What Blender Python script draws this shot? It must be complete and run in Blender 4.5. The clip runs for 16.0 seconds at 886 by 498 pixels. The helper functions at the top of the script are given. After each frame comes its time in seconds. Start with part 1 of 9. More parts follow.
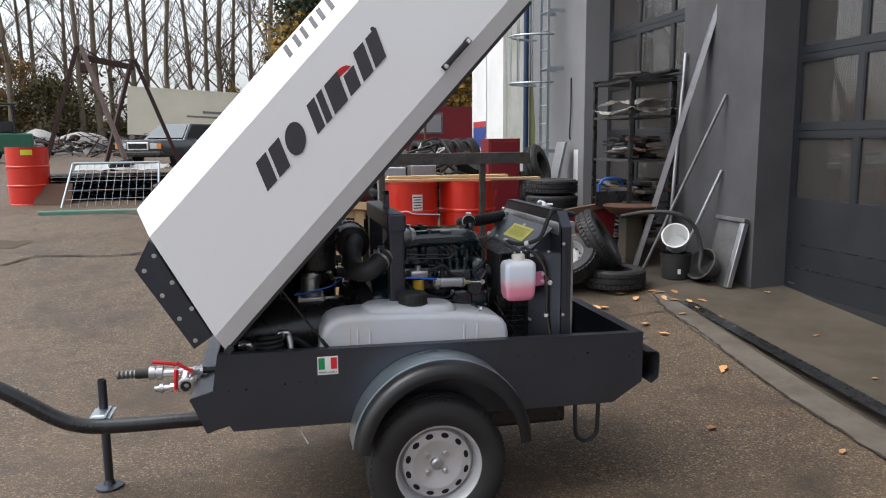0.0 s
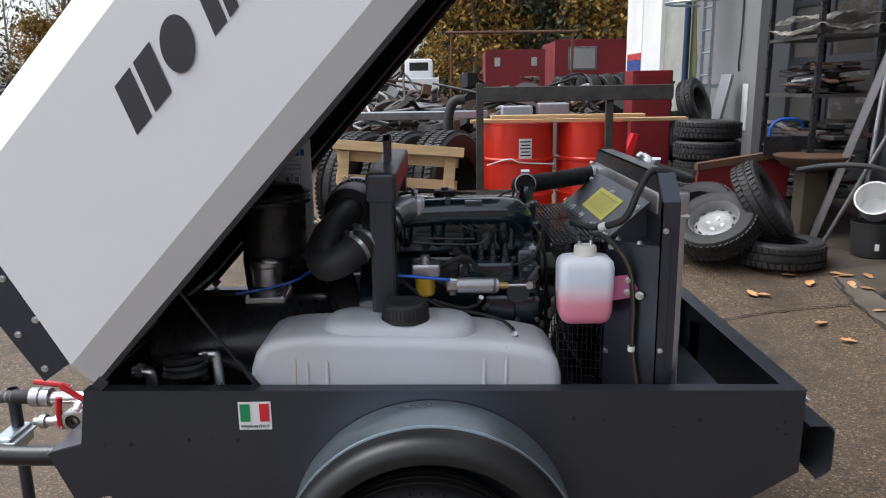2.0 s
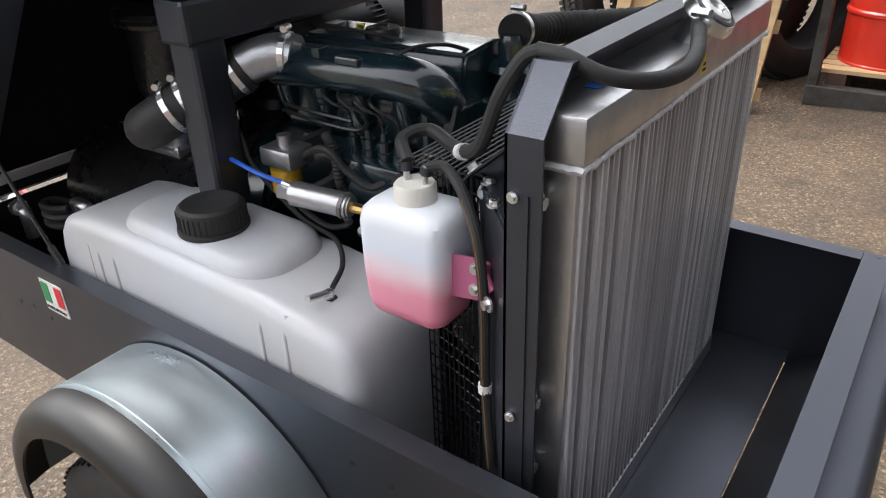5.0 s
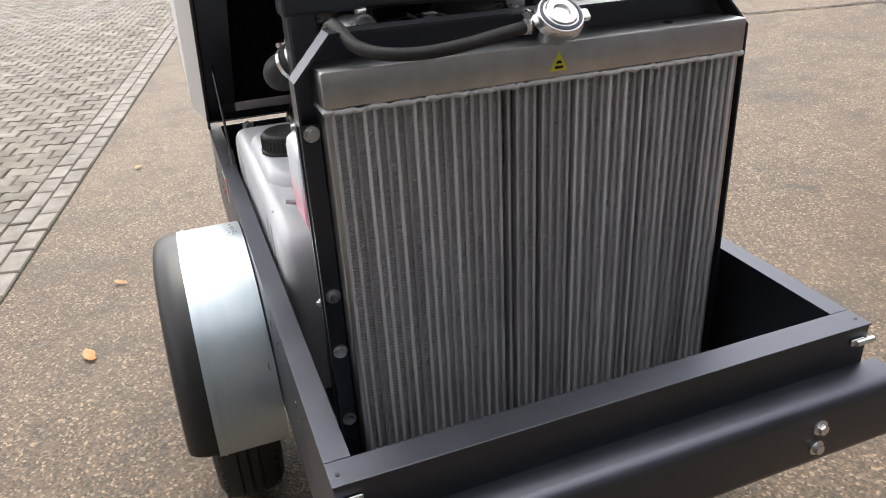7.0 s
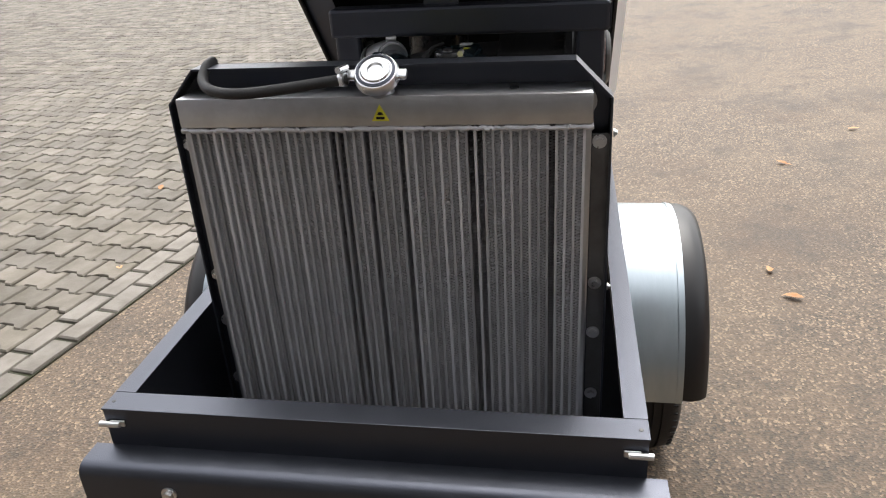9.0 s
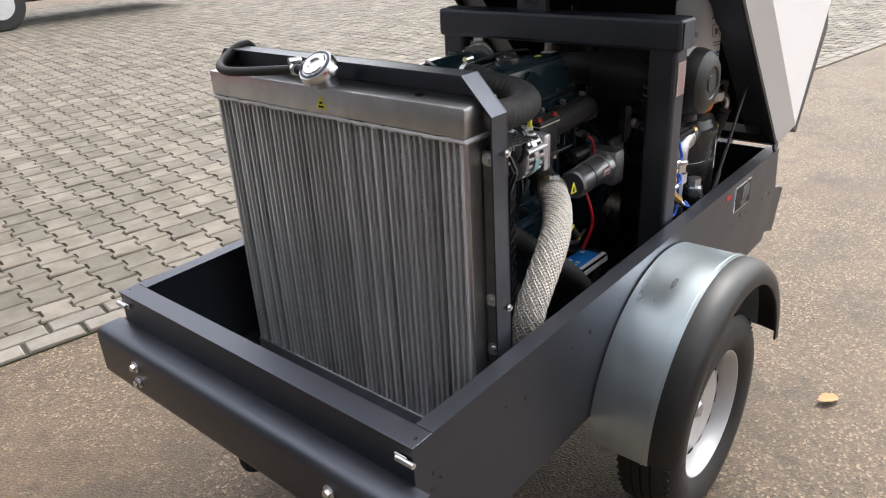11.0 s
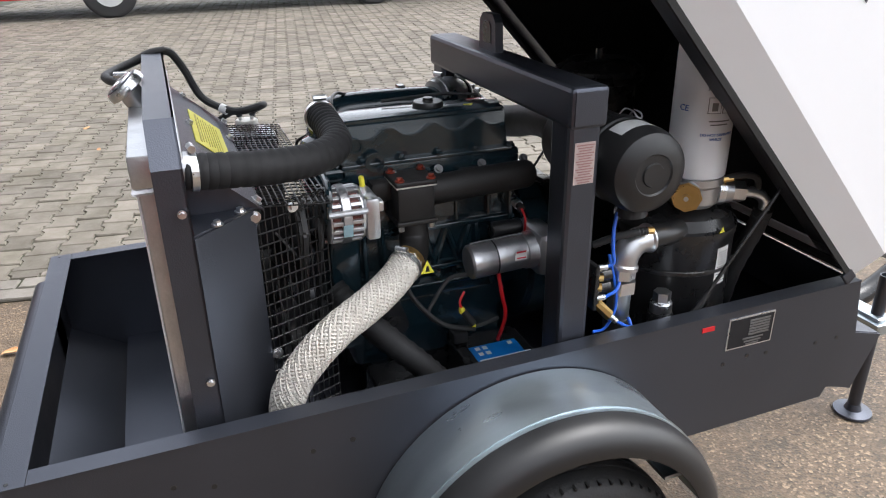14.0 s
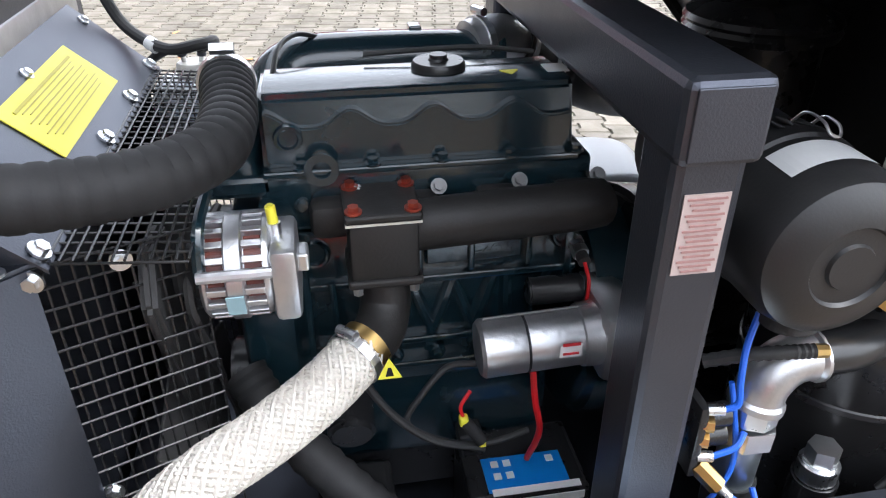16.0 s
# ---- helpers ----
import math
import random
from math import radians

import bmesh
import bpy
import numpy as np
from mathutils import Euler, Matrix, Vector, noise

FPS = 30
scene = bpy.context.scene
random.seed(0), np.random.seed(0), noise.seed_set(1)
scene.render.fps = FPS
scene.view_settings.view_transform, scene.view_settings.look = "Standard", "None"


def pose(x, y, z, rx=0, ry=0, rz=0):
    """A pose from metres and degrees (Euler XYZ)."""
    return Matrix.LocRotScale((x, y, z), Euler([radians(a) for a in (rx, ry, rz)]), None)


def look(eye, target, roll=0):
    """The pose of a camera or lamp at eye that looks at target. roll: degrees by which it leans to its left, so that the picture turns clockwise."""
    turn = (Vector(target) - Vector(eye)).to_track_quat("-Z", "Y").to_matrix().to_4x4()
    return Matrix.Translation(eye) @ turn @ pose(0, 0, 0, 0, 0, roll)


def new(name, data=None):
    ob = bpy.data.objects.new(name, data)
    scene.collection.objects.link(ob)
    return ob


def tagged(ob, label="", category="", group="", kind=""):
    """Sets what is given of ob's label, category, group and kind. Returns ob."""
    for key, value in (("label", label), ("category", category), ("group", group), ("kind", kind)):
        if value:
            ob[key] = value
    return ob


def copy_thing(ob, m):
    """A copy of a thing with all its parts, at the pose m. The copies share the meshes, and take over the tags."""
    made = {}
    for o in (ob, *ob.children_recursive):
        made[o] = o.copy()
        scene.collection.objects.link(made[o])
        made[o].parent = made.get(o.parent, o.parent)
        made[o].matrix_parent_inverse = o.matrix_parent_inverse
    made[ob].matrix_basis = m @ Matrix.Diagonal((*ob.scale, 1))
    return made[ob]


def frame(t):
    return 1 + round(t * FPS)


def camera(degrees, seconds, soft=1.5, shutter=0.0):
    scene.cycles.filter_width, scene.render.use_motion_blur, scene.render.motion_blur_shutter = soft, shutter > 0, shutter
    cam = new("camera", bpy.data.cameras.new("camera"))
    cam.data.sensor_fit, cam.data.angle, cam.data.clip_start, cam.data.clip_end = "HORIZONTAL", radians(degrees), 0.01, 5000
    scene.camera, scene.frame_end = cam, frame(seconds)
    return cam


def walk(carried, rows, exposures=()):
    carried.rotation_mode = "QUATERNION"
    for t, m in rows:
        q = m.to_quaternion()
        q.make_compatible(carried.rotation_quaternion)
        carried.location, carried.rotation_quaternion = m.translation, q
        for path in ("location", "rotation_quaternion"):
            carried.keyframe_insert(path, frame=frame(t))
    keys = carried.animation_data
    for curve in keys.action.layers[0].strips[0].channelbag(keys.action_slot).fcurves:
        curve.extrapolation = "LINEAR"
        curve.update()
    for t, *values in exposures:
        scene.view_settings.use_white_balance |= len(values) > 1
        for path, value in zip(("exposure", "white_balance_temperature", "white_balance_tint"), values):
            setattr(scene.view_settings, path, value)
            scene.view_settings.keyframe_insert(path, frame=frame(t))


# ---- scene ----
cam = camera(62.3, 16.0, soft=1.1)
PATH = [
    (0, (-1.666, -3.073, 1.69), (-1.227, -1.144, 1.399), -0.5),
    (0.5, (-1.496, -2.83, 1.658), (-1.126, -0.89, 1.344), -0.0),
    (1, (-1.373, -2.449, 1.627), (-1.072, -0.501, 1.285), -0.6),
    (1.5, (-1.174, -2.106, 1.597), (-1.004, -0.148, 1.225), -0.9),
    (2, (-0.967, -1.825, 1.605), (-0.966, 0.127, 1.165), -0.9),
    (2.5, (-0.834, -1.539, 1.591), (-0.959, 0.379, 1.04), -1.2),
    (3, (-0.695, -1.302, 1.581), (-0.985, 0.559, 0.911), -1.7),
    (3.5, (-0.485, -1.122, 1.595), (-1.05, 0.639, 0.833), -2.2),
    (4, (-0.338, -0.945, 1.574), (-1.089, 0.704, 0.728), -2.5),
    (4.2, (-0.278, -0.847, 1.556), (-1.059, 0.767, 0.67), -2.3),
    (6.5, (0.651, -0.32, 1.631), (-0.944, 0.484, 0.732), -3.1),
    (7, (0.81, -0.102, 1.554), (-0.88, 0.503, 0.672), -3.2),
    (7.5, (0.849, 0.089, 1.538), (-0.901, 0.452, 0.639), -3.9),
    (8, (0.844, 0.315, 1.602), (-0.928, 0.466, 0.688), -3.6),
    (8.5, (0.925, 0.59, 1.608), (-0.85, 0.512, 0.688), -3.6),
    (9, (1.016, 0.872, 1.638), (-0.758, 0.545, 0.775), -3.6),
    (9.2, (1.009, 0.948, 1.639), (-0.759, 0.535, 0.8), -3.4),
    (11.3, (0.615, 1.862, 1.639), (-0.656, 0.567, 0.798), -2.7),
    (11.5, (0.542, 1.927, 1.64), (-0.672, 0.578, 0.8), -2.2),
    (12, (0.395, 2.053, 1.654), (-0.682, 0.58, 0.836), -2.1),
    (12.5, (0.208, 2.183, 1.657), (-0.688, 0.598, 0.83), -2.3),
    (13, (0.031, 2.261, 1.657), (-0.734, 0.611, 0.825), -2.2),
    (13.5, (-0.178, 2.222, 1.649), (-0.877, 0.544, 0.814), -1.4),
    (14, (-0.385, 2.183, 1.66), (-1.02, 0.474, 0.837), -0.9),
    (14.5, (-0.595, 2.134, 1.652), (-1.108, 0.402, 0.794), -0.2),
    (15, (-0.711, 1.962, 1.604), (-1.134, 0.227, 0.703), 0.2),
    (15.5, (-0.761, 1.743, 1.585), (-1.135, 0.019, 0.643), 0.9),
    (16, (-0.797, 1.523, 1.549), (-1.09, -0.175, 0.533), 0.1),
]
walk(cam, [(t, look(eye, target, roll)) for t, eye, target, roll in PATH],
     [(0.0, 0.03, 6300, 10), (2.0, 0.08, 6200, 10), (3.5, 0.5, 6350, 10), (6.5, 0.82, 6700, 10), (9.0, 0.76, 6650, 10), (11.5, 0.95, 6550, 10), (13.5, 0.95, 6400, 10), (14.7, 1.05, 6150, 10), (15.5, 1.38, 6120, 10), (16.0, 1.62, 6100, 10)])

# ---- world and light ----
SUN_EL, SUN_AZ = radians(60), radians(275)
world = bpy.data.worlds.new("overcast")
scene.world = world
world.use_nodes = True
wn = world.node_tree
sky = wn.nodes.new("ShaderNodeTexSky")
sky.sky_type = "NISHITA"
sky.sun_disc = False
sky.sun_elevation, sky.sun_rotation = SUN_EL, SUN_AZ
sky.air_density, sky.dust_density, sky.ozone_density = 1.0, 4.0, 1.0
grey = wn.nodes.new("ShaderNodeHueSaturation")
grey.inputs["Saturation"].default_value = 0.22
wn.links.new(sky.outputs[0], grey.inputs["Color"])
wn.links.new(grey.outputs[0], wn.nodes["Background"].inputs[0])
wn.nodes["Background"].inputs[1].default_value = 0.30
sun = new("sun", bpy.data.lights.new("sun", "SUN"))
sun.data.energy, sun.data.angle, sun.data.color = 0.85, radians(45), (1.0, 0.98, 0.95)
sun.matrix_world = look((0, 0, 20), (-math.sin(SUN_AZ) * 20 * math.cos(SUN_EL), -math.cos(SUN_AZ) * 20 * math.cos(SUN_EL), 20 - 20 * math.sin(SUN_EL)))



# ---- materials ----
def material(name, color, rough=0.5, metal=0.0, color2=None, scale=8.0, mix=0.35, bump=0.0, bump_scale=60.0, coat=0.0, vary=0.0, rough2=None, stretch=(1, 1, 1), spec=0.5, sheen=0.0, trans=0.0, sss=0.0):
    """Principled surface with a large and a small noise for stains, a grain bump and a shift per object."""
    m = bpy.data.materials.new(name)
    m.use_nodes = True
    nt = m.node_tree
    b = nt.nodes["Principled BSDF"]
    b.inputs["Metallic"].default_value = metal
    b.inputs["Specular IOR Level"].default_value = spec
    b.inputs["Coat Weight"].default_value = coat
    b.inputs["Coat Roughness"].default_value = 0.12
    b.inputs["Transmission Weight"].default_value = trans
    if sss:
        b.inputs["Subsurface Weight"].default_value = sss
        b.inputs["Subsurface Radius"].default_value = (0.03, 0.03, 0.03)
    tc = nt.nodes.new("ShaderNodeTexCoord")
    mp = nt.nodes.new("ShaderNodeMapping")
    if vary:
        oj = nt.nodes.new("ShaderNodeObjectInfo")
        far = nt.nodes.new("ShaderNodeVectorMath")
        far.operation = "SCALE"
        far.inputs[0].default_value = (31, 17, 43)
        nt.links.new(oj.outputs["Random"], far.inputs["Scale"])
        nt.links.new(far.outputs[0], mp.inputs["Location"])
    mp.inputs["Scale"].default_value = stretch
    nt.links.new(tc.outputs["Object"], mp.inputs[0])
    big = nt.nodes.new("ShaderNodeTexNoise")
    big.inputs["Scale"].default_value, big.inputs["Detail"].default_value, big.inputs["Roughness"].default_value = scale, 5, 0.6
    nt.links.new(mp.outputs[0], big.inputs["Vector"])
    ramp = nt.nodes.new("ShaderNodeValToRGB")
    ramp.color_ramp.elements[0].position, ramp.color_ramp.elements[1].position = 0.35, 0.68
    nt.links.new(big.outputs["Fac"], ramp.inputs[0])
    mul = nt.nodes.new("ShaderNodeMath")
    mul.operation = "MULTIPLY"
    mul.inputs[1].default_value = mix
    nt.links.new(ramp.outputs[0], mul.inputs[0])
    mc = nt.nodes.new("ShaderNodeMix")
    mc.data_type = "RGBA"
    mc.inputs[6].default_value = (*color, 1)
    mc.inputs[7].default_value = (*(color2 or [c * 0.75 for c in color]), 1)
    nt.links.new(mul.outputs[0], mc.inputs[0])
    col = mc.outputs[2]
    if vary:
        oi = nt.nodes.new("ShaderNodeObjectInfo")
        hs = nt.nodes.new("ShaderNodeHueSaturation")
        mr = nt.nodes.new("ShaderNodeMapRange")
        mr.inputs[3].default_value, mr.inputs[4].default_value = 1 - vary, 1 + vary
        nt.links.new(oi.outputs["Random"], mr.inputs[0])
        nt.links.new(mr.outputs[0], hs.inputs["Value"])
        nt.links.new(col, hs.inputs["Color"])
        col = hs.outputs[0]
    nt.links.new(col, b.inputs["Base Color"])
    fine = nt.nodes.new("ShaderNodeTexNoise")
    fine.inputs["Scale"].default_value, fine.inputs["Detail"].default_value = bump_scale, 4
    nt.links.new(mp.outputs[0], fine.inputs["Vector"])
    rr = nt.nodes.new("ShaderNodeMapRange")
    rr.inputs[3].default_value, rr.inputs[4].default_value = rough * 0.88, (rough2 if rough2 else min(1.0, rough * 1.15))
    nt.links.new(ramp.outputs[0], rr.inputs[0])
    nt.links.new(rr.outputs[0], b.inputs["Roughness"])
    if bump:
        bp = nt.nodes.new("ShaderNodeBump")
        bp.inputs["Strength"].default_value, bp.inputs["Distance"].default_value = bump, 0.004
        nt.links.new(fine.outputs["Fac"], bp.inputs["Height"])
        nt.links.new(bp.outputs[0], b.inputs["Normal"])
    return m


def asphalt_material():
    """Worn exposed-aggregate asphalt: pale chips in a brown-grey binder, damp stains and dust."""
    m = bpy.data.materials.new("worn asphalt")
    m.use_nodes = True
    nt = m.node_tree
    b = nt.nodes["Principled BSDF"]
    tc = nt.nodes.new("ShaderNodeTexCoord")
    chips = nt.nodes.new("ShaderNodeTexVoronoi")
    chips.inputs["Scale"].default_value = 115
    nt.links.new(tc.outputs["Object"], chips.inputs["Vector"])
    cr = nt.nodes.new("ShaderNodeValToRGB")
    e = cr.color_ramp.elements
    e[0].position, e[0].color = 0.0, (0.026, 0.018, 0.011, 1)
    e[1].position, e[1].color = 1.0, (0.275, 0.195, 0.122, 1)
    for pos, c in ((0.35, (0.064, 0.044, 0.027)), (0.62, (0.090, 0.063, 0.039)), (0.85, (0.126, 0.089, 0.056))):
        x = e.new(pos)
        x.color = (*c, 1)
    sep = nt.nodes.new("ShaderNodeSeparateColor")
    nt.links.new(chips.outputs["Color"], sep.inputs[0])
    nt.links.new(sep.outputs[0], cr.inputs[0])
    last = cr.outputs[0]
    for sc, lo, hi, c, amount in ((0.55, 0.42, 0.66, (0.130, 0.092, 0.056), 0.5), (0.9, 0.50, 0.68, (0.066, 0.038, 0.019), 0.6), (1.7, 0.50, 0.70, (0.030, 0.023, 0.017), 0.72), (5.0, 0.54, 0.70, (0.026, 0.020, 0.014), 0.62)):
        n = nt.nodes.new("ShaderNodeTexNoise")
        n.inputs["Scale"].default_value, n.inputs["Detail"].default_value, n.inputs["Roughness"].default_value = sc, 6, 0.65
        nt.links.new(tc.outputs["Object"], n.inputs["Vector"])
        r = nt.nodes.new("ShaderNodeMapRange")
        r.inputs[1].default_value, r.inputs[2].default_value, r.inputs[4].default_value = lo, hi, amount
        nt.links.new(n.outputs["Fac"], r.inputs[0])
        mx = nt.nodes.new("ShaderNodeMix")
        mx.data_type = "RGBA"
        mx.inputs[7].default_value = (*c, 1)
        nt.links.new(r.outputs[0], mx.inputs[0])
        nt.links.new(last, mx.inputs[6])
        last = mx.outputs[2]
    nt.links.new(last, b.inputs["Base Color"])
    b.inputs["Roughness"].default_value = 0.72
    bp = nt.nodes.new("ShaderNodeBump")
    bp.inputs["Strength"].default_value, bp.inputs["Distance"].default_value = 0.55, 0.005
    nt.links.new(chips.outputs["Distance"], bp.inputs["Height"])
    nt.links.new(bp.outputs[0], b.inputs["Normal"])
    return m


DARK = material("anthracite powder coat", (0.074, 0.080, 0.098), 0.36, 0.82, (0.086, 0.092, 0.112), 5, 0.6, 0.14, 380)
BLACKPAINT = material("black enamel", (0.014, 0.014, 0.015), 0.28, 0.0, (0.023, 0.023, 0.023), 9, 0.5, 0.05, 120)
FOAM = material("black acoustic foam", (0.019, 0.019, 0.019), 0.95, 0.0, (0.03, 0.03, 0.028), 30, 0.5, 0.6, 160, spec=0.1)
HOSE = material("matt black hose rubber", (0.010, 0.010, 0.011), 0.7, 0.0, (0.016, 0.016, 0.016), 20, 0.4, 0.06, 200, spec=0.35)
MOULDED = material("smooth black moulded plastic", (0.012, 0.012, 0.013), 0.42, 0.0, (0.019, 0.019, 0.019), 8, 0.4, 0.05, 300)
RUBBER = material("black rubber", (0.016, 0.016, 0.017), 0.62, 0.0, (0.030, 0.029, 0.028), 14, 0.5, 0.2, 200)
TYRE = material("tyre rubber", (0.012, 0.012, 0.013), 0.65, 0.0, (0.028, 0.026, 0.024), 6, 0.6, 0.3, 160)
WHITE = material("white powder coat", (0.83, 0.83, 0.84), 0.32, 0.0, (0.79, 0.79, 0.795), 1.4, 0.35, 0.03, 400, coat=0.15)
# the stretched two-tone noise paints streaky reflections into the zinc colour
GALV = material("galvanised sheet with streaky sheen", (0.50, 0.56, 0.60), 0.30, 0.95, (0.40, 0.47, 0.50), 4, 0.7, 0.04, 40, rough2=0.46, stretch=(1, 3, 1))
ALU = material("aluminium", (0.55, 0.555, 0.57), 0.34, 0.9, (0.42, 0.42, 0.43), 22, 0.6, 0.15, 150)
FIN = material("brushed aluminium fins", (0.62, 0.62, 0.64), 0.45, 0.15, (0.52, 0.52, 0.54), 10, 0.6, 0.2, 120)
CHROME = material("bright zinc", (0.78, 0.79, 0.80), 0.30, 1.0, (0.6, 0.6, 0.61), 30, 0.5)
TEAL = material("dark teal engine enamel", (0.006, 0.0175, 0.0245), 0.24, 0.0, (0.009, 0.023, 0.030), 14, 0.6, 0.22, 70, coat=0.9)
CAST = material("black cast iron", (0.013, 0.012, 0.012), 0.55, 0.2, (0.022, 0.020, 0.018), 24, 0.5, 0.12, 220)
PLASTIC = material("translucent polyethylene", (0.545, 0.565, 0.61), 0.34, 0.0, (0.49, 0.475, 0.45), 3, 0.6, 0.1, 90, sss=0.3)
WHEEL = material("silver wheel paint", (0.58, 0.58, 0.59), 0.36, 0.35, (0.48, 0.48, 0.49), 12, 0.5, 0.05, 200)
RED = material("red drum paint", (0.62, 0.028, 0.012), 0.35, 0.0, (0.48, 0.02, 0.01), 5, 0.5, 0.05, 60, coat=0.2)
REDPAINT = material("dark red paint", (0.17, 0.008, 0.014), 0.5, 0.0, (0.11, 0.006, 0.01), 1.2, 0.6, 0.08, 30)
GREYWALL = material("grey rendered wall", (0.074, 0.073, 0.078), 0.85, 0.0, (0.055, 0.054, 0.058), 1.3, 0.7, 0.35, 220)
WHITEWALL = material("white rendered wall", (0.72, 0.72, 0.71), 0.85, 0.0, (0.55, 0.55, 0.53), 1.1, 0.6, 0.3, 180)
DOORGREY = material("grey door panel", (0.015, 0.017, 0.021), 0.45, 0.0, (0.021, 0.023, 0.026), 2.5, 0.5, 0.05, 200)
PAVER = material("grey concrete paver", (0.136, 0.119, 0.097), 0.8, 0.0, (0.074, 0.066, 0.047), 5, 0.75, 0.5, 150, vary=0.24)
JOINT = material("mossy joint sand", (0.026, 0.022, 0.015), 0.95, 0.0, (0.028, 0.034, 0.012), 5, 0.8, 0.5, 120)
CONCRETE = material("stained concrete", (0.072, 0.058, 0.040), 0.9, 0.0, (0.030, 0.024, 0.014), 1.3, 0.95, 0.4, 130)
RUST = material("rusty steel", (0.085, 0.05, 0.036), 0.8, 0.25, (0.16, 0.07, 0.035), 9, 0.7, 0.4, 90)
STEEL = material("bare grey steel", (0.20, 0.20, 0.205), 0.5, 0.7, (0.11, 0.10, 0.09), 8, 0.7, 0.2, 120)
PINE = material("pale pine timber", (0.56, 0.40, 0.22), 0.7, 0.0, (0.40, 0.25, 0.12), 3, 0.7, 0.25, 40, stretch=(1, 9, 9))
LEAF = material("fallen leaf", (0.46, 0.17, 0.035), 0.75, 0.0, (0.50, 0.36, 0.20), 9, 0.9, 0.3, 80, vary=0.35)
YELLOW = material("yellow label", (0.72, 0.66, 0.05), 0.45)
LABEL = material("white label", (0.75, 0.75, 0.74), 0.45)
INK = material("black print", (0.014, 0.014, 0.016), 0.55, spec=0.2)
ASPHALT = asphalt_material()


# ---- mesh helpers ----
ROOT = {}


def thing(name, at, label, category, group="", kind=""):
    """An Empty at the base of a thing; parts are given in world coordinates."""
    ob = new(name)
    ob.empty_display_size = 0.1
    ob.location = at
    ROOT[ob] = Vector(at)
    return tagged(ob, label, category, group, kind)


def part(name, bm, mat, parent, label="", smooth=False, sharp=35):
    at = ROOT[parent]
    bmesh.ops.translate(bm, verts=bm.verts, vec=-at)
    bmesh.ops.recalc_face_normals(bm, faces=bm.faces)
    me = bpy.data.meshes.new(name)
    bm.to_mesh(me)
    bm.free()
    if smooth:
        me.shade_smooth()
        me.set_sharp_from_angle(angle=radians(sharp))
    me.materials.append(mat)
    ob = new(name, me)
    ob.parent = parent
    ROOT[ob] = at
    if label:
        tagged(ob, label)
    return ob


def solid(name, bm, mat, label, category="", kind="", group="", at=(0, 0, 0), smooth=False):
    """A thing or a piece of the setting that is one mesh."""
    at = Vector(at)
    bmesh.ops.translate(bm, verts=bm.verts, vec=-at)
    bmesh.ops.recalc_face_normals(bm, faces=bm.faces)
    me = bpy.data.meshes.new(name)
    bm.to_mesh(me)
    bm.free()
    if smooth:
        me.shade_smooth()
        me.set_sharp_from_angle(angle=radians(35))
    me.materials.append(mat)
    ob = new(name, me)
    ob.location = at
    ROOT[ob] = at
    return tagged(ob, label, category, group, kind)


def box(x0, x1, y0, y1, z0, z1, bevel=0.0, bm=None, seg=2):
    own = bmesh.new()
    bmesh.ops.create_cube(own, size=1, matrix=Matrix.Translation(((x0 + x1) / 2, (y0 + y1) / 2, (z0 + z1) / 2)) @ Matrix.Diagonal((abs(x1 - x0), abs(y1 - y0), abs(z1 - z0), 1)))
    if bevel:
        bmesh.ops.bevel(own, geom=own.edges[:], offset=bevel, segments=seg, affect="EDGES", profile=0.5)
    return join(bm, own)


def join(bm, own):
    """Adds own to bm and returns bm; with no bm it returns own."""
    if bm is None:
        return own
    tmp = bpy.data.meshes.new("tmp")
    own.to_mesh(tmp)
    own.free()
    bm.from_mesh(tmp)
    bpy.data.meshes.remove(tmp)
    return bm


def turned(bm, m):
    bmesh.ops.transform(bm, matrix=m, verts=bm.verts)
    return bm


def cyl(a, b, r, r2=None, seg=20, bm=None, bevel=0.0):
    """A closed cylinder or cone from a to b."""
    a, b = Vector(a), Vector(b)
    own = bmesh.new()
    d = b - a
    bmesh.ops.create_cone(own, cap_ends=True, segments=seg, radius1=r, radius2=r if r2 is None else r2, depth=d.length)
    if bevel:
        rim = [e for e in own.edges if abs(e.verts[0].co.z - e.verts[1].co.z) < 1e-6]
        bmesh.ops.bevel(own, geom=rim, offset=bevel, segments=2, affect="EDGES")
    turned(own, Matrix.Translation((a + b) / 2) @ d.to_track_quat("Z", "Y").to_matrix().to_4x4())
    return join(bm, own)


def lathe(profile, m=None, seg=32, bm=None):
    """Turns (radius, height) pairs about z; a radius of 0 closes the end."""
    own = bmesh.new()
    rings = []
    for r, z in profile:
        if r < 1e-6:
            rings.append([own.verts.new((0, 0, z))])
        else:
            rings.append([own.verts.new((r * math.cos(2 * math.pi * i / seg), r * math.sin(2 * math.pi * i / seg), z)) for i in range(seg)])
    for p, q in zip(rings, rings[1:]):
        for i in range(seg):
            j = (i + 1) % seg
            if len(p) == 1 and len(q) == 1:
                continue
            if len(p) == 1:
                own.faces.new((p[0], q[i], q[j]))
            elif len(q) == 1:
                own.faces.new((p[i], p[j], q[0]))
            else:
                own.faces.new((p[i], p[j], q[j], q[i]))
    if m is not None:
        turned(own, m)
    return join(bm, own)


def along(a, b):
    """The pose that lays z along a to b, with its origin at a."""
    a, b = Vector(a), Vector(b)
    return Matrix.Translation(a) @ (b - a).to_track_quat("Z", "Y").to_matrix().to_4x4()


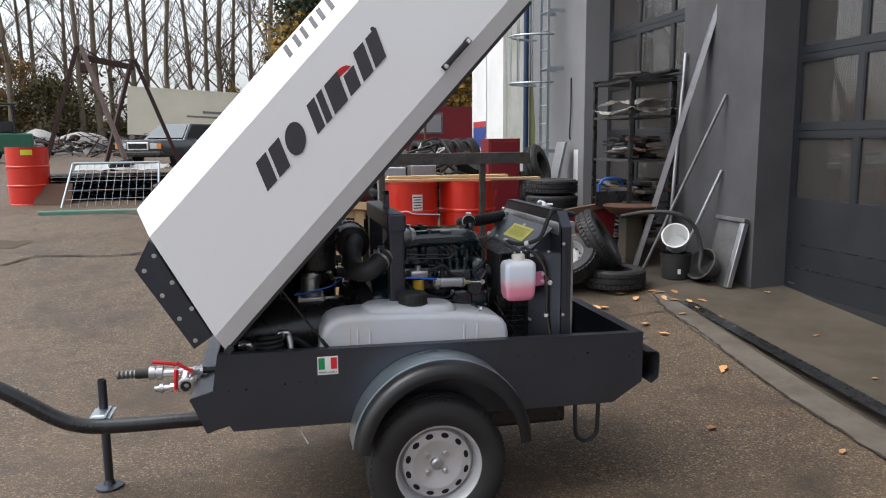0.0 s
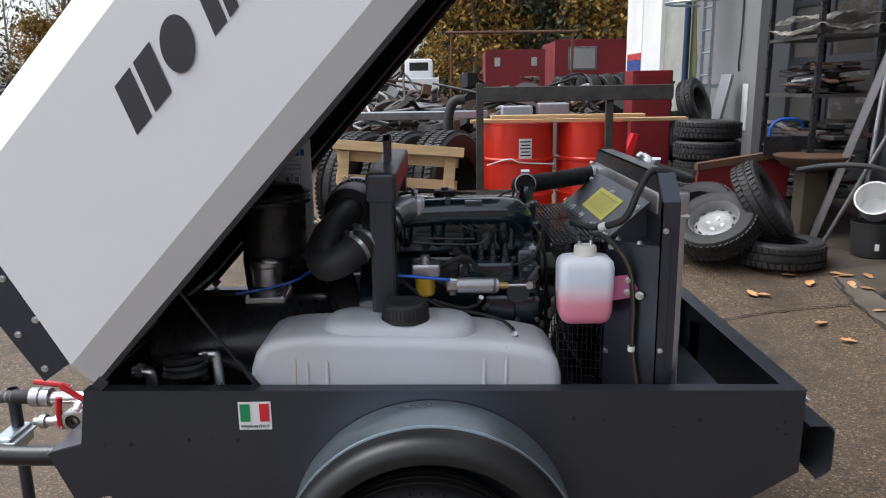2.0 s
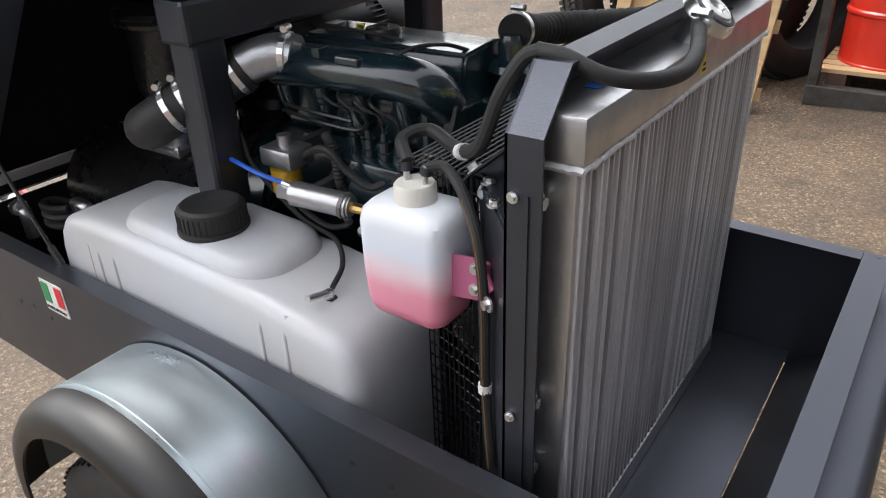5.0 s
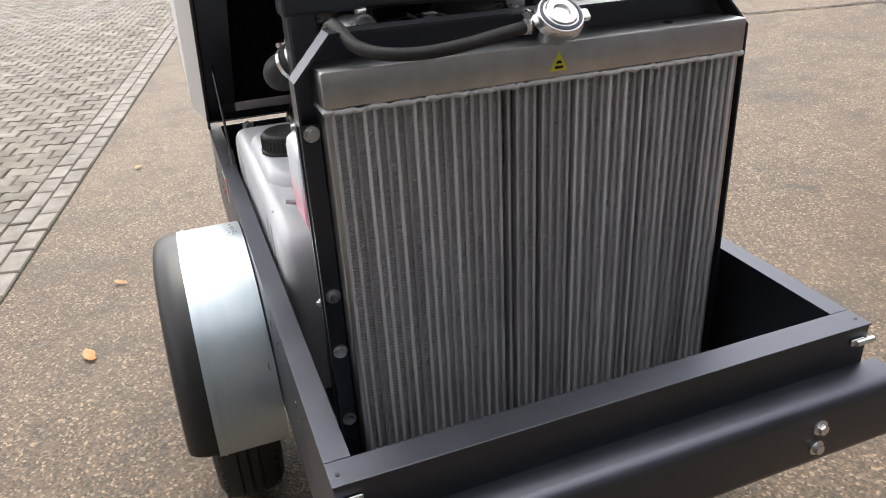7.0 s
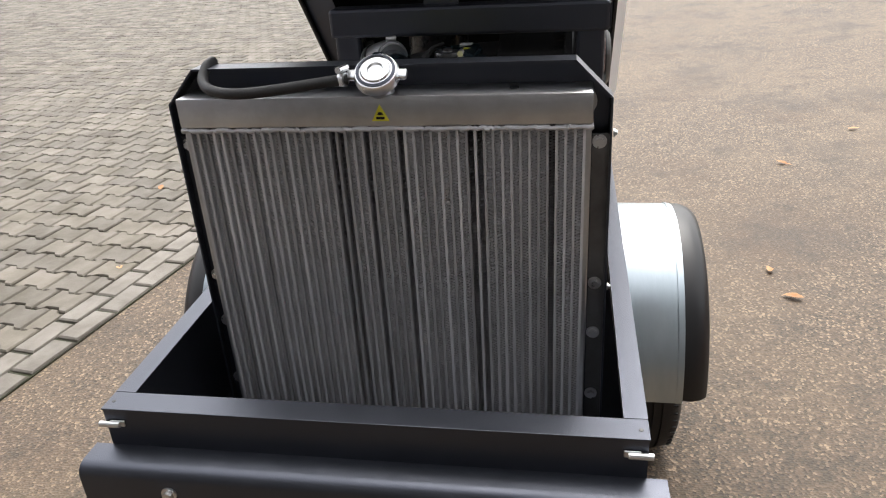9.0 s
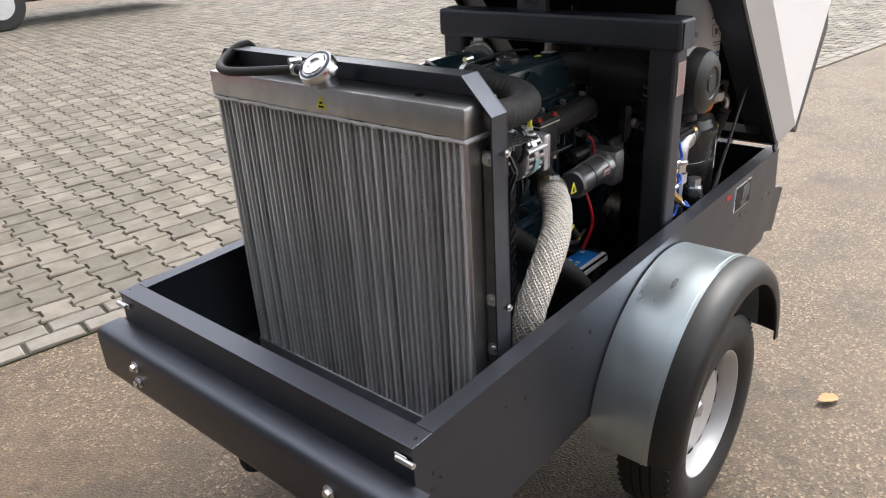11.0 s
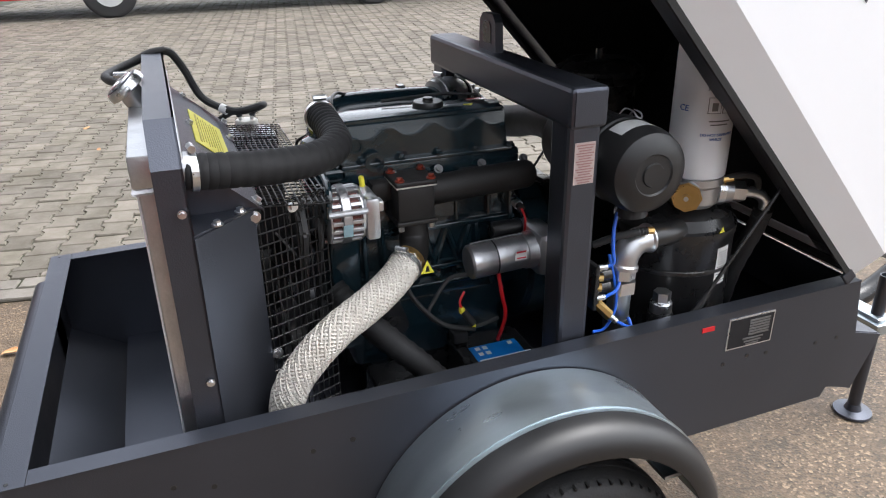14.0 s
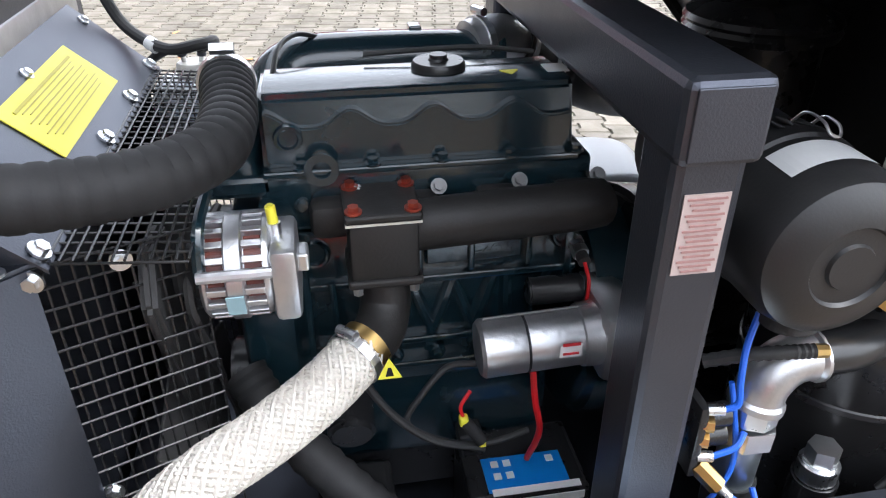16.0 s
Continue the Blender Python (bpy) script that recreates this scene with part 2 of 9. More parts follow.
def curve(points, steps=8):
    """A smooth line through the points."""
    p = [Vector(q) for q in points]
    p = [p[0] * 2 - p[1]] + p + [p[-1] * 2 - p[-2]]
    out = []
    for i in range(1, len(p) - 2):
        for k in range(steps):
            t = k / steps
            out.append(0.5 * (2 * p[i] + (p[i + 1] - p[i - 1]) * t + (2 * p[i - 1] - 5 * p[i] + 4 * p[i + 1] - p[i + 2]) * t * t + (3 * p[i] - p[i - 1] - 3 * p[i + 1] + p[i + 2]) * t ** 3))
    out.append(p[-2])
    return out


def sweep(line, r, seg=12, bm=None, ridge=0.0, every=1, cap=True):
    """A round hose along a line of points; ridge swells every so many rings."""
    own = bmesh.new()
    line = [Vector(q) for q in line]
    up = Vector((0, 0, 1))
    rings = []
    side = None
    for i, c in enumerate(line):
        d = (line[min(i + 1, len(line) - 1)] - line[max(i - 1, 0)]).normalized()
        if side is None:
            side = d.cross(up if abs(d.z) < 0.95 else Vector((1, 0, 0))).normalized()
        side = (side - d * side.dot(d)).normalized()
        other = d.cross(side)
        rad = (r(i / (len(line) - 1)) if callable(r) else r) + (ridge if i % every == 0 else 0)
        rings.append([own.verts.new(c + rad * (math.cos(2 * math.pi * k / seg) * side + math.sin(2 * math.pi * k / seg) * other)) for k in range(seg)])
    for p, q in zip(rings, rings[1:]):
        for k in range(seg):
            own.faces.new((p[k], p[(k + 1) % seg], q[(k + 1) % seg], q[k]))
    if cap:
        own.faces.new(rings[0])
        own.faces.new(rings[-1])
    return join(bm, own)


def prism(outline, axis, lo, hi, bm=None, bevel=0.0):
    """A flat outline (pairs in the two other axes, in order) drawn out along an axis from lo to hi."""
    own = bmesh.new()

    def put(p, v):
        return {"x": (v, p[0], p[1]), "y": (p[0], v, p[1]), "z": (p[0], p[1], v)}[axis]
    a = [own.verts.new(put(p, lo)) for p in outline]
    b = [own.verts.new(put(p, hi)) for p in outline]
    own.faces.new(a)
    own.faces.new(b[::-1])
    for i in range(len(a)):
        j = (i + 1) % len(a)
        own.faces.new((a[i], a[j], b[j], b[i]))
    if bevel:
        bmesh.ops.recalc_face_normals(own, faces=own.faces)
        bmesh.ops.bevel(own, geom=own.edges[:], offset=bevel, segments=2, affect="EDGES")
    return join(bm, own)


def bolt(at, way, r=0.011, bm=None, washer=True):
    """A hexagon bolt head with its washer, standing out along way."""
    at, way = Vector(at), Vector(way).normalized()
    if washer:
        bm = cyl(at, at + way * 0.003, r * 1.55, seg=14, bm=bm)
    return cyl(at + way * 0.003, at + way * (0.003 + r * 0.9), r, seg=6, bm=bm)


def spot(at, u, v, w, hgt, bm=None, thick=0.0015):
    """A thin plate or label at a place: u its width's way, v its height's."""
    at, u, v = Vector(at), Vector(u).normalized(), Vector(v).normalized()
    n = u.cross(v)
    own = bmesh.new()
    bmesh.ops.create_cube(own, size=1, matrix=Matrix.Translation(at) @ Matrix((u, v, n)).transposed().to_4x4() @ Matrix.Diagonal((w, hgt, thick, 1)))
    return join(bm, own)


def ease(a):
    a = min(1.0, max(0.0, a))
    return a * a * (3 - 2 * a)


def rise(x, y):
    """The yard's height: level by the trailer, a slight ramp towards the building."""
    u = 0.045 * max(x, -2.0) + 0.085 * y - 0.10
    v = 0.03 * math.log1p(math.exp(min(u / 0.03, 40)))
    v = v if v < 0.6 else 0.75 - 0.15 * math.exp(-(v - 0.6) / 0.15)
    return v + 0.19 * ease((-2.0 - x) / 2) * ease((y - 5) / 3) + 0.36 * ease((y - 18) / 18) * ease((2 - x) / 6)


# ---- ground ----
def build_ground():
    bm = bmesh.new()
    xs = sorted({round(-14 + 0.5 * i, 2) for i in range(57)} | {-400, -200, -110, -70, -45, -30, -20, 20, 30, 45, 70, 110, 200, 400})
    ys = sorted({round(-12 + 0.5 * i, 2) for i in range(57)} | {-400, -200, -110, -70, -45, -30, -20, 20, 26, 34, 45, 70, 110, 200, 400})
    grid = [[bm.verts.new((x, y, rise(x, y))) for y in ys] for x in xs]
    for i in range(len(xs) - 1):
        for j in range(len(ys) - 1):
            bm.faces.new((grid[i][j], grid[i + 1][j], grid[i + 1][j + 1], grid[i][j + 1]))
    solid("ground", bm, ASPHALT, "worn brown-grey asphalt yard with damp stains", "ground", "structure", smooth=True)


build_ground()


def draped(name, outline, lift, mat, label, cut=0.4):
    """A thin sheet over the sloping yard; outline in plan, lift above the yard."""
    bm = bmesh.new()
    f = bm.faces.new([bm.verts.new((x, y, 0)) for x, y in outline])
    bmesh.ops.triangulate(bm, faces=[f])
    for _ in range(3):
        bmesh.ops.subdivide_edges(bm, edges=[e for e in bm.edges if e.calc_length() > cut], cuts=1, use_grid_fill=True)
    for v in bm.verts:
        v.co.z = rise(v.co.x, v.co.y) + lift
    return solid(name, bm, mat, label, "pavement", "structure", smooth=True)


# concrete apron in front of the doors, with its drain channel
draped("pavement_apron", [(1.27, -2.0), (3.1, -2.0), (3.1, 3.4), (2.69, 3.4), (2.69, 9.0), (2.05, 9.0), (1.80, 3.4), (1.64, 2.6), (1.51, 1.25), (1.43, 0.25)], 0.008, CONCRETE, "stained concrete apron before the roller doors")
EDGING = material("worn edging concrete", (0.115, 0.098, 0.078), 0.85, 0.0, (0.07, 0.058, 0.044), 3, 0.8, 0.5, 110)
draped("pavement_edging", [(1.29, -1.6), (1.56, -1.6), (1.68, 0.25), (1.76, 1.4), (1.84, 2.6), (1.885, 3.2), (1.74, 3.2), (1.64, 2.6), (1.51, 1.25), (1.43, 0.25)], 0.0098, EDGING, "pale worn concrete edging beside the drain")
# darker brown sheet over the yard along the wall
DARKGROUND = material("dark brown ground cover", (0.030, 0.023, 0.016), 0.9, 0.0, (0.055, 0.040, 0.026), 7, 0.8, 0.6, 60)
draped("pavement_dirt", [(1.0, 3.55), (1.35, 3.35), (1.6, 3.3), (1.92, 3.25), (2.2, 3.3), (2.66, 3.25), (2.66, 6.8), (1.6, 6.6), (1.1, 5.2), (0.8, 4.2), (0.75, 3.6)], 0.011, DARKGROUND, "dark brown ground along the wall")
IRON = material("cast iron grating", (0.062, 0.050, 0.040), 0.8, 0.2, (0.095, 0.068, 0.048), 12, 0.7, 0.3, 90)
drain = thing("drain_channel", (1.98, 1.0, rise(1.98, 1.0)), "rusty slotted drain channel in the concrete", "drain", kind="structure")


def channel(s):
    """Plan line of the drain: a little aslant to the wall."""
    return 1.725 + 0.066 * (s + 0.2), s


def drain_bar(bm, ya, yb, da, db, lo, hi):
    """A flat bar of the drain between two stations and two offsets from its line."""
    own = box(0, 1, 0, 1, 0, 1)
    for v in own.verts:
        yy = ya + (yb - ya) * v.co.y
        xx = channel(yy)[0] + da + (db - da) * v.co.x
        v.co = Vector((xx, yy, rise(xx, yy) + (hi if v.co.z > 0.5 else lo)))
    return join(bm, own)


# black strip just under the bars paints the channel's shaded depth
part("channel_bed", drain_bar(None, -1.6, 2.8, -0.058, 0.058, 0.004, 0.0095), BLACKPAINT, drain)
for k in range(22):
    y0 = -1.6 + 0.20 * k
    bm = None
    for j in range(10):
        bm = drain_bar(bm, y0 + 0.0198 * j + 0.004, y0 + 0.0198 * j + 0.014, -0.05, 0.05, 0.004, 0.0115)
    for dx in (-0.058, 0.048):
        bm = drain_bar(bm, y0, y0 + 0.198, dx, dx + 0.010, 0.004, 0.0125)
    part("grating", bm, IRON, drain)
TAR = material("dark sealed joint", (0.020, 0.016, 0.012), 0.9, 0.0, (0.045, 0.034, 0.024), 9, 0.6, 0.4, 90)


def crack(name, pts, w, label):
    """A narrow dark joint or crack over the yard."""
    bm = bmesh.new()
    random.seed(len(pts))
    line = []
    for a, b in zip(pts, pts[1:]):
        n = max(2, int((Vector(b) - Vector(a)).length / 0.05))
        line += [Vector(a).lerp(Vector(b), i / n) + Vector((random.uniform(-1, 1), random.uniform(-1, 1))) * w * 0.5 for i in range(n)]
    line.append(Vector(pts[-1]))
    prev = None
    for i, p in enumerate(line):
        d = (line[min(i + 1, len(line) - 1)] - line[max(i - 1, 0)]).normalized()
        n = Vector((-d.y, d.x)) * w * random.uniform(0.2, 0.75)
        cur = [bm.verts.new((q.x, q.y, rise(q.x, q.y) + 0.0112)) for q in (p + n, p - n)]
        if prev:
            bm.faces.new((prev[0], prev[1], cur[1], cur[0]))
        prev = cur
    solid(name, bm, TAR, label, "crack", "structure")


crack("trim_joint", [(1.30, -1.6), (1.43, 0.25), (1.51, 1.25), (1.62, 2.07), (1.64, 2.6), (1.79, 3.3)], 0.020, "dark joint between asphalt and apron")
crack("trim_crack", [(-4.4, 6.2), (-3.6, 6.1), (-2.6, 6.5)], 0.03, "meandering crack in the asphalt")
crack("trim_crack_far", [(-4.4, 6.2), (-5.2, 5.4), (-6.0, 5.2)], 0.03, "meandering crack in the asphalt")
crack("trim_crack_bay", [(0.55, 2.45), (0.97, 2.55), (1.32, 2.6), (1.63, 2.61)], 0.014, "fine crack in the asphalt")


# ---- paving ----
E1 = Vector((1, -0.16)).normalized()
E2 = Vector((-0.16, -1)).normalized()
ORIGIN = Vector((0.0, -1.40))


def plan(a, b):
    p = ORIGIN + E1 * a + E2 * b
    return p.x, p.y


pavement = solid("pavement", prism([plan(-19, 0), plan(6, 0), plan(6, 17.2), plan(-19, 17.2)], "z", -0.05, 0.006), JOINT, "mossy sand joints under the block paving", "pavement", "structure")
PAVE_SHAPE = [(0.0955, -0.0975), (0.0955, -0.058), (0.0685, -0.036), (0.0685, 0.036), (0.0955, 0.058), (0.0955, 0.0975), (-0.0955, 0.0975), (-0.0955, 0.058), (-0.0685, 0.036), (-0.0685, -0.036), (-0.0955, -0.058), (-0.0955, -0.0975)]


def paver_geometry(a, b, shape, h, tilt=(0, 0)):
    """Top and bevelled sides of one paver in plan coordinates."""
    vs, n = [], len(shape)
    for inset, z in ((1.0, 0.0), (1.0, h - 0.007), (0.935, h)):
        for p, q in shape:
            x, y = plan(a + p * inset * 0.955, b + q * inset * 0.955)
            vs.append((x, y, z + (tilt[0] * p + tilt[1] * q if z else 0)))
    fs = [tuple(range(2 * n, 3 * n))]
    for r in (0, n):
        fs += [(r + i, r + (i + 1) % n, r + n + (i + 1) % n, r + n + i) for i in range(n)]
    return vs, fs


paver_near = []
paver_far = []
random.seed(11)
for i in range(-114, 32):
    for j in range(0, 86):
        a, b = i * 0.1655, 0.335 + j * 0.2 + (0.1 if i % 2 else 0.0)
        if b > 17:
            continue
        h = 0.016 + random.uniform(-0.003, 0.003)
        t = (random.uniform(-0.02, 0.02), random.uniform(-0.02, 0.02))
        (paver_near if (b < 1.45 and -2.8 < a < 1.15 and len(paver_near) < 150) or (b < 0.9 and -4.6 < a <= -2.8 and len(paver_near) < 200) else paver_far).append((a, b, h, t))
border_shape = [(0.122, -0.056), (0.122, 0.056), (-0.122, 0.056), (-0.122, -0.056)]
borders = [(k * 0.25 + (0.125 if r else 0), 0.06 + 0.118 * r, 0.013 + random.uniform(-0.002, 0.002), (0, 0)) for r in (0, 1) for k in range(-75, 22)]


def stuff_mesh(name, items, shape, mat, parent, label):
    vs, fs = [], []
    for a, b, h, t in items:
        v, f = paver_geometry(a, b, shape, h, t)
        fs += [tuple(k + len(vs) for k in q) for q in f]
        vs += v
    me = bpy.data.meshes.new(name)
    me.from_pydata(vs, [], fs)
    me.materials.append(mat)
    ob = new(name, me)
    ob.parent = parent
    return tagged(ob, label, kind="stuff")


def island_paver():
    """The paver concrete, its tone shifted per block by island."""
    m = PAVER.copy()
    m.name = "grey concrete paver field"
    nt = m.node_tree
    geo = nt.nodes.new("ShaderNodeNewGeometry")
    for node in list(nt.nodes):
        if node.bl_idname == "ShaderNodeObjectInfo" and node.outputs["Random"].links[0].to_node.bl_idname == "ShaderNodeMapRange":
            link = node.outputs["Random"].links[0]
            target = link.to_socket
            nt.links.remove(link)
            nt.links.new(geo.outputs["Random Per Island"], target)
    return m


stuff_mesh("pavers", paver_far, PAVE_SHAPE, island_paver(), pavement, "interlocking double-T concrete pavers")
BORDER = material("pale border block", (0.17, 0.155, 0.133), 0.8, 0.0, (0.105, 0.093, 0.078), 8, 0.7, 0.5, 150, vary=0.14)
HALF_SHAPE = [(0.0685, -0.046), (0.0685, -0.012), (0.0955, 0.010), (0.0955, 0.046), (-0.0955, 0.046), (-0.0955, 0.010), (-0.0685, -0.012), (-0.0685, -0.046)]
halves = [(i * 0.1655, 0.288, 0.016, (0, 0)) for i in range(-113, 32, 2)]
for items, shape, mat, nm in ((paver_near, PAVE_SHAPE, PAVER, "paver"), (halves, HALF_SHAPE, PAVER, "half_paver"), (borders, border_shape, BORDER, "border_block")):
    shapes = []
    for v in range(4):
        vs, fs = paver_geometry(0, 0, shape, 0.0145 + 0.0015 * v, (0.01 * (v - 1.5), 0.008 * (1.5 - v)))
        o = Vector(plan(0, 0))
        me = bpy.data.meshes.new(nm)
        me.from_pydata([(x - o.x, y - o.y, z) for x, y, z in vs], [], fs)
        me.materials.append(mat)
        shapes.append(me)
    for k, (a, b, h, t) in enumerate(items):
        ob = new(nm, shapes[(k * 7) % 4])
        ob.parent = pavement
        x, y = plan(a, b)
        ob.location = (x, y, 0)


# ---- building ----
PALEWALL = material("pale grey render with moss stains", (0.34, 0.34, 0.325), 0.88, 0.0, (0.19, 0.20, 0.13), 1.4, 0.7, 0.3, 160)
LIGHTWALL = material("light grey render", (0.19, 0.19, 0.195), 0.85, 0.0, (0.155, 0.155, 0.155), 0.9, 0.6, 0.3, 160)
FX, DX = 2.69, 3.05      # facade plane and door plane


def wall_piece(name, x0, x1, y0, y1, z0, z1, mat, label):
    return solid(name, box(x0, x1, y0, y1, z0, z1), mat, label, "wall", "structure")


wall_piece("wall_pier_1", FX, 3.6, 2.93, 4.28, 0.1, 6.0, GREYWALL, "grey rendered pier between the roller doors")
wall_piece("wall_pier_2", FX, 3.6, 6.87, 9.3, 0.3, 6.0, LIGHTWALL, "light grey rendered wall with a caged ladder")
wall_piece("wall_pier_3", FX, 3.6, -6.0, -1.6, -0.1, 6.0, GREYWALL, "grey rendered end pier")
wall_piece("wall_lintel", FX, 3.6, -1.6, 2.93, 4.4, 6.0, GREYWALL, "grey rendered wall over the door")
wall_piece("wall_lintel_far", FX, 3.6, 4.28, 6.87, 4.4, 6.0, GREYWALL, "grey rendered wall over the far door")
wall_piece("wall_white", 2.62, 3.6, 10.5, 11.6, 0.4, 6.0, WHITEWALL, "white rendered pier of the annex")
wall_piece("wall_white_return", 2.69, 3.6, 9.3, 10.5, 0.4, 6.0, PALEWALL, "pale rendered wall with moss by the pipe")
# dark grey render stands in for the recess's shade
wall_piece("wall_recess", 2.95, 3.6, 11.6, 11.9, 0.4, 6.0, GREYWALL, "narrow recess in the annex wall, shade painted as grey")
wall_piece("wall_white_end", 2.69, 3.6, 11.9, 13.0, 0.4, 6.0, WHITEWALL, "white rendered end of the annex with painted bands")
# the room's dimness is put into this plaster's colour
INNER = material("dimmed workshop plaster", (0.20, 0.175, 0.16), 0.9, 0.0, (0.13, 0.115, 0.105), 1.2, 0.6, 0.2, 90)
wall_piece("wall_inner", 5.9, 6.1, -6.0, 13.0, 0.0, 6.0, INNER, "workshop wall behind the glass, dimness in its colour")
# unseen end walls, added so that the room behind the panes stays dim
wall_piece("wall_end_near", 3.6, 6.1, -6.2, -6.0, 0.0, 6.0, GREYWALL, "unseen end wall closing off the workshop's daylight")
wall_piece("wall_end_far", 3.6, 6.1, 13.0, 13.2, 0.3, 6.0, GREYWALL, "unseen end wall closing off the workshop's daylight")
# unseen roof, added to keep daylight out of the workshop
solid("roof", box(2.4, 6.3, -6.4, 13.3, 6.0, 6.2), GREYWALL, "unseen flat roof added to darken the workshop", "roof", "structure")
solid("floor_workshop", box(3.2, 6.1, -6.0, 13.0, 0.0, 0.26), CONCRETE, "grey workshop floor", "floor", "structure")
# tiled strip inside
bm = None
for i in range(14):
    for j in range(7):
        bm = box(5.885, 5.9, -1.0 + 0.30 * i, -1.0 + 0.30 * i + 0.292, 0.9 + 0.30 * j, 0.9 + 0.30 * j + 0.292, bm=bm)
solid("trim_tiles", bm, material("beige wall tile", (0.22, 0.185, 0.165), 0.3, 0.0, (0.17, 0.145, 0.13), 3, 0.5), "beige tiled strip on the workshop wall", "wall", "stuff")

# the glass colour is darkened to stand in for a dim interior
GLASS = material("darkened door glass", (0.44, 0.42, 0.40), 0.03, 0.0, (0.40, 0.38, 0.36), 2, 0.3, trans=0.95, spec=0.3)


def sectional_door(name, y0, y1, panes, base):
    """A glazed sectional door: solid bottom leaf, then rows of panes between rails."""
    d = thing(name, (DX, (y0 + y1) / 2, base), "anthracite sectional workshop door with rows of glass panes", "door", kind="structure")
    part("seal", box(DX - 0.012, DX + 0.05, y0, y1, base - 0.05, base + 0.05), RUBBER, d)
    z = base + 0.05
    leaf = part("bottom_leaf", box(DX, DX + 0.04, y0, y1, z, 1.13), DOORGREY, d)
    for k in range(2):
        part("leaf_groove", box(DX - 0.002, DX + 0.002, y0, y1 - 0.02, z + 0.22 * (k + 1), z + 0.22 * (k + 1) + 0.006), BLACKPAINT, leaf)
    part("maker_badge", box(DX - 0.003, DX, y1 - 0.14, y1 - 0.06, z + 0.06, z + 0.075), STEEL, leaf)
    pw = (y1 - y0 - 0.06 * (panes + 1)) / panes
    z = 1.13
    for row in range(5):
        zt = z + 0.57
        for k in range(panes + 1):
            yy = y0 + k * (pw + 0.06)
            part("mullion", box(DX, DX + 0.04, yy, yy + 0.06, z, zt), DOORGREY, d)
        for k in range(panes):
            yy = y0 + 0.06 + k * (pw + 0.06)
            g = part("pane", box(DX + 0.018, DX + 0.024, yy, yy + pw, z, zt), GLASS, d)
            g.visible_shadow = False
            part("pane_bead", box(DX + 0.004, DX + 0.014, yy, yy + 0.014, z, zt, bm=box(DX + 0.004, DX + 0.014, yy + pw - 0.014, yy + pw, z, zt, bm=box(DX + 0.004, DX + 0.014, yy + 0.014, yy + pw - 0.014, z, z + 0.014, bm=box(DX + 0.004, DX + 0.014, yy + 0.014, yy + pw - 0.014, zt - 0.014, zt)))), DOORGREY, g)
        part("rail", box(DX, DX + 0.04, y0, y1, zt, zt + 0.055, bm=box(DX, DX + 0.04, y0, y1, zt + 0.060, zt + 0.115)), DOORGREY, d)
        z = zt + 0.115


sectional_door("door_1", -1.6, 2.93, 6, 0.22)
sectional_door("door_2", 4.28, 6.87, 3, 0.36)

# caged ladder on the wall
lad = thing("wall_ladder", (2.45, 7.85, 1.1), "galvanised wall ladder with a safety cage", "ladder")
for yy in (7.70, 8.02):
    part("stile", box(2.43, 2.47, yy - 0.012, yy + 0.012, 0.95, 6.0), GALV, lad)
for k in range(17):
    part("rung", cyl((2.45, 7.70, 1.1 + 0.28 * k), (2.45, 8.02, 1.1 + 0.28 * k), 0.014, seg=8), GALV, lad)
for z in (1.5, 2.75, 3.6, 4.6):
    part("bracket", box(2.45, 2.70, 7.68, 7.70, z, z + 0.05), GALV, lad)
    part("bracket", box(2.45, 2.70, 8.02, 8.04, z, z + 0.05), GALV, lad)
for z in (2.55, 3.25, 3.95, 4.65):
    pts = [(2.45 - 0.55 * math.sin(a), 7.86 + 0.38 * math.cos(a), z) for a in [radians(180 * i / 14) for i in range(15)]]
    part("cage_hoop", sweep(pts, 0.016, 8), GALV, lad)
for a in (35, 65, 90, 115, 145):
    x, y = 2.45 - 0.545 * math.sin(radians(a)), 7.86 + 0.375 * math.cos(radians(a))
    part("cage_bar", box(x - 0.004, x + 0.004, y - 0.02, y + 0.02, 2.53, 6.0), GALV, lad)
BLUEPIPE = material("blue downpipe", (0.010, 0.03, 0.085), 0.5)
solid("trim_downpipe", cyl((2.61, 9.17, 0.7), (2.61, 9.17, 5.9), 0.045), BLUEPIPE, "dark blue downpipe beside moss", "pipe", "structure", smooth=True)
MOSS = material("moss stain", (0.06, 0.075, 0.02), 0.95, 0.0, (0.10, 0.09, 0.03), 8, 0.7, 0.5, 60)
solid("trim_moss", prism([(8.86, 0.7), (9.2, 0.7), (9.2, 2.6), (9.12, 3.2), (9.05, 2.7), (8.98, 2.2), (8.90, 1.9), (8.93, 1.5), (8.84, 1.2)], "x", 2.684, 2.689), MOSS, "green moss down the wall by the pipe", "stain", "structure")
solid("trim_stripe_blue", box(2.676, 2.689, 11.92, 12.86, 1.55, 1.98), material("blue wall band", (0.02, 0.05, 0.22), 0.6), "blue painted band on the annex", "stripe", "structure")
solid("trim_stripe_red", box(2.676, 2.689, 11.92, 12.86, 1.981, 2.10), material("red wall band", (0.4, 0.03, 0.03), 0.6), "red painted band on the annex", "stripe", "structure")
solid("cable_conduit", sweep(curve([(2.68, 7.35, 2.6), (2.66, 7.30, 2.1), (2.66, 7.33, 1.8), (2.68, 7.36, 1.7)]), 0.012, 8), RUBBER, "black cable loop on the wall", "cable")
solid("wall_notice", box(2.675, 2.69, 7.05, 7.20, 1.0, 1.55, 0.004), LABEL, "narrow cream notice board on the wall", "notice")


# ---- small finishes ----
BLUE = material("blue air line", (0.02, 0.12, 0.62), 0.35)
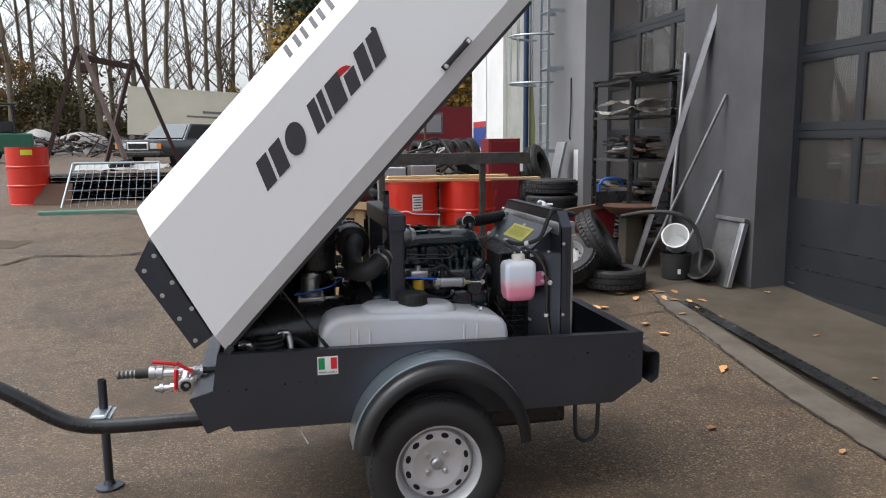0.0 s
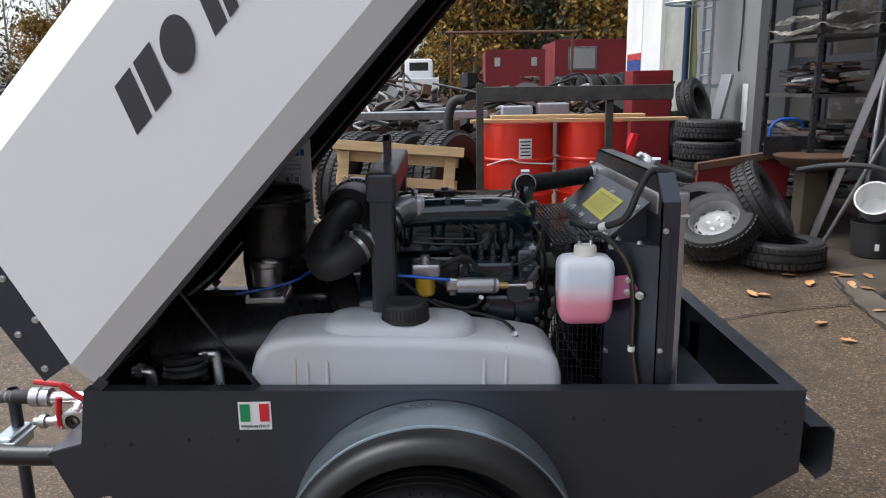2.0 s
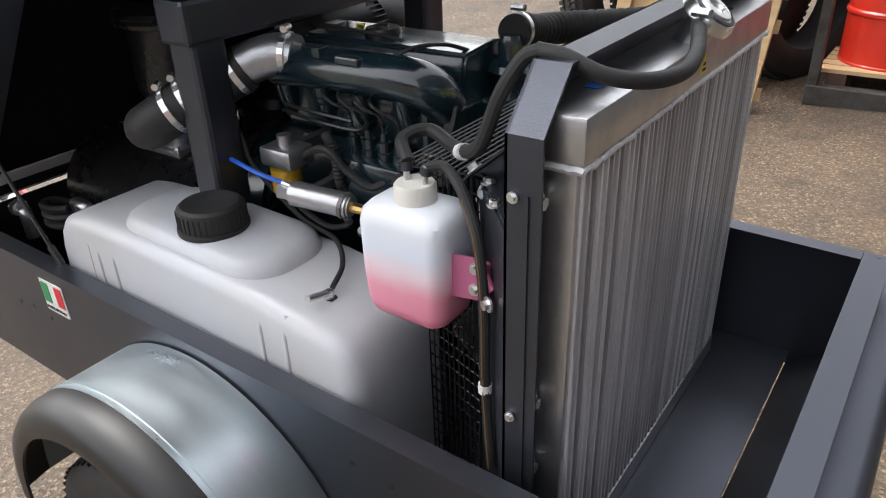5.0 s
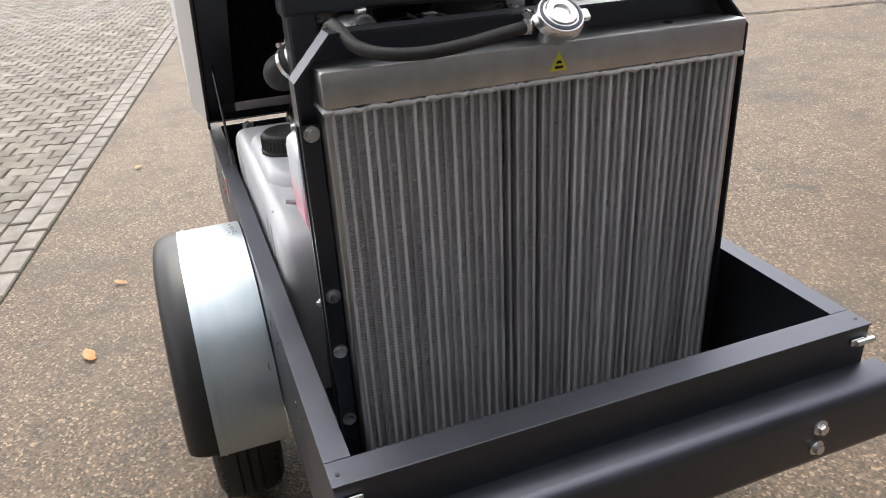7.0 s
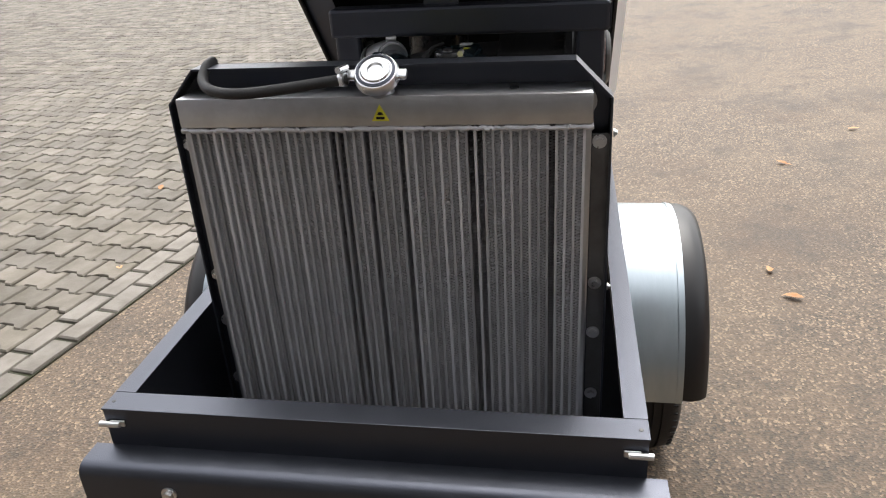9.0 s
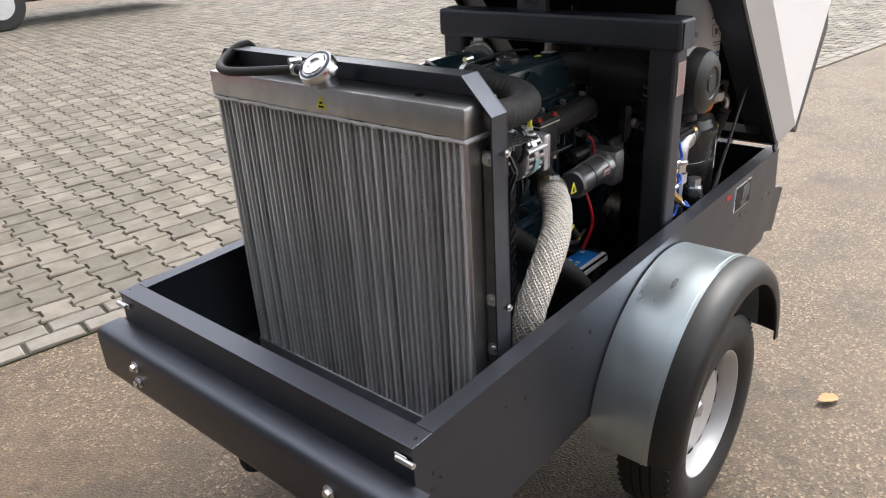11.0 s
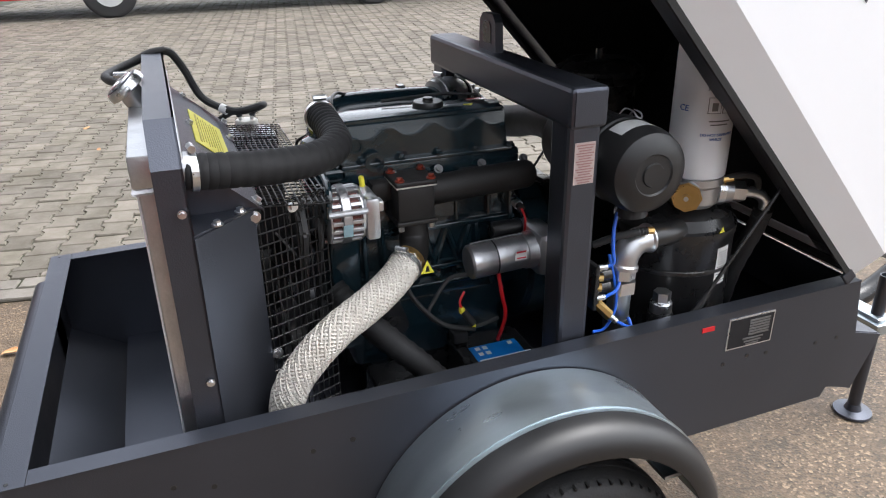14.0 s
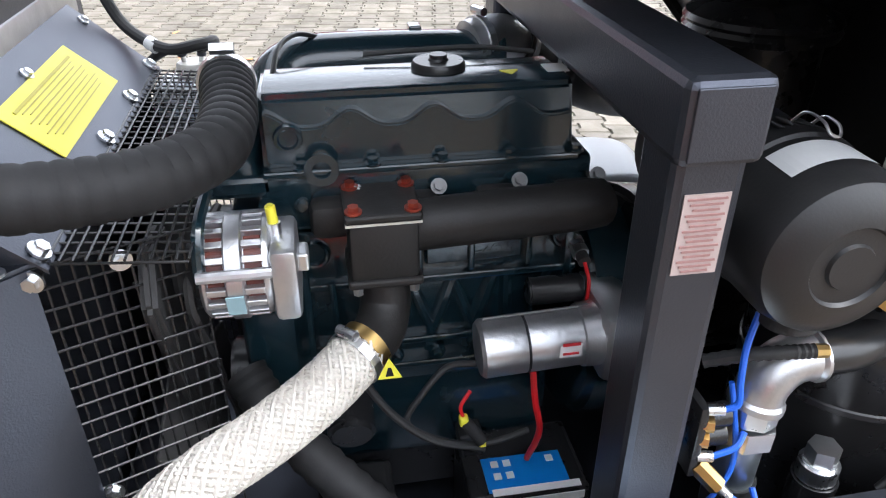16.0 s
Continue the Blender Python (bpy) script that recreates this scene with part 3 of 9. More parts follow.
BRASS = material("brass", (0.62, 0.42, 0.16), 0.3, 1.0, (0.45, 0.3, 0.12), 30, 0.5)


def bottle_plastic(name, stops):
    """Milky plastic whose tint changes with height over the bottle's foot, as the coolant shows through."""
    m = material(name, (0.7, 0.7, 0.7), 0.33, sss=0.3)
    nt = m.node_tree
    tc = nt.nodes.new("ShaderNodeTexCoord")
    sx = nt.nodes.new("ShaderNodeSeparateXYZ")
    wob = nt.nodes.new("ShaderNodeTexNoise")
    wob.inputs["Scale"].default_value = 22
    add = nt.nodes.new("ShaderNodeMath")
    add.operation = "MULTIPLY_ADD"
    add.inputs[1].default_value = 0.02
    ramp = nt.nodes.new("ShaderNodeValToRGB")
    nt.links.new(tc.outputs["Object"], sx.inputs[0])
    nt.links.new(tc.outputs["Object"], wob.inputs["Vector"])
    nt.links.new(wob.outputs["Fac"], add.inputs[0])
    nt.links.new(sx.outputs["Z"], add.inputs[2])
    scl = nt.nodes.new("ShaderNodeMath")
    scl.operation = "MULTIPLY"
    scl.inputs[1].default_value = 5.0
    nt.links.new(add.outputs[0], scl.inputs[0])
    nt.links.new(scl.outputs[0], ramp.inputs[0])
    e = ramp.color_ramp.elements
    for k, (z, c) in enumerate(stops):
        x = e[k] if k < 2 else e.new(z * 5)
        x.position, x.color = z * 5, (*c, 1)
    nt.links.new(ramp.outputs[0], nt.nodes["Principled BSDF"].inputs["Base Color"])
    return m


PINK = bottle_plastic("pink coolant behind plastic", ((0.0, (0.80, 0.22, 0.36)), (0.075, (0.80, 0.32, 0.42)), (0.105, (0.76, 0.60, 0.66))))
CLEAR = bottle_plastic("milky bottle plastic", ((0.075, (0.80, 0.36, 0.46)), (0.115, (0.74, 0.64, 0.70)), (0.14, (0.66, 0.72, 0.82)), (0.19, (0.74, 0.77, 0.82))))
CAPWHITE = material("cream plastic cap", (0.70, 0.68, 0.62), 0.4)
AMBER = material("amber filter bowl", (0.55, 0.33, 0.03), 0.25, 0.0, (0.42, 0.24, 0.02), 10, 0.5, coat=0.3)
BRACKET = material("pinkish primed bracket", (0.48, 0.13, 0.25), 0.5)
SCREWRED = material("copper-red bolt heads", (0.42, 0.09, 0.06), 0.3, 0.8)
GREEN = material("flag green", (0.015, 0.26, 0.09), 0.45)
FLAGRED = material("flag red", (0.62, 0.02, 0.03), 0.45)
TAPRED = material("red tap handle vinyl", (0.55, 0.012, 0.018), 0.4, 0.0, (0.42, 0.01, 0.012), 20, 0.4)
BLUELABEL = material("blue battery label", (0.01, 0.20, 0.62), 0.4)
DECAL = material("charcoal decal", (0.045, 0.042, 0.05), 0.45)
BRAID = material("braided glass sleeve", (0.56, 0.53, 0.48), 0.5, 0.1, (0.40, 0.36, 0.31), 40, 0.5, 0.4, 260)
PAPER = material("white filter paint", (0.74, 0.75, 0.77), 0.32, 0.0, (0.66, 0.67, 0.70), 3, 0.4, coat=0.2)
TAPE = material("pink warning label", (0.44, 0.35, 0.33), 0.5)
REDINK = material("red print", (0.55, 0.03, 0.04), 0.5)
BLUEINK = material("blue print", (0.02, 0.10, 0.38), 0.5)


def letters(text, size, at, u, v, mat, parent, name="lettering", bend=None):
    """Raised lettering on a flat face: u is the reading direction, v the letters' up. bend: axis point and radius of a drum to lie on."""
    c = bpy.data.curves.new(name, "FONT")
    c.body, c.size, c.align_x, c.align_y, c.extrude = text, size, "CENTER", "CENTER", 0.0006
    tmp = new(name, c)
    me = bpy.data.meshes.new_from_object(tmp)
    bpy.data.objects.remove(tmp)
    bm = bmesh.new()
    bm.from_mesh(me)
    at, u, v = Vector(at), Vector(u).normalized(), Vector(v).normalized()
    n = u.cross(v)
    for w in bm.verts:
        x, y, z = w.co
        if bend:
            a = x / bend
            w.co = at + v * y + u * (bend * math.sin(a)) + n * (bend * (math.cos(a) - 1) + z + 0.0012)
        else:
            w.co = at + u * x + v * y + n * (z + 0.001)
    return part(name, bm, mat, parent)


def drum_bar(axis, r, ang, z, w, hgt, bm=None):
    """A printed bar lying on an upright drum, centred at angle ang and height z."""
    own = bmesh.new()
    k = max(2, int(w / 0.008))
    lo, hi = [], []
    for i in range(k + 1):
        a = ang + (i / k - 0.5) * w / r
        p = Vector((axis[0] + (r + 0.0012) * math.cos(a), axis[1] + (r + 0.0012) * math.sin(a), z))
        lo.append(own.verts.new(p - Vector((0, 0, hgt / 2))))
        hi.append(own.verts.new(p + Vector((0, 0, hgt / 2))))
    for i in range(k):
        own.faces.new((lo[i], lo[i + 1], hi[i + 1], hi[i]))
    return join(bm, own)


def clamp(line_at, way, r, parent, label="bright hose clip"):
    """A worm-drive hose clip round a hose at a place."""
    a, d = Vector(line_at), Vector(way).normalized()
    bm = cyl(a - d * 0.006, a + d * 0.006, r + 0.0025, seg=24)
    s = d.cross(Vector((0, 0, 1))).normalized() if abs(d.z) < 0.9 else Vector((0, 1, 0))
    up = s.cross(d)
    up = up if up.z > 0 else -up
    box_at = a + up * (r + 0.009)
    cyl(box_at - s * 0.014, box_at + s * 0.014, 0.007, seg=8, bm=bm)
    return part("hose_clip", bm, CHROME, parent, label)


# ---- trailer ----
SKIRT = material("satin black plastic", (0.009, 0.009, 0.010), 0.42, 0.0, (0.014, 0.014, 0.014), 3, 0.4)
RIM, W = 0.79, 1.02
trailer = thing("compressor_trailer", (-1.03, 0.51, 0.0), "single-axle trailer with anthracite steel tub and galvanised mudguards", "trailer")
OUTLINE = [(0.0, RIM), (0.0, 0.55), (-0.15, 0.458), (-1.88, 0.485), (-1.895, 0.515), (-1.985, 0.485), (-2.05, 0.64), (-1.955, 0.665), (-1.93, RIM + 0.03)]
for yy in (0.0, W - 0.004):
    s = -1 if yy == 0 else 1
    face = 0.0 if yy == 0 else W
    side = part("side_panel", prism(OUTLINE, "y", yy, yy + 0.004), DARK, trailer)
    bm = None
    for x, z in ((-1.89, 0.665), (-1.82, 0.665), (-1.66, 0.675), (-1.60, 0.68), (-1.53, 0.672), (-0.62, 0.72), (-0.54, 0.715), (-0.35, 0.69), (-0.07, 0.68), (-0.05, 0.70), (-0.045, 0.665), (-0.28, 0.71)):
        # black disc on the uncut panel, painting a hole's darkness
        part("rivet_hole", cyl((x, face - s * 0.001, z), (x, face + s * 0.0012, z), 0.0055, seg=10), BLACKPAINT, side)
rear = part("rear_panel", box(-0.004, 0.0, 0.004, W - 0.004, 0.55, RIM - 0.003), DARK, trailer)
part("floor_panel", box(-1.88, -0.15, 0.005, W - 0.005, 0.488, 0.494), DARK, trailer)
part("floor_panel", prism([(-0.15, 0.462), (-0.15, 0.468), (-0.004, 0.558), (-0.004, 0.551)], "y", 0.005, W - 0.005), DARK, trailer, "sloping tail of the floor")
part("front_panel", prism([(-1.93, RIM + 0.025), (-1.926, RIM + 0.025), (-1.945, 0.665), (-2.04, 0.64), (-2.045, 0.643), (-1.95, 0.669)], "y", 0.004, W - 0.004), DARK, trailer)
part("front_panel", prism([(-2.046, 0.643), (-1.988, 0.486), (-1.885, 0.512), (-1.885, 0.516), (-1.984, 0.492), (-2.041, 0.643)], "y", 0.004, W - 0.004), DARK, trailer, "folded lower front sheet")
bm = box(-0.052, 0.0025, -0.002, W + 0.002, RIM - 0.0015, RIM + 0.002, 0.001)
part("rim", bm, DARK, trailer)
for yy in (-0.002, W - 0.040):
    part("rim", prism([(-1.93, RIM + 0.0285), (-0.053, RIM - 0.0015), (-0.053, RIM + 0.002), (-1.93, RIM + 0.032)], "y", yy, yy + 0.042), DARK, trailer)
for yy, s in ((0.012, -1), (W - 0.012, 1)):
    part("latch_catch", cyl((0.008, yy + 0.02 * s, RIM - 0.03), (0.008, yy - 0.022 * s, RIM - 0.03), 0.006, seg=10, bm=box(0.002, 0.006, min(yy - 0.03 * s, yy), max(yy - 0.03 * s, yy), RIM - 0.037, RIM - 0.023, 0.002)), CHROME, trailer)
    # black disc painted on for the dark of a hole
    part("rim_hole", cyl((-0.022, yy, RIM + 0.001), (-0.022, yy, RIM + 0.0028), 0.004, seg=10), BLACKPAINT, trailer)
# rear bumper: folded channel with rounded upper and lower edges
prof = [(0.0, 0.705), (0.045, 0.705), (0.058, 0.702), (0.067, 0.694), (0.070, 0.682), (0.070, 0.585), (0.066, 0.572), (0.055, 0.562), (0.03, 0.548)]
inner = [(0.03, 0.552), (0.052, 0.566), (0.062, 0.575), (0.066, 0.586), (0.066, 0.681), (0.063, 0.691), (0.056, 0.698), (0.045, 0.701), (0.0, 0.701)]
bumper = part("bumper", prism(prof + inner, "y", -0.035, W + 0.035), DARK, trailer, smooth=True)
for y, z in ((0.145, 0.655), (0.145, 0.61), (0.86, 0.655), (0.86, 0.61)):
    part("bolt", bolt((0.070, y, z), (1, 0, 0), 0.010), CHROME, bumper)
for yy in (0.10, 0.80):
    part("bumper_stay", box(-0.004, 0.03, yy, yy + 0.10, 0.56, 0.70), DARK, trailer)
# axle, silencer box and hook under the tub
part("axle", box(-1.08, -0.99, -0.02, W + 0.02, 0.255, 0.335, 0.012), DARK, trailer)
for yy in (0.12, W - 0.18):
    part("axle_mount", prism([(-1.14, 0.49), (-0.92, 0.49), (-0.97, 0.30), (-1.10, 0.30)], "y", yy, yy + 0.06), DARK, trailer)
part("silencer_box", box(-0.72, -0.30, 0.2, 0.62, 0.30, 0.462, 0.02), BLACKPAINT, trailer)
part("silencer_pipe", cyl((-0.31, 0.35, 0.36), (-0.25, 0.35, 0.36), 0.022), BLACKPAINT, trailer, smooth=True)
part("tow_loop", sweep(curve([(-0.25, 0.2, 0.46), (-0.25, 0.2, 0.3), (-0.24, 0.2, 0.22), (-0.19, 0.2, 0.19), (-0.14, 0.2, 0.22), (-0.13, 0.2, 0.3), (-0.13, 0.2, 0.47)]), 0.011, 10), DARK, trailer, smooth=True)
part("exhaust_stub", sweep([(-0.60 + 0.003 * i * (i % 2), 0.88, 0.47 - 0.012 * i) for i in range(12)], 0.026, 14, ridge=0.003, every=2), BRASS, trailer, "flexible metal exhaust end")


def wheel(y, s):
    """A steel wheel with twelve black discs for vent holes; s: the way its outer face looks along y."""
    c = Vector((-1.03, y, 0.305))
    m = Matrix.Translation(c) @ Matrix.Rotation(radians(-90 * s), 4, "X")
    disc = [(0.0, 0.012), (0.052, 0.012), (0.062, 0.018), (0.085, 0.020), (0.105, 0.031), (0.112, 0.032), (0.150, 0.021), (0.158, 0.004), (0.160, -0.01), (0.166, -0.008), (0.170, 0.02), (0.176, 0.055), (0.186, 0.068), (0.192, 0.068), (0.193, 0.058), (0.185, 0.04), (0.18, -0.08), (0.19, -0.09), (0, -0.09)]
    w = part("wheel", lathe(disc, m, 56), WHEEL, trailer, "silver steel wheel", smooth=True)
    tread = [(0.187, 0.066), (0.205, 0.080), (0.235, 0.088), (0.268, 0.086), (0.292, 0.072), (0.303, 0.052), (0.307, 0.03), (0.301, 0.029), (0.301, 0.024), (0.308, 0.023), (0.309, 0.004), (0.302, 0.003), (0.302, -0.003), (0.309, -0.004), (0.308, -0.023), (0.301, -0.024), (0.301, -0.029), (0.307, -0.03), (0.303, -0.052), (0.292, -0.072), (0.268, -0.086), (0.235, -0.088), (0.19, -0.08)]
    t = part("tyre", lathe(tread, m, 64), TYRE, w, smooth=True)
    bm = bmesh.new()
    for i in range(64):
        a = 2 * math.pi * i / 64
        for z, r in ((0.058, 0.2985), (-0.058, 0.2985)):
            box(-0.0025, 0.0025, -0.003, 0.003, -0.015, 0.015, bm=bm)
            own = bm.verts[-8:]
            bmesh.ops.transform(bm, verts=own, matrix=m @ Matrix.Rotation(a, 4, "Z") @ Matrix.Translation((r - 0.0020, 0, z)) @ Matrix.Rotation(radians(90), 4, "Z"))
    tagged(part("tread_block", bm, TYRE, w), kind="stuff")
    for i in range(12):
        a = 2 * math.pi * (i + 0.5) / 12
        # matt black disc laid on the wheel for the hole's darkness
        own = lathe([(0.0, 0.0015), (0.0125, 0.0015), (0.0135, 0.0), (0.0, -0.001)], None, 16)
        turned(own, m @ Matrix.Rotation(a, 4, "Z") @ Matrix.Translation((0.132, 0, 0.0290)) @ Matrix.Rotation(radians(16), 4, "Y") @ Matrix.Diagonal((0.85, 1.3, 1, 1)))
        part("vent_hole", own, FOAM, w)
    for i in range(4):
        a = 2 * math.pi * (i + 0.5) / 4
        p = m @ Vector((0.056 * math.cos(a), 0.056 * math.sin(a), 0.014))
        part("wheel_bolt", bolt(p, (0, s, 0), 0.011), CHROME, w)
    part("hub_cap", lathe([(0.0, 0.036), (0.018, 0.034), (0.026, 0.026), (0.028, 0.012), (0.0, 0.010)], m, 24), ALU, w, smooth=True)
    return w


wheel(-0.105, -1)
wheel(W + 0.105, 1)
for s, edge in ((-1, 0.0), (1, W)):
    def arc_band(r0, r1, y0, y1, a0=1, a1=176, n=36):
        an = [radians(a0 + (a1 - a0) * i / n) for i in range(n + 1)]
        o = [(-1.008 + r0 * math.cos(a), 0.393 + r0 * math.sin(a)) for a in an]
        i_ = [(-1.008 + r1 * math.cos(a), 0.393 + r1 * math.sin(a)) for a in an]
        return prism(o + i_[::-1], "y", min(y0, y1), max(y0, y1))
    guard = part("mudguard", arc_band(0.388, 0.384, edge + s * 0.004, edge + s * 0.165), GALV, trailer, "galvanised steel mudguard", smooth=True)
    bm = arc_band(0.391, 0.388, edge + s * 0.148, edge + s * 0.154)
    part("bead", bm, GALV, guard, smooth=True)
    # plastic skirt: quarter-round outwards
    bm = bmesh.new()
    an = [radians(2 + 173.5 * i / 36) for i in range(37)]
    rows = []
    for a in an:
        ring = []
        for dr, dy in ((0.0, 0.160), (0.0, 0.19), (-0.008, 0.212), (-0.022, 0.228), (-0.045, 0.234), (-0.062, 0.232), (-0.062, 0.226), (-0.042, 0.228), (-0.02, 0.222), (-0.012, 0.19), (-0.006, 0.160)):
            r = 0.387 + dr
            ring.append(bm.verts.new((-1.008 + r * math.cos(a), edge + s * dy, 0.393 + r * math.sin(a))))
        rows.append(ring)
    for p, q in zip(rows, rows[1:]):
        for i in range(len(p)):
            j = (i + 1) % len(p)
            bm.faces.new((p[i], p[j], q[j], q[i]))
    bm.faces.new(rows[0])
    bm.faces.new(rows[-1])
    part("skirt", bm, SKIRT, guard, "black plastic mudguard edge", smooth=True)
    part("bracket", box(-1.36, -1.30, edge + s * 0.02 if s > 0 else edge - 0.12, edge + s * 0.12 if s > 0 else edge - 0.02, 0.49, 0.50), GALV, trailer)
part("drawbar", sweep(curve([(-1.75, 0.51, 0.365), (-2.1, 0.51, 0.365), (-2.45, 0.51, 0.368), (-2.60, 0.51, 0.385), (-2.72, 0.51, 0.44), (-2.95, 0.51, 0.60), (-3.3, 0.51, 0.78), (-3.6, 0.51, 0.80)]), 0.036, 18), BLACKPAINT, trailer, smooth=True)
part("jack_tube", lathe([(0.0, 0.03), (0.021, 0.03), (0.021, 0.555), (0.018, 0.555), (0.018, 0.5), (0, 0.5)], Matrix.Translation((-2.53, 0.655, 0)), 20), DARK, trailer, smooth=True)
part("jack_clamp", box(-2.58, -2.48, 0.54, 0.705, 0.385, 0.395, 0.003, bm=box(-2.565, -2.495, 0.545, 0.695, 0.34, 0.41, 0.012)), GALV, trailer)
part("jack_foot", lathe([(0.0, 0.0), (0.062, 0.0), (0.066, 0.004), (0.064, 0.012), (0.03, 0.018), (0.022, 0.04), (0, 0.04)], Matrix.Translation((-2.53, 0.655, 0)), 28), DARK, trailer, smooth=True)
part("cable", sweep(curve([(-1.62, 0.06, 0.49), (-1.60, 0.05, 0.44), (-1.57, 0.045, 0.38)]), 0.003, 6), CAPWHITE, trailer)
# flag sticker on one side, rating plate and red tape on the other
part("sticker", spot((-1.478, -0.001, 0.743), (1, 0, 0), (0, 0, 1), 0.088, 0.080), LABEL, trailer, "tricolour maker's sticker")
for dx, mt in ((-0.026, GREEN), (0.026, FLAGRED)):
    part("flag_stripe", spot((-1.478 + dx, -0.0025, 0.752), (1, 0, 0), (0, 0, 1), 0.026, 0.050), mt, trailer)
letters("MADE IN ITALY", 0.0112, (-1.478, -0.002, 0.713), (1, 0, 0), (0, 0, 1), INK, trailer)
plate = part("rating_plate", spot((-1.597, W + 0.001, 0.752), (-1, 0, 0), (0, 0, 1), 0.135, 0.085), CHROME, trailer, "black rating plate with a bright edge")
part("plate_face", spot((-1.597, W + 0.0022, 0.752), (-1, 0, 0), (0, 0, 1), 0.127, 0.077), INK, plate)
bm = None
for k in range(6):
    bm = spot((-1.620, W + 0.0035, 0.781 - 0.0075 * k), (-1, 0, 0), (0, 0, 1), 0.060, 0.0048, bm)
for k in range(3):
    bm = spot((-1.605, W + 0.0035, 0.733 - 0.008 * k), (-1, 0, 0), (0, 0, 1), 0.062 - 0.012 * k, 0.004, bm)
tagged(part("plate_print", bm, STEEL, plate), kind="stuff")
part("tape", spot((-1.47, W + 0.001, 0.782), (-1, 0, 0), (0, 0, 1), 0.035, 0.012), TAPRED, trailer)

# air outlet taps on the front
tap = thing("air_outlet_manifold", (-2.06, 0.3, 0.665), "plated air outlet manifold with red-handled taps", "valve")
part("feed_pipe", cyl((-1.95, 0.3, 0.671), (-2.03, 0.3, 0.672), 0.015), BLACKPAINT, tap, smooth=True)
part("feed_nut", cyl((-2.03, 0.3, 0.672), (-2.058, 0.3, 0.673), 0.022, seg=6, bm=cyl((-2.018, 0.3, 0.672), (-2.03, 0.3, 0.672), 0.026, seg=18)), CHROME, tap)
part("tee_body", cyl((-2.058, 0.3, 0.672), (-2.20, 0.3, 0.672), 0.019, bm=cyl((-2.085, 0.3, 0.665), (-2.085, 0.235, 0.632), 0.026)), CHROME, tap, "plated tee piece", smooth=True)
out = part("front_outlet", lathe([(0.018, 0.0), (0.036, 0.0), (0.038, 0.004), (0.038, 0.022), (0.030, 0.026), (0.024, 0.026), (0.022, 0.012), (0, 0.012)], along((-2.085, 0.238, 0.632), (-2.088, 0.14, 0.625)), 28), CHROME, tap, "plated claw coupling", smooth=True)
part("outlet_seal", lathe([(0.011, 0.013), (0.021, 0.013), (0.021, 0.020), (0.011, 0.020), (0.011, 0.013)], along((-2.085, 0.238, 0.632), (-2.088, 0.14, 0.625)), 24), RUBBER, out)
for a in (40, 160, 280):
    own = box(0.030, 0.046, -0.010, 0.010, 0.006, 0.024, 0.003)
    part("claw", turned(own, along((-2.085, 0.238, 0.632), (-2.088, 0.14, 0.625)) @ Matrix.Rotation(radians(a), 4, "Z")), CHROME, out)
co = part("coupling", cyl((-2.19, 0.3, 0.674), (-2.215, 0.3, 0.675), 0.030, seg=18, bm=cyl((-2.222, 0.3, 0.675), (-2.248, 0.3, 0.676), 0.030, seg=18)), ALU, tap, "alloy claw coupling", smooth=True)
part("coupling_neck", cyl((-2.213, 0.3, 0.675), (-2.224, 0.3, 0.675), 0.023), CHROME, co)
part("hose", cyl((-2.248, 0.3, 0.676), (-2.305, 0.3, 0.677), 0.022, seg=18), RUBBER, tap, smooth=True)
part("hose_tail", sweep([(-2.303 - 0.009 * i, 0.3, 0.677) for i in range(10)], 0.016, 14, ridge=0.004, every=2), STEEL, tap, smooth=True)
lo = part("lower_outlet", cyl((-2.09, 0.25, 0.618), (-2.19, 0.25, 0.618), 0.014, bm=cyl((-2.12, 0.25, 0.618), (-2.155, 0.25, 0.618), 0.020, seg=6)), CHROME, tap, smooth=True)
part("coupling", cyl((-2.185, 0.25, 0.618), (-2.200, 0.25, 0.618), 0.022, seg=18), ALU, lo)
part("nipple", cyl((-2.200, 0.25, 0.618), (-2.222, 0.25, 0.618), 0.013, seg=14), ALU, lo)
for pts, w in ((((-2.130, 0.3, 0.706), (-2.165, 0.3, 0.716), (-2.235, 0.3, 0.726)), 0.009), (((-2.058, 0.25, 0.684), (-2.085, 0.25, 0.700), (-2.125, 0.25, 0.730)), 0.009), (((-2.123, 0.222, 0.706), (-2.126, 0.218, 0.66), (-2.128, 0.222, 0.606)), 0.010)):
    part("tap_handle", sweep(curve(pts), w, 8), TAPRED, tap, "red vinyl tap handle", smooth=True)
for p, q in (((-2.13, 0.3, 0.69), (-2.13, 0.3, 0.71)), ((-2.06, 0.27, 0.665), (-2.06, 0.248, 0.688)), ((-2.127, 0.25, 0.612), (-2.127, 0.212, 0.612))):
    part("spindle", cyl(p, q, 0.008, seg=8), CHROME, tap)

# ---- hood ----
hood = thing("engine_hood", (-1.90, 0.51, 0.83), "white painted steel hood tilted open, black foam inside", "hood")
HM = Matrix.Translation((-1.90, 0, 0.83)) @ Matrix.Rotation(radians(-47.5), 4, "Y")


def section(off):
    """(y, v) across the hood from one lower edge over the roof to the other; off: the way inwards."""
    a = [(0.0 + off, 0.0), (-0.042 + off, 0.078), (-0.042 + off, 0.525 - off * 0.5), (0.045 + off * 0.3, 0.635 - off)]
    return a + [(W - y, v) for y, v in a[::-1]]


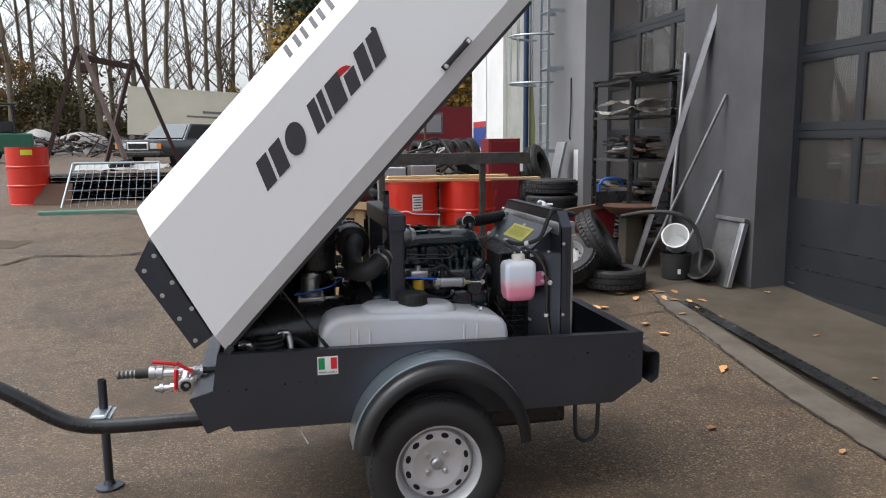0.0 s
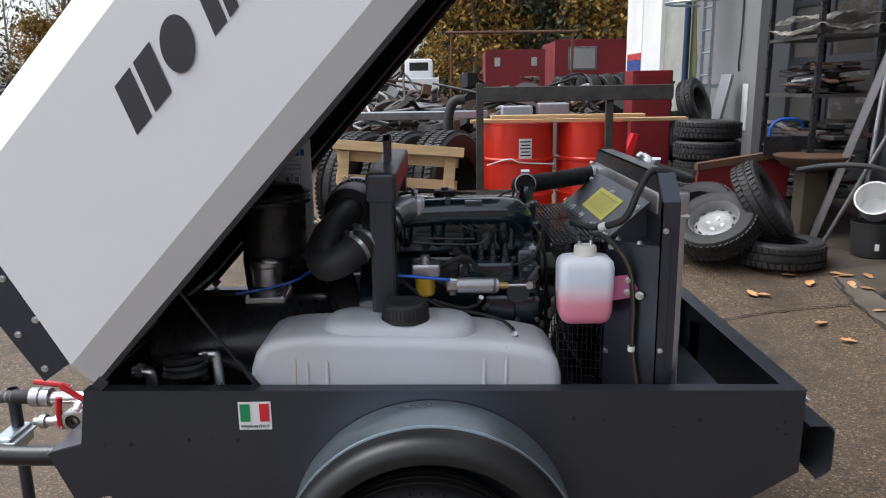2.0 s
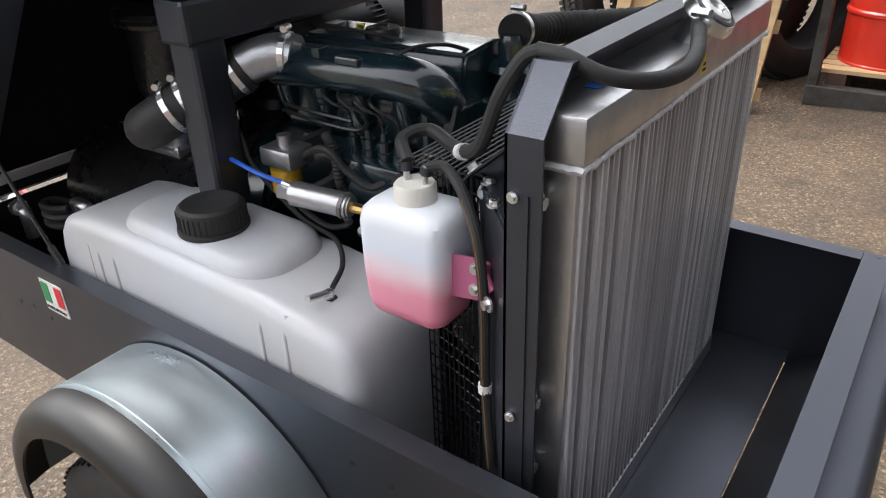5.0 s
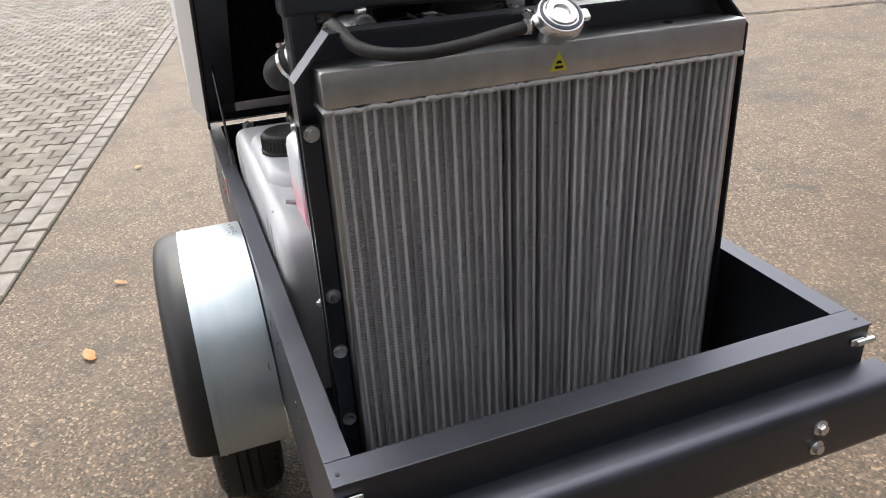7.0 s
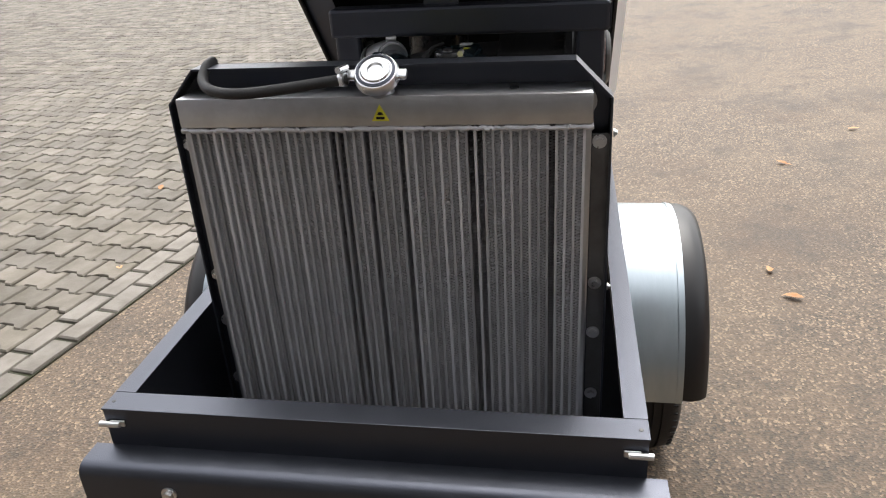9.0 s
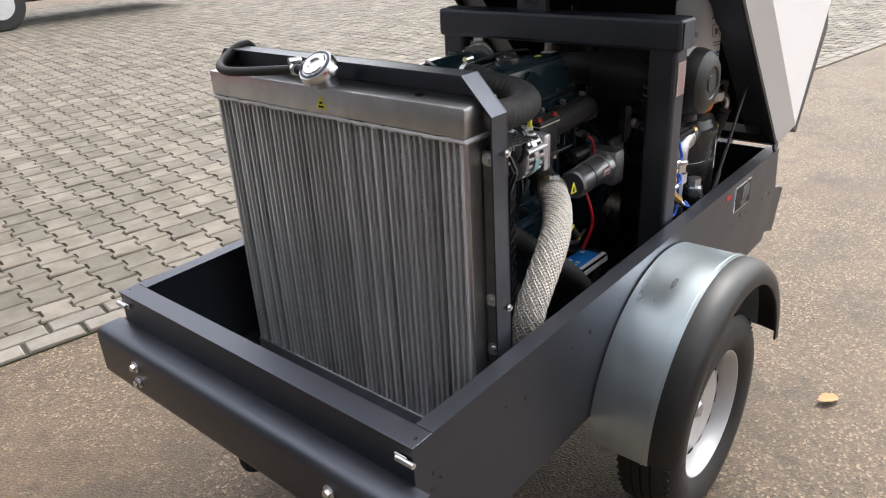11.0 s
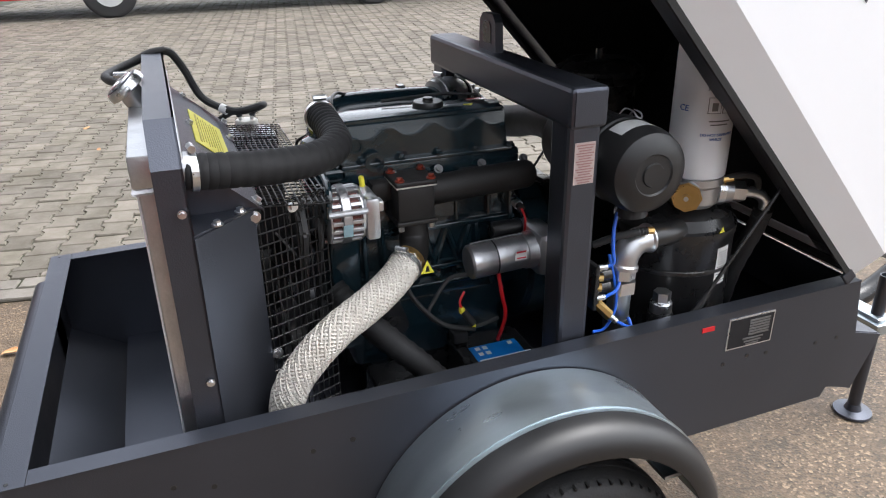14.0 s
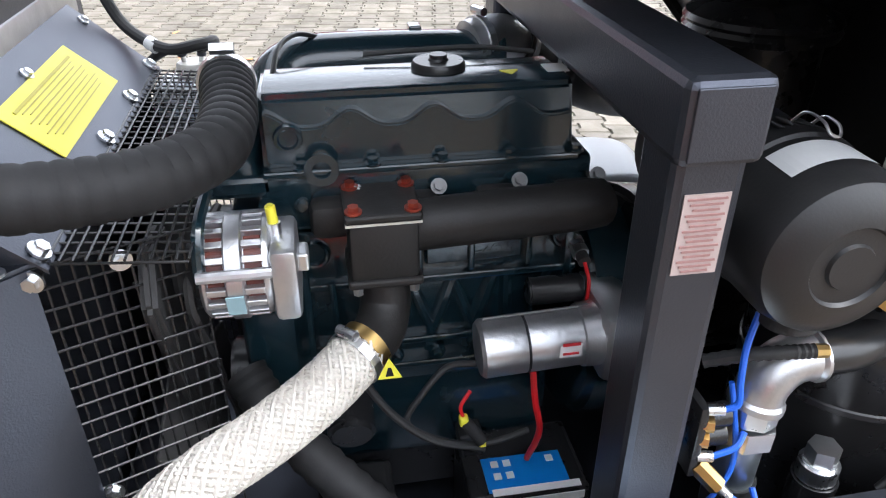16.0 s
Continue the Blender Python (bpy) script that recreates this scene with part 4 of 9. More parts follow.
def hood_skin(off, i0, i1, u0=0.02, u1=1.97, lean=0.35):
    bm = bmesh.new()
    o, i = section(off), section(off + 0.0025)
    loop = o[i0:i1 + 1] + i[i0:i1 + 1][::-1]
    r0 = [bm.verts.new(HM @ Vector((u0 + lean * v + off, y, v))) for y, v in loop]
    r1 = [bm.verts.new(HM @ Vector((u1 - off, y, v))) for y, v in loop]
    n = len(loop)
    for k in range(n):
        bm.faces.new((r0[k], r0[(k + 1) % n], r1[(k + 1) % n], r1[k]))
    bm.faces.new(r0)
    bm.faces.new(r1[::-1])
    return bm


for i0, nm in ((0, "lower_skirt"), (1, "side_sheet"), (2, "bevel_sheet"), (3, "roof_sheet"), (4, "bevel_sheet"), (5, "side_sheet"), (6, "lower_skirt")):
    part(nm, hood_skin(0.0, i0, i0 + 1), WHITE, hood)
part("foam_lining", hood_skin(0.006, 0, 7), FOAM, hood, "black acoustic foam lining")


def end_wall(u_of, t, off):
    bm = bmesh.new()
    s = section(off)
    a = [bm.verts.new(HM @ Vector((u_of(v), y, v))) for y, v in s]
    b = [bm.verts.new(HM @ Vector((u_of(v) + t, y, v))) for y, v in s]
    n = len(s)
    bm.faces.new(a)
    bm.faces.new(b[::-1])
    for k in range(n):
        bm.faces.new((a[k], a[(k + 1) % n], b[(k + 1) % n], b[k]))
    return bm


part("front_sheet", end_wall(lambda v: 0.012 + 0.35 * v, 0.008, 0.0), WHITE, hood)
part("front_lining", end_wall(lambda v: 0.022 + 0.35 * v, 0.012, 0.004), FOAM, hood)
part("rear_sheet", end_wall(lambda v: 1.968, 0.006, 0.0), WHITE, hood)
part("rear_lining", end_wall(lambda v: 1.950, 0.012, 0.004), FOAM, hood)
bm = prism([(0.18, 0.52), (0.055, 0.485), (-0.055, 0.105), (0.03, 0.085)], "y", -0.025, W + 0.025)
deflector = part("front_deflector", turned(bm, HM), DARK, hood, "anthracite bolted air deflector")
for u, v in ((0.075, 0.455), (0.145, 0.465), (0.04, 0.34), (0.105, 0.345), (0.008, 0.23), (0.07, 0.22), (-0.024, 0.125)):
    p = HM @ Vector((u, -0.025, v))
    part("bolt", bolt(p, (0, -1, 0), 0.006), CHROME, deflector)
for y0, y1 in ((0.004, 0.10), (W - 0.10, W - 0.004)):
    part("edge_flange", turned(box(0.04, 1.94, y0, y1, 0.012, 0.016), HM), DARK, hood)
part("edge_flange", turned(box(0.05, 0.10, 0.05, W - 0.05, 0.012, 0.016), HM), WHITE, hood, "white folded front flange")
for y0 in (-0.004, W - 0.004):
    part("edge_seal", turned(box(0.03, 1.96, y0, y0 + 0.008, -0.010, 0.004), HM), RUBBER, hood, "black rubber edge seal")
hd = part("handle", turned(box(1.48, 1.645, -0.066, -0.058, 0.082, 0.107, 0.006, bm=box(1.48, 1.505, -0.06, -0.04, 0.082, 0.107, bm=box(1.62, 1.645, -0.06, -0.04, 0.082, 0.107))), HM), RUBBER, hood, "black grab handle")
for u in (1.493, 1.633):
    part("screw", bolt(HM @ Vector((u, -0.066, 0.0945)), (0, -1, 0), 0.006), CHROME, hd)
for y0 in (0.0, W):
    part("hinge", turned(box(0.005, 0.04, y0 - 0.005, y0 + 0.005, -0.022, 0.010, 0.003), HM), DARK, hood)

# maker's mark on both sides: plain slanted shapes, one red accent
def decal(outline, y, base=0.0):
    """A thin flat shape on the side sheet from (u, v) corners."""
    own = bmesh.new()
    s = -1 if y < 0.5 else 1
    a = [own.verts.new(HM @ Vector((u, y + s * base, v))) for u, v in outline]
    b = [own.verts.new(HM @ Vector((u, y + s * (base + 0.0012), v))) for u, v in outline]
    own.faces.new(a)
    own.faces.new(b[::-1])
    for k in range(len(a)):
        j = (k + 1) % len(a)
        own.faces.new((a[k], a[j], b[j], b[k]))
    return own


def slant(u0, w, v0=0.300, v1=0.408, lean=0.52, taper=1.0):
    """A slanted block of width w on the mark's base line."""
    d = lean * (v1 - v0)
    return [(u0, v0), (u0 + w * taper, v0), (u0 + w + d, v1), (u0 + d, v1)]


def slanted_disc(cu, cv, ru, rv, lean=0.45, n=24):
    return [(cu + ru * math.cos(2 * math.pi * k / n) + lean * rv * math.sin(2 * math.pi * k / n), cv + rv * math.sin(2 * math.pi * k / n)) for k in range(n)]


for y in (-0.0425, W + 0.0425):
    shapes = [slant(0.628, 0.060), slant(0.702, 0.064), slanted_disc(0.862, 0.355, 0.050, 0.055), slant(0.934, 0.046), slant(0.990, 0.034),
              slant(1.040, 0.080), slant(1.138, 0.062, 0.300, 0.375), slant(1.217, 0.060), slant(1.291, 0.064)]
    for k, own in enumerate(shapes):
        part("mark_shape", decal(own, y, 0.0014 * (k % 3)), DECAL, hood)
    part("mark_slit", decal(slant(0.852, 0.010, 0.318, 0.392), y, 0.0014), WHITE, hood)
    part("mark_accent", decal([(1.158, 0.384), (1.228, 0.379), (1.218, 0.396), (1.200, 0.405), (1.180, 0.408), (1.163, 0.404)], y), TAPRED, hood)
    part("mark_dot", decal(slanted_disc(1.398, 0.412, 0.009, 0.009, 0), y), DECAL, hood)
# model mark on the bevels: plain bars of its size
for side in (0, 1):
    b0, b1 = Vector((0, -0.042, 0.525)), Vector((0, 0.045, 0.635))
    up = (b1 - b0).normalized()
    out = Vector((0, -up.z, up.y))
    for k, (du, wd) in enumerate(((0.0, 0.022), (0.055, 0.022), (0.10, 0.020), (0.155, 0.020), (0.20, 0.022), (0.255, 0.022), (0.315, 0.026), (0.365, 0.022))):
        bm = bmesh.new()
        q = [(du, 0.066), (du + wd, 0.066), (du + wd + 0.016, 0.128), (du + 0.016, 0.128)]
        pts = []
        for lift in (0.0006, 0.0018):
            for u, h in q:
                p = Vector((1.09 + u, 0, 0)) + b0 + up * h + out * lift
                pts.append(bm.verts.new(HM @ (p if side == 0 else Vector((p.x, W - p.y, p.z)))))
        bm.faces.new(pts[:4])
        bm.faces.new(pts[4:])
        for i in range(4):
            bm.faces.new((pts[i], pts[(i + 1) % 4], pts[4 + (i + 1) % 4], pts[4 + i]))
        part("model_mark", bm, DECAL, hood)

# gas struts that hold the hood up
for y in (0.035, W - 0.05):
    st = part("gas_strut", cyl((-1.465, y, 0.80), (-1.665, y, 1.085), 0.0045, seg=10, bm=cyl((-1.465, y, 0.80), (-1.50, y, 0.85), 0.008)), BLACKPAINT, hood, "thin black gas strut", smooth=True)

# ---- lifting frame ----
lift = thing("lifting_bail", (-1.16, 0.58, 0.494), "anthracite square-tube lifting frame over the engine", "frame")
part("beam", box(-1.178, -1.094, 0.190, 0.985, 1.284, 1.366, 0.010), DARK, lift)
part("end_cap", box(-1.1705, -1.1015, 0.9845, 0.9875, 1.2915, 1.3585, 0.0012), DARK, lift)
for y in (0.20, 0.895):
    part("post", box(-1.172, -1.100, y, y + 0.078, 0.494, 1.2950, 0.010), DARK, lift)
    part("foot_plate", box(-1.21, -1.05, y - 0.02, y + 0.10, 0.494, 0.502), DARK, lift)
bm = prism([(0.465, 1.362), (0.565, 1.362), (0.560, 1.435), (0.545, 1.452), (0.487, 1.452), (0.470, 1.435)], "x", -1.147, -1.127)
part("lifting_eye", bm, DARK, lift, "welded lifting eye")
# black patch on the solid eye stands in for its dark opening
part("eye_opening", prism([(0.492, 1.385), (0.538, 1.385), (0.536, 1.425), (0.528, 1.434), (0.502, 1.434), (0.494, 1.425)], "x", -1.1485, -1.1255), BLACKPAINT, lift)
lab = part("warning_label", spot((-1.136, 0.9742, 1.212), (-1, 0, 0), (0, 0, 1), 0.046, 0.086), TAPE, lift, "pinkish warning label with red print")
bm = None
for k in range(15):
    bm = spot((-1.136, 0.9756, 1.250 - 0.0055 * k), (-1, 0, 0), (0, 0, 1), 0.039 - 0.006 * (k % 3), 0.0020, bm)
tagged(part("label_print", bm, material("faded red print", (0.30, 0.16, 0.15), 0.5), lab), kind="stuff")

# ---- radiator with its frame, cowl and guards ----
rad = thing("radiator", (-0.33, 0.51, 0.494), "aluminium radiator core with welded top tank", "radiator")
RX = -0.312
# streaks of reflected sky are put into the tubes' uneven colour
TUBE = material("aluminium tube with painted sheen", (0.58, 0.58, 0.60), 0.36, 0.15, (0.36, 0.36, 0.38), 14, 0.8, 0.15, 90, vary=0.38, stretch=(1, 1, 0.2))
part("core_backing", box(-0.372, -0.352, 0.125, 0.908, 0.50, 1.24), BLACKPAINT, rad)
side_a = part("side_tank", box(-0.384, -0.312, 0.115, 0.128, 0.494, 1.245, 0.003), ALU, rad)
side_b = part("side_tank", box(-0.384, -0.312, 0.905, 0.918, 0.494, 1.245, 0.003), ALU, rad)
top = part("top_tank", box(-0.392, -0.303, 0.113, 0.920, 1.252, 1.312, 0.005), ALU, rad, "welded aluminium top tank", smooth=True)
part("bottom_tank", box(-0.388, -0.306, 0.115, 0.918, 0.494, 0.545, 0.005), ALU, rad)
random.seed(5)
bm = sweep([(-0.306 + random.uniform(-0.001, 0.001), 0.115 + 0.8045 * i / 160, 1.247 + random.uniform(-0.0018, 0.0018)) for i in range(161)], lambda t: 0.0048 + 0.0008 * math.sin(t * 900), 8)
for yy in (0.117, 0.916):
    sweep([(-0.38 + 0.075 * i / 20, yy, 1.247 + random.uniform(-0.001, 0.001)) for i in range(21)], 0.006, 6, bm)
part("weld_seam", bm, FIN, top, "rippled weld bead", smooth=True)
NT = 46
pitch = (0.905 - 0.128) / NT
tube_mesh = None
gaps = {17, 18, 21, 25, 33, 34, 42}
for i in range(NT + 1):
    y = 0.128 + pitch * i
    if tube_mesh is None:
        ob = part("tube", box(-0.352, RX + 0.0040, y - 0.0026, y + 0.0026, 0.545, 1.245), TUBE, rad)
        tube_mesh, first_y = ob.data, y
    else:
        ob = new("tube", tube_mesh)
        ob.parent = rad
        ob.location = (0, y - first_y, 0)
bm = bmesh.new()
for i in range(NT):
    x1 = RX - 0.0015 if i not in gaps else RX - 0.010
    x0 = x1 - 0.010
    ya, yb = 0.128 + pitch * i + 0.0024, 0.128 + pitch * (i + 1) - 0.0024
    z, up = 0.545, 0
    prev = None
    while z < 1.243:
        y = ya if up % 2 == 0 else yb
        cur = (bm.verts.new((x0, y, z)), bm.verts.new((x1, y, z)))
        if prev:
            bm.faces.new((prev[0], prev[1], cur[1], cur[0]))
        prev = cur
        z += 0.0032
        up += 1
for i in range(NT):
    if i not in gaps:
        box(-0.350, RX - 0.0045, 0.128 + pitch * i + 0.0024, 0.128 + pitch * (i + 1) - 0.0024, 0.545, 1.243, bm=bm)
tagged(part("fin_pack", bm, FIN, rad, "zigzag cooling fins"), kind="stuff")
neck = part("filler_neck", cyl((-0.335, 0.525, 1.30), (-0.303, 0.525, 1.354), 0.025), ALU, rad, smooth=True)
cm = along((-0.306, 0.525, 1.350), (-0.262, 0.525, 1.405)) @ Matrix.Scale(1.1, 4)
part("radiator_cap", lathe([(0.0, 0.012), (0.012, 0.012), (0.014, 0.016), (0.024, 0.016), (0.026, 0.013), (0.036, 0.011), (0.039, 0.004), (0.039, -0.006), (0.033, -0.008), (0, -0.008)], cm, 28, bm=turned(box(-0.052, 0.052, -0.01, 0.01, -0.004, 0.006, 0.004), cm)), CHROME, neck, "bright pressed radiator cap", smooth=True)
part("cap_label", lathe([(0.029, 0.0132), (0.034, 0.0120), (0.034, 0.0127), (0.029, 0.0139)], cm, 28), DARK, neck)
tri = part("warning_triangle", prism([(0.508, 1.264), (0.542, 1.264), (0.525, 1.296)], "x", -0.3031, -0.3019), YELLOW, rad, "yellow warning triangle")
part("triangle_mark", prism([(0.517, 1.2675), (0.533, 1.2675), (0.533, 1.272), (0.517, 1.272)], "x", -0.3019, -0.3012, bm=prism([(0.519, 1.276), (0.531, 1.276), (0.528, 1.281), (0.522, 1.281)], "x", -0.3019, -0.3012)), INK, tri)
part("drain_plug", cyl((-0.345, 0.775, 1.311), (-0.345, 0.775, 1.314), 0.009, seg=12), INK, rad)
part("top_print", spot((-0.35, 0.26, 1.3126), (0, -1, 0), (1, 0, 0), 0.08, 0.02, thick=0.001), BLUEINK, rad)
line = curve([(-0.300, 0.47, 1.345), (-0.285, 0.42, 1.342), (-0.262, 0.34, 1.336), (-0.255, 0.27, 1.332), (-0.275, 0.21, 1.334), (-0.315, 0.175, 1.344), (-0.36, 0.165, 1.362), (-0.395, 0.163, 1.366)])
part("overflow_hose", sweep(line, 0.0105, 12), RUBBER, rad, smooth=True)
clamp((-0.297, 0.462, 1.345), (0.3, 1, 0), 0.0105, rad)

shroud = thing("radiator_cowl", (-0.45, 0.51, 0.494), "anthracite sheet-steel radiator frame and fan cowl with mesh guards", "cowl")
RING = [(0.078, 0.494), (0.078, 1.292), (0.142, 1.362), (0.888, 1.362), (0.956, 1.292), (0.960, 0.494)]
part("frame_panel", prism(RING, "x", -0.388, -0.384), DARK, shroud)
SPANS = [(a, b, -0.388) for a, b in zip(RING, RING[1:])]
for a, b, x0 in SPANS:
    d = Vector((0, b[0] - a[0], b[1] - a[1])).normalized()
    n = Vector((0, d.z, -d.y)) * 0.004
    own = bmesh.new()
    base = [Vector((0, *a)), Vector((0, *b)), Vector((0, *b)) + n, Vector((0, *a)) + n]
    lo = [own.verts.new(p + Vector((x0, 0, 0))) for p in base]
    hi = [own.verts.new(p + Vector((-0.338, 0, 0))) for p in base]
    own.faces.new(lo)
    own.faces.new(hi[::-1])
    for k in range(4):
        own.faces.new((lo[k], lo[(k + 1) % 4], hi[(k + 1) % 4], hi[k]))
    part("frame_flange", own, DARK, shroud)
for y0, y1, fy, s in ((0.075, 0.112, 0.108, 1), (0.921, 0.956, 0.925, -1)):
    part("mounting_strip", box(-0.358, -0.354, y0, y1, 0.50, 1.22), DARK if y0 < 0.5 else STEEL, shroud)
    for z in (1.205, 0.90, 0.78, 0.62):
        part("bolt", bolt((-0.354, (y0 + y1) / 2 + s * 0.004, z), (1, 0, 0), 0.009), CHROME, shroud)
for z in (1.215, 0.88):
    for yy, s in ((0.077, -1), (0.961, 1)):
        part("bolt", bolt((-0.375, yy, z), (0, s, 0), 0.005), CHROME, shroud)
# cowl box: side sheets and sloping top
for ya, yb, y0 in ((0.0825, 0.205, 0.207), (0.9555, 0.853, 0.848)):
    s = 1 if ya > 0.5 else -1
    part("cowl_side", prism([(-0.3885, ya), (-0.3885, ya + 0.004 * s), (-0.502, yb + 0.003 * s), (-0.500, yb)], "z", 0.494, 1.166), DARK, shroud, "slanting cowl side sheet")
    part("cowl_ledge", prism([(-0.3885, ya), (-0.3885, y0), (-0.520, y0), (-0.500, yb)], "z", 1.1665, 1.171), DARK, shroud)
    part("cowl_cheek", prism([(-0.3885, 1.169), (-0.3885, 1.276), (-0.51, 1.1695)], "y", y0, y0 + 0.004), DARK, shroud)
    for x, k in ((-0.43, 0.25), (-0.475, 0.72)):
        part("bolt", bolt((x, ya + (yb - ya) * k + (0.012 if s < 0 else -0.012), 1.171), (0, 0, 1), 0.007), CHROME, shroud)
slope = part("cowl_top", prism([(-0.3885, 1.278), (-0.3885, 1.282), (-0.520, 1.166), (-0.520, 1.162)], "y", 0.175, 0.86), DARK, shroud, "sloping cowl sheet")
n = Vector((-0.102, 0, 0.116)).normalized()
e = Vector((-0.116, 0, -0.102)).normalized()
mid = Vector((-0.462, 0.53, 1.2165)) + n * 0.0024 - e * 0.014
for y in (0.20, 0.37, 0.54, 0.70, 0.84):
    part("bolt", bolt(Vector((-0.508, y, 1.1775)), n, 0.008), CHROME, slope)
for y in (0.20, 0.50, 0.84):
    part("bolt", bolt(Vector((-0.418, y, 1.2565)), n, 0.006), CHROME, slope)
yl = part("instruction_label", spot(mid + e * 0.004 - Vector((0, 0.035, 0)), (0, 1, 0), e * -1, 0.30, 0.088), YELLOW, slope, "yellow instruction label")
bm = None
for k in range(9):
    bm = spot(mid + n * 0.0014 + e * (-0.024 + 0.0068 * k) - Vector((0, 0.035, 0)), (0, 1, 0), e * -1, 0.245 - 0.02 * (k % 3), 0.0014 if k else 0.004, bm)
part("label_print", bm, material("faded print", (0.45, 0.38, 0.03), 0.5), yl)


def mesh_guard(o, u, v, w, hgt, du, dv, r=0.0016):
    """A welded wire mesh from corner o spanning w along u and hgt along v."""
    o, u, v = Vector(o), Vector(u).normalized(), Vector(v).normalized()
    bm = bmesh.new()
    k = round(w / du)
    for i in range(k + 1):
        p = o + u * (w * i / k)
        cyl(p, p + v * hgt, r, seg=5, bm=bm)
    k = round(hgt / dv)
    for i in range(k + 1):
        p = o + v * (hgt * i / k) + u.cross(v) * r * 1.6
        cyl(p, p + u * w, r, seg=5, bm=bm)
    return bm


part("mesh_guard", mesh_guard((-0.515, 0.20, 1.168), (0, 1, 0), (-1, 0, -0.08), 0.65, 0.135, 0.021, 0.0125), BLACKPAINT, shroud, "black welded wire guard")
part("mesh_guard", mesh_guard((-0.495, 0.852, 0.52), (-1, -0.42, 0), (0, 0, 1), 0.165, 0.645, 0.0135, 0.0258), BLACKPAINT, shroud, "black welded wire guard")
part("mesh_guard", mesh_guard((-0.495, 0.202, 0.52), (-1, 0.3, 0), (0, 0, 1), 0.15, 0.64, 0.0135, 0.026), BLACKPAINT, shroud, "black welded wire guard")
for p, w in (((-0.501, 0.856, 1.153), (0.15, 1, 0)), ((-0.577, 0.825, 1.152), (-0.4, 1, 0)), ((-0.512, 0.852, 0.849), (0, 1, 0)), ((-0.512, 0.852, 0.60), (0, 1, 0)), ((-0.492, 0.200, 0.838), (-0.2, -1, 0)), ((-0.487, 0.194, 1.150), (-0.2, -1, 0)), ((-0.428, 0.108, 1.030), (-0.6, -1, 0))):
    part("bolt", bolt(p, w, 0.0078), CHROME, shroud)
fan = part("fan", lathe([(0, 0.02), (0.07, 0.02), (0.075, 0.0), (0.075, -0.03), (0, -0.03)], along((-0.56, 0.53, 0.86), (-0.60, 0.53, 0.86)), 28), RUBBER, shroud, "grey plastic cooling fan", smooth=True)
for k in range(7):
    a = 2 * math.pi * k / 7
    own = box(0.07, 0.27, -0.045, 0.045, -0.003, 0.003, 0.002)
    turned(own, Matrix.Translation((-0.575, 0.53, 0.86)) @ Matrix.Rotation(a, 4, "X") @ Matrix.Rotation(radians(-90), 4, "Y") @ Matrix.Rotation(radians(32), 4, "X"))
    part("fan_blade", own, STEEL, fan)

# ---- fuel tank ----
def rounded_loft(rows, cx, cy):
    """A square bottle from rows of (height, half width, half depth, corner radius), closed at both ends."""
    own = bmesh.new()
    rings = []
    for z, hx, hy, r in rows:
        ring = []
        for sx, sy, a0 in ((1, 1, 0), (-1, 1, 90), (-1, -1, 180), (1, -1, 270)):
            for k in range(7):
                a = radians(a0 + 15 * k)
                ring.append(own.verts.new((cx + sx * (hx - r) + r * math.cos(a), cy + sy * (hy - r) + r * math.sin(a), z)))
        rings.append(ring)
    for p, q in zip(rings, rings[1:]):
        for k in range(len(p)):
            own.faces.new((p[k], p[(k + 1) % len(p)], q[(k + 1) % len(p)], q[k]))
    own.faces.new(rings[0][::-1])
    own.faces.new(rings[-1])
    return own


tank = thing("fuel_tank", (-1.05, 0.18, 0.494), "translucent white plastic fuel tank with black screw cap", "fuel tank")
prof = [(-1.502, 0.494), (-1.502, 0.80), (-1.498, 0.85), (-1.484, 0.892), (-1.462, 0.918), (-1.43, 0.932), (-1.385, 0.939), (-1.315, 0.942), (-1.09, 0.935), (-0.86, 0.922), (-0.76, 0.908), (-0.70, 0.895), (-0.672, 0.880), (-0.654, 0.855), (-0.645, 0.82), (-0.643, 0.78), (-0.643, 0.494)]


def moulded(profile, y0, y1, offset):
    """A blow-moulded form: the profile drawn out along y with well rounded rims."""
    own = prism(profile, "y", y0, y1)
    bmesh.ops.recalc_face_normals(own, faces=own.faces)
    rims = [e for e in own.edges if abs(e.verts[0].co.y - e.verts[1].co.y) < 1e-6]
    bmesh.ops.bevel(own, geom=rims, offset=offset, segments=6, affect="EDGES", profile=0.5)
    return own


body = part("tank_body", moulded(prof, 0.052, 0.300, 0.032), PLASTIC, tank, smooth=True, sharp=70)
crown = rounded_loft([(0.915, 0.222, 0.108, 0.085), (0.936, 0.218, 0.104, 0.082), (0.950, 0.209, 0.098, 0.076), (0.958, 0.198, 0.090, 0.070), (0.963, 0.184, 0.080, 0.062), (0.965, 0.150, 0.060, 0.050)], -1.092, 0.180)
for v in crown.verts:
    v.co.z -= 0.030 * (v.co.x + 1.20)
part("raised_top", crown, PLASTIC, body, smooth=True, sharp=70)
for x0 in (-1.342, -1.288, -0.86, -0.80):
    part("moulded_rib", sweep([(x0, 0.0545, 0.53), (x0, 0.0535, 0.7), (x0 + 0.002, 0.0545, 0.865), (x0 + 0.002, 0.066, 0.905)], 0.006, 10), PLASTIC, body, smooth=True)
capm = Matrix.Translation((-1.075, 0.155, 0.958)) @ Matrix.Diagonal((1.10, 1.10, 0.80, 1))
cap = part("filler_cap", lathe([(0, 0.062), (0.035, 0.062), (0.04, 0.066), (0.05, 0.066), (0.056, 0.06), (0.058, 0.05), (0.058, 0.012), (0.062, 0.01), (0.062, 0), (0, 0)], capm, 36), RUBBER, tank, "black ribbed screw cap", smooth=True)
bm = bmesh.new()
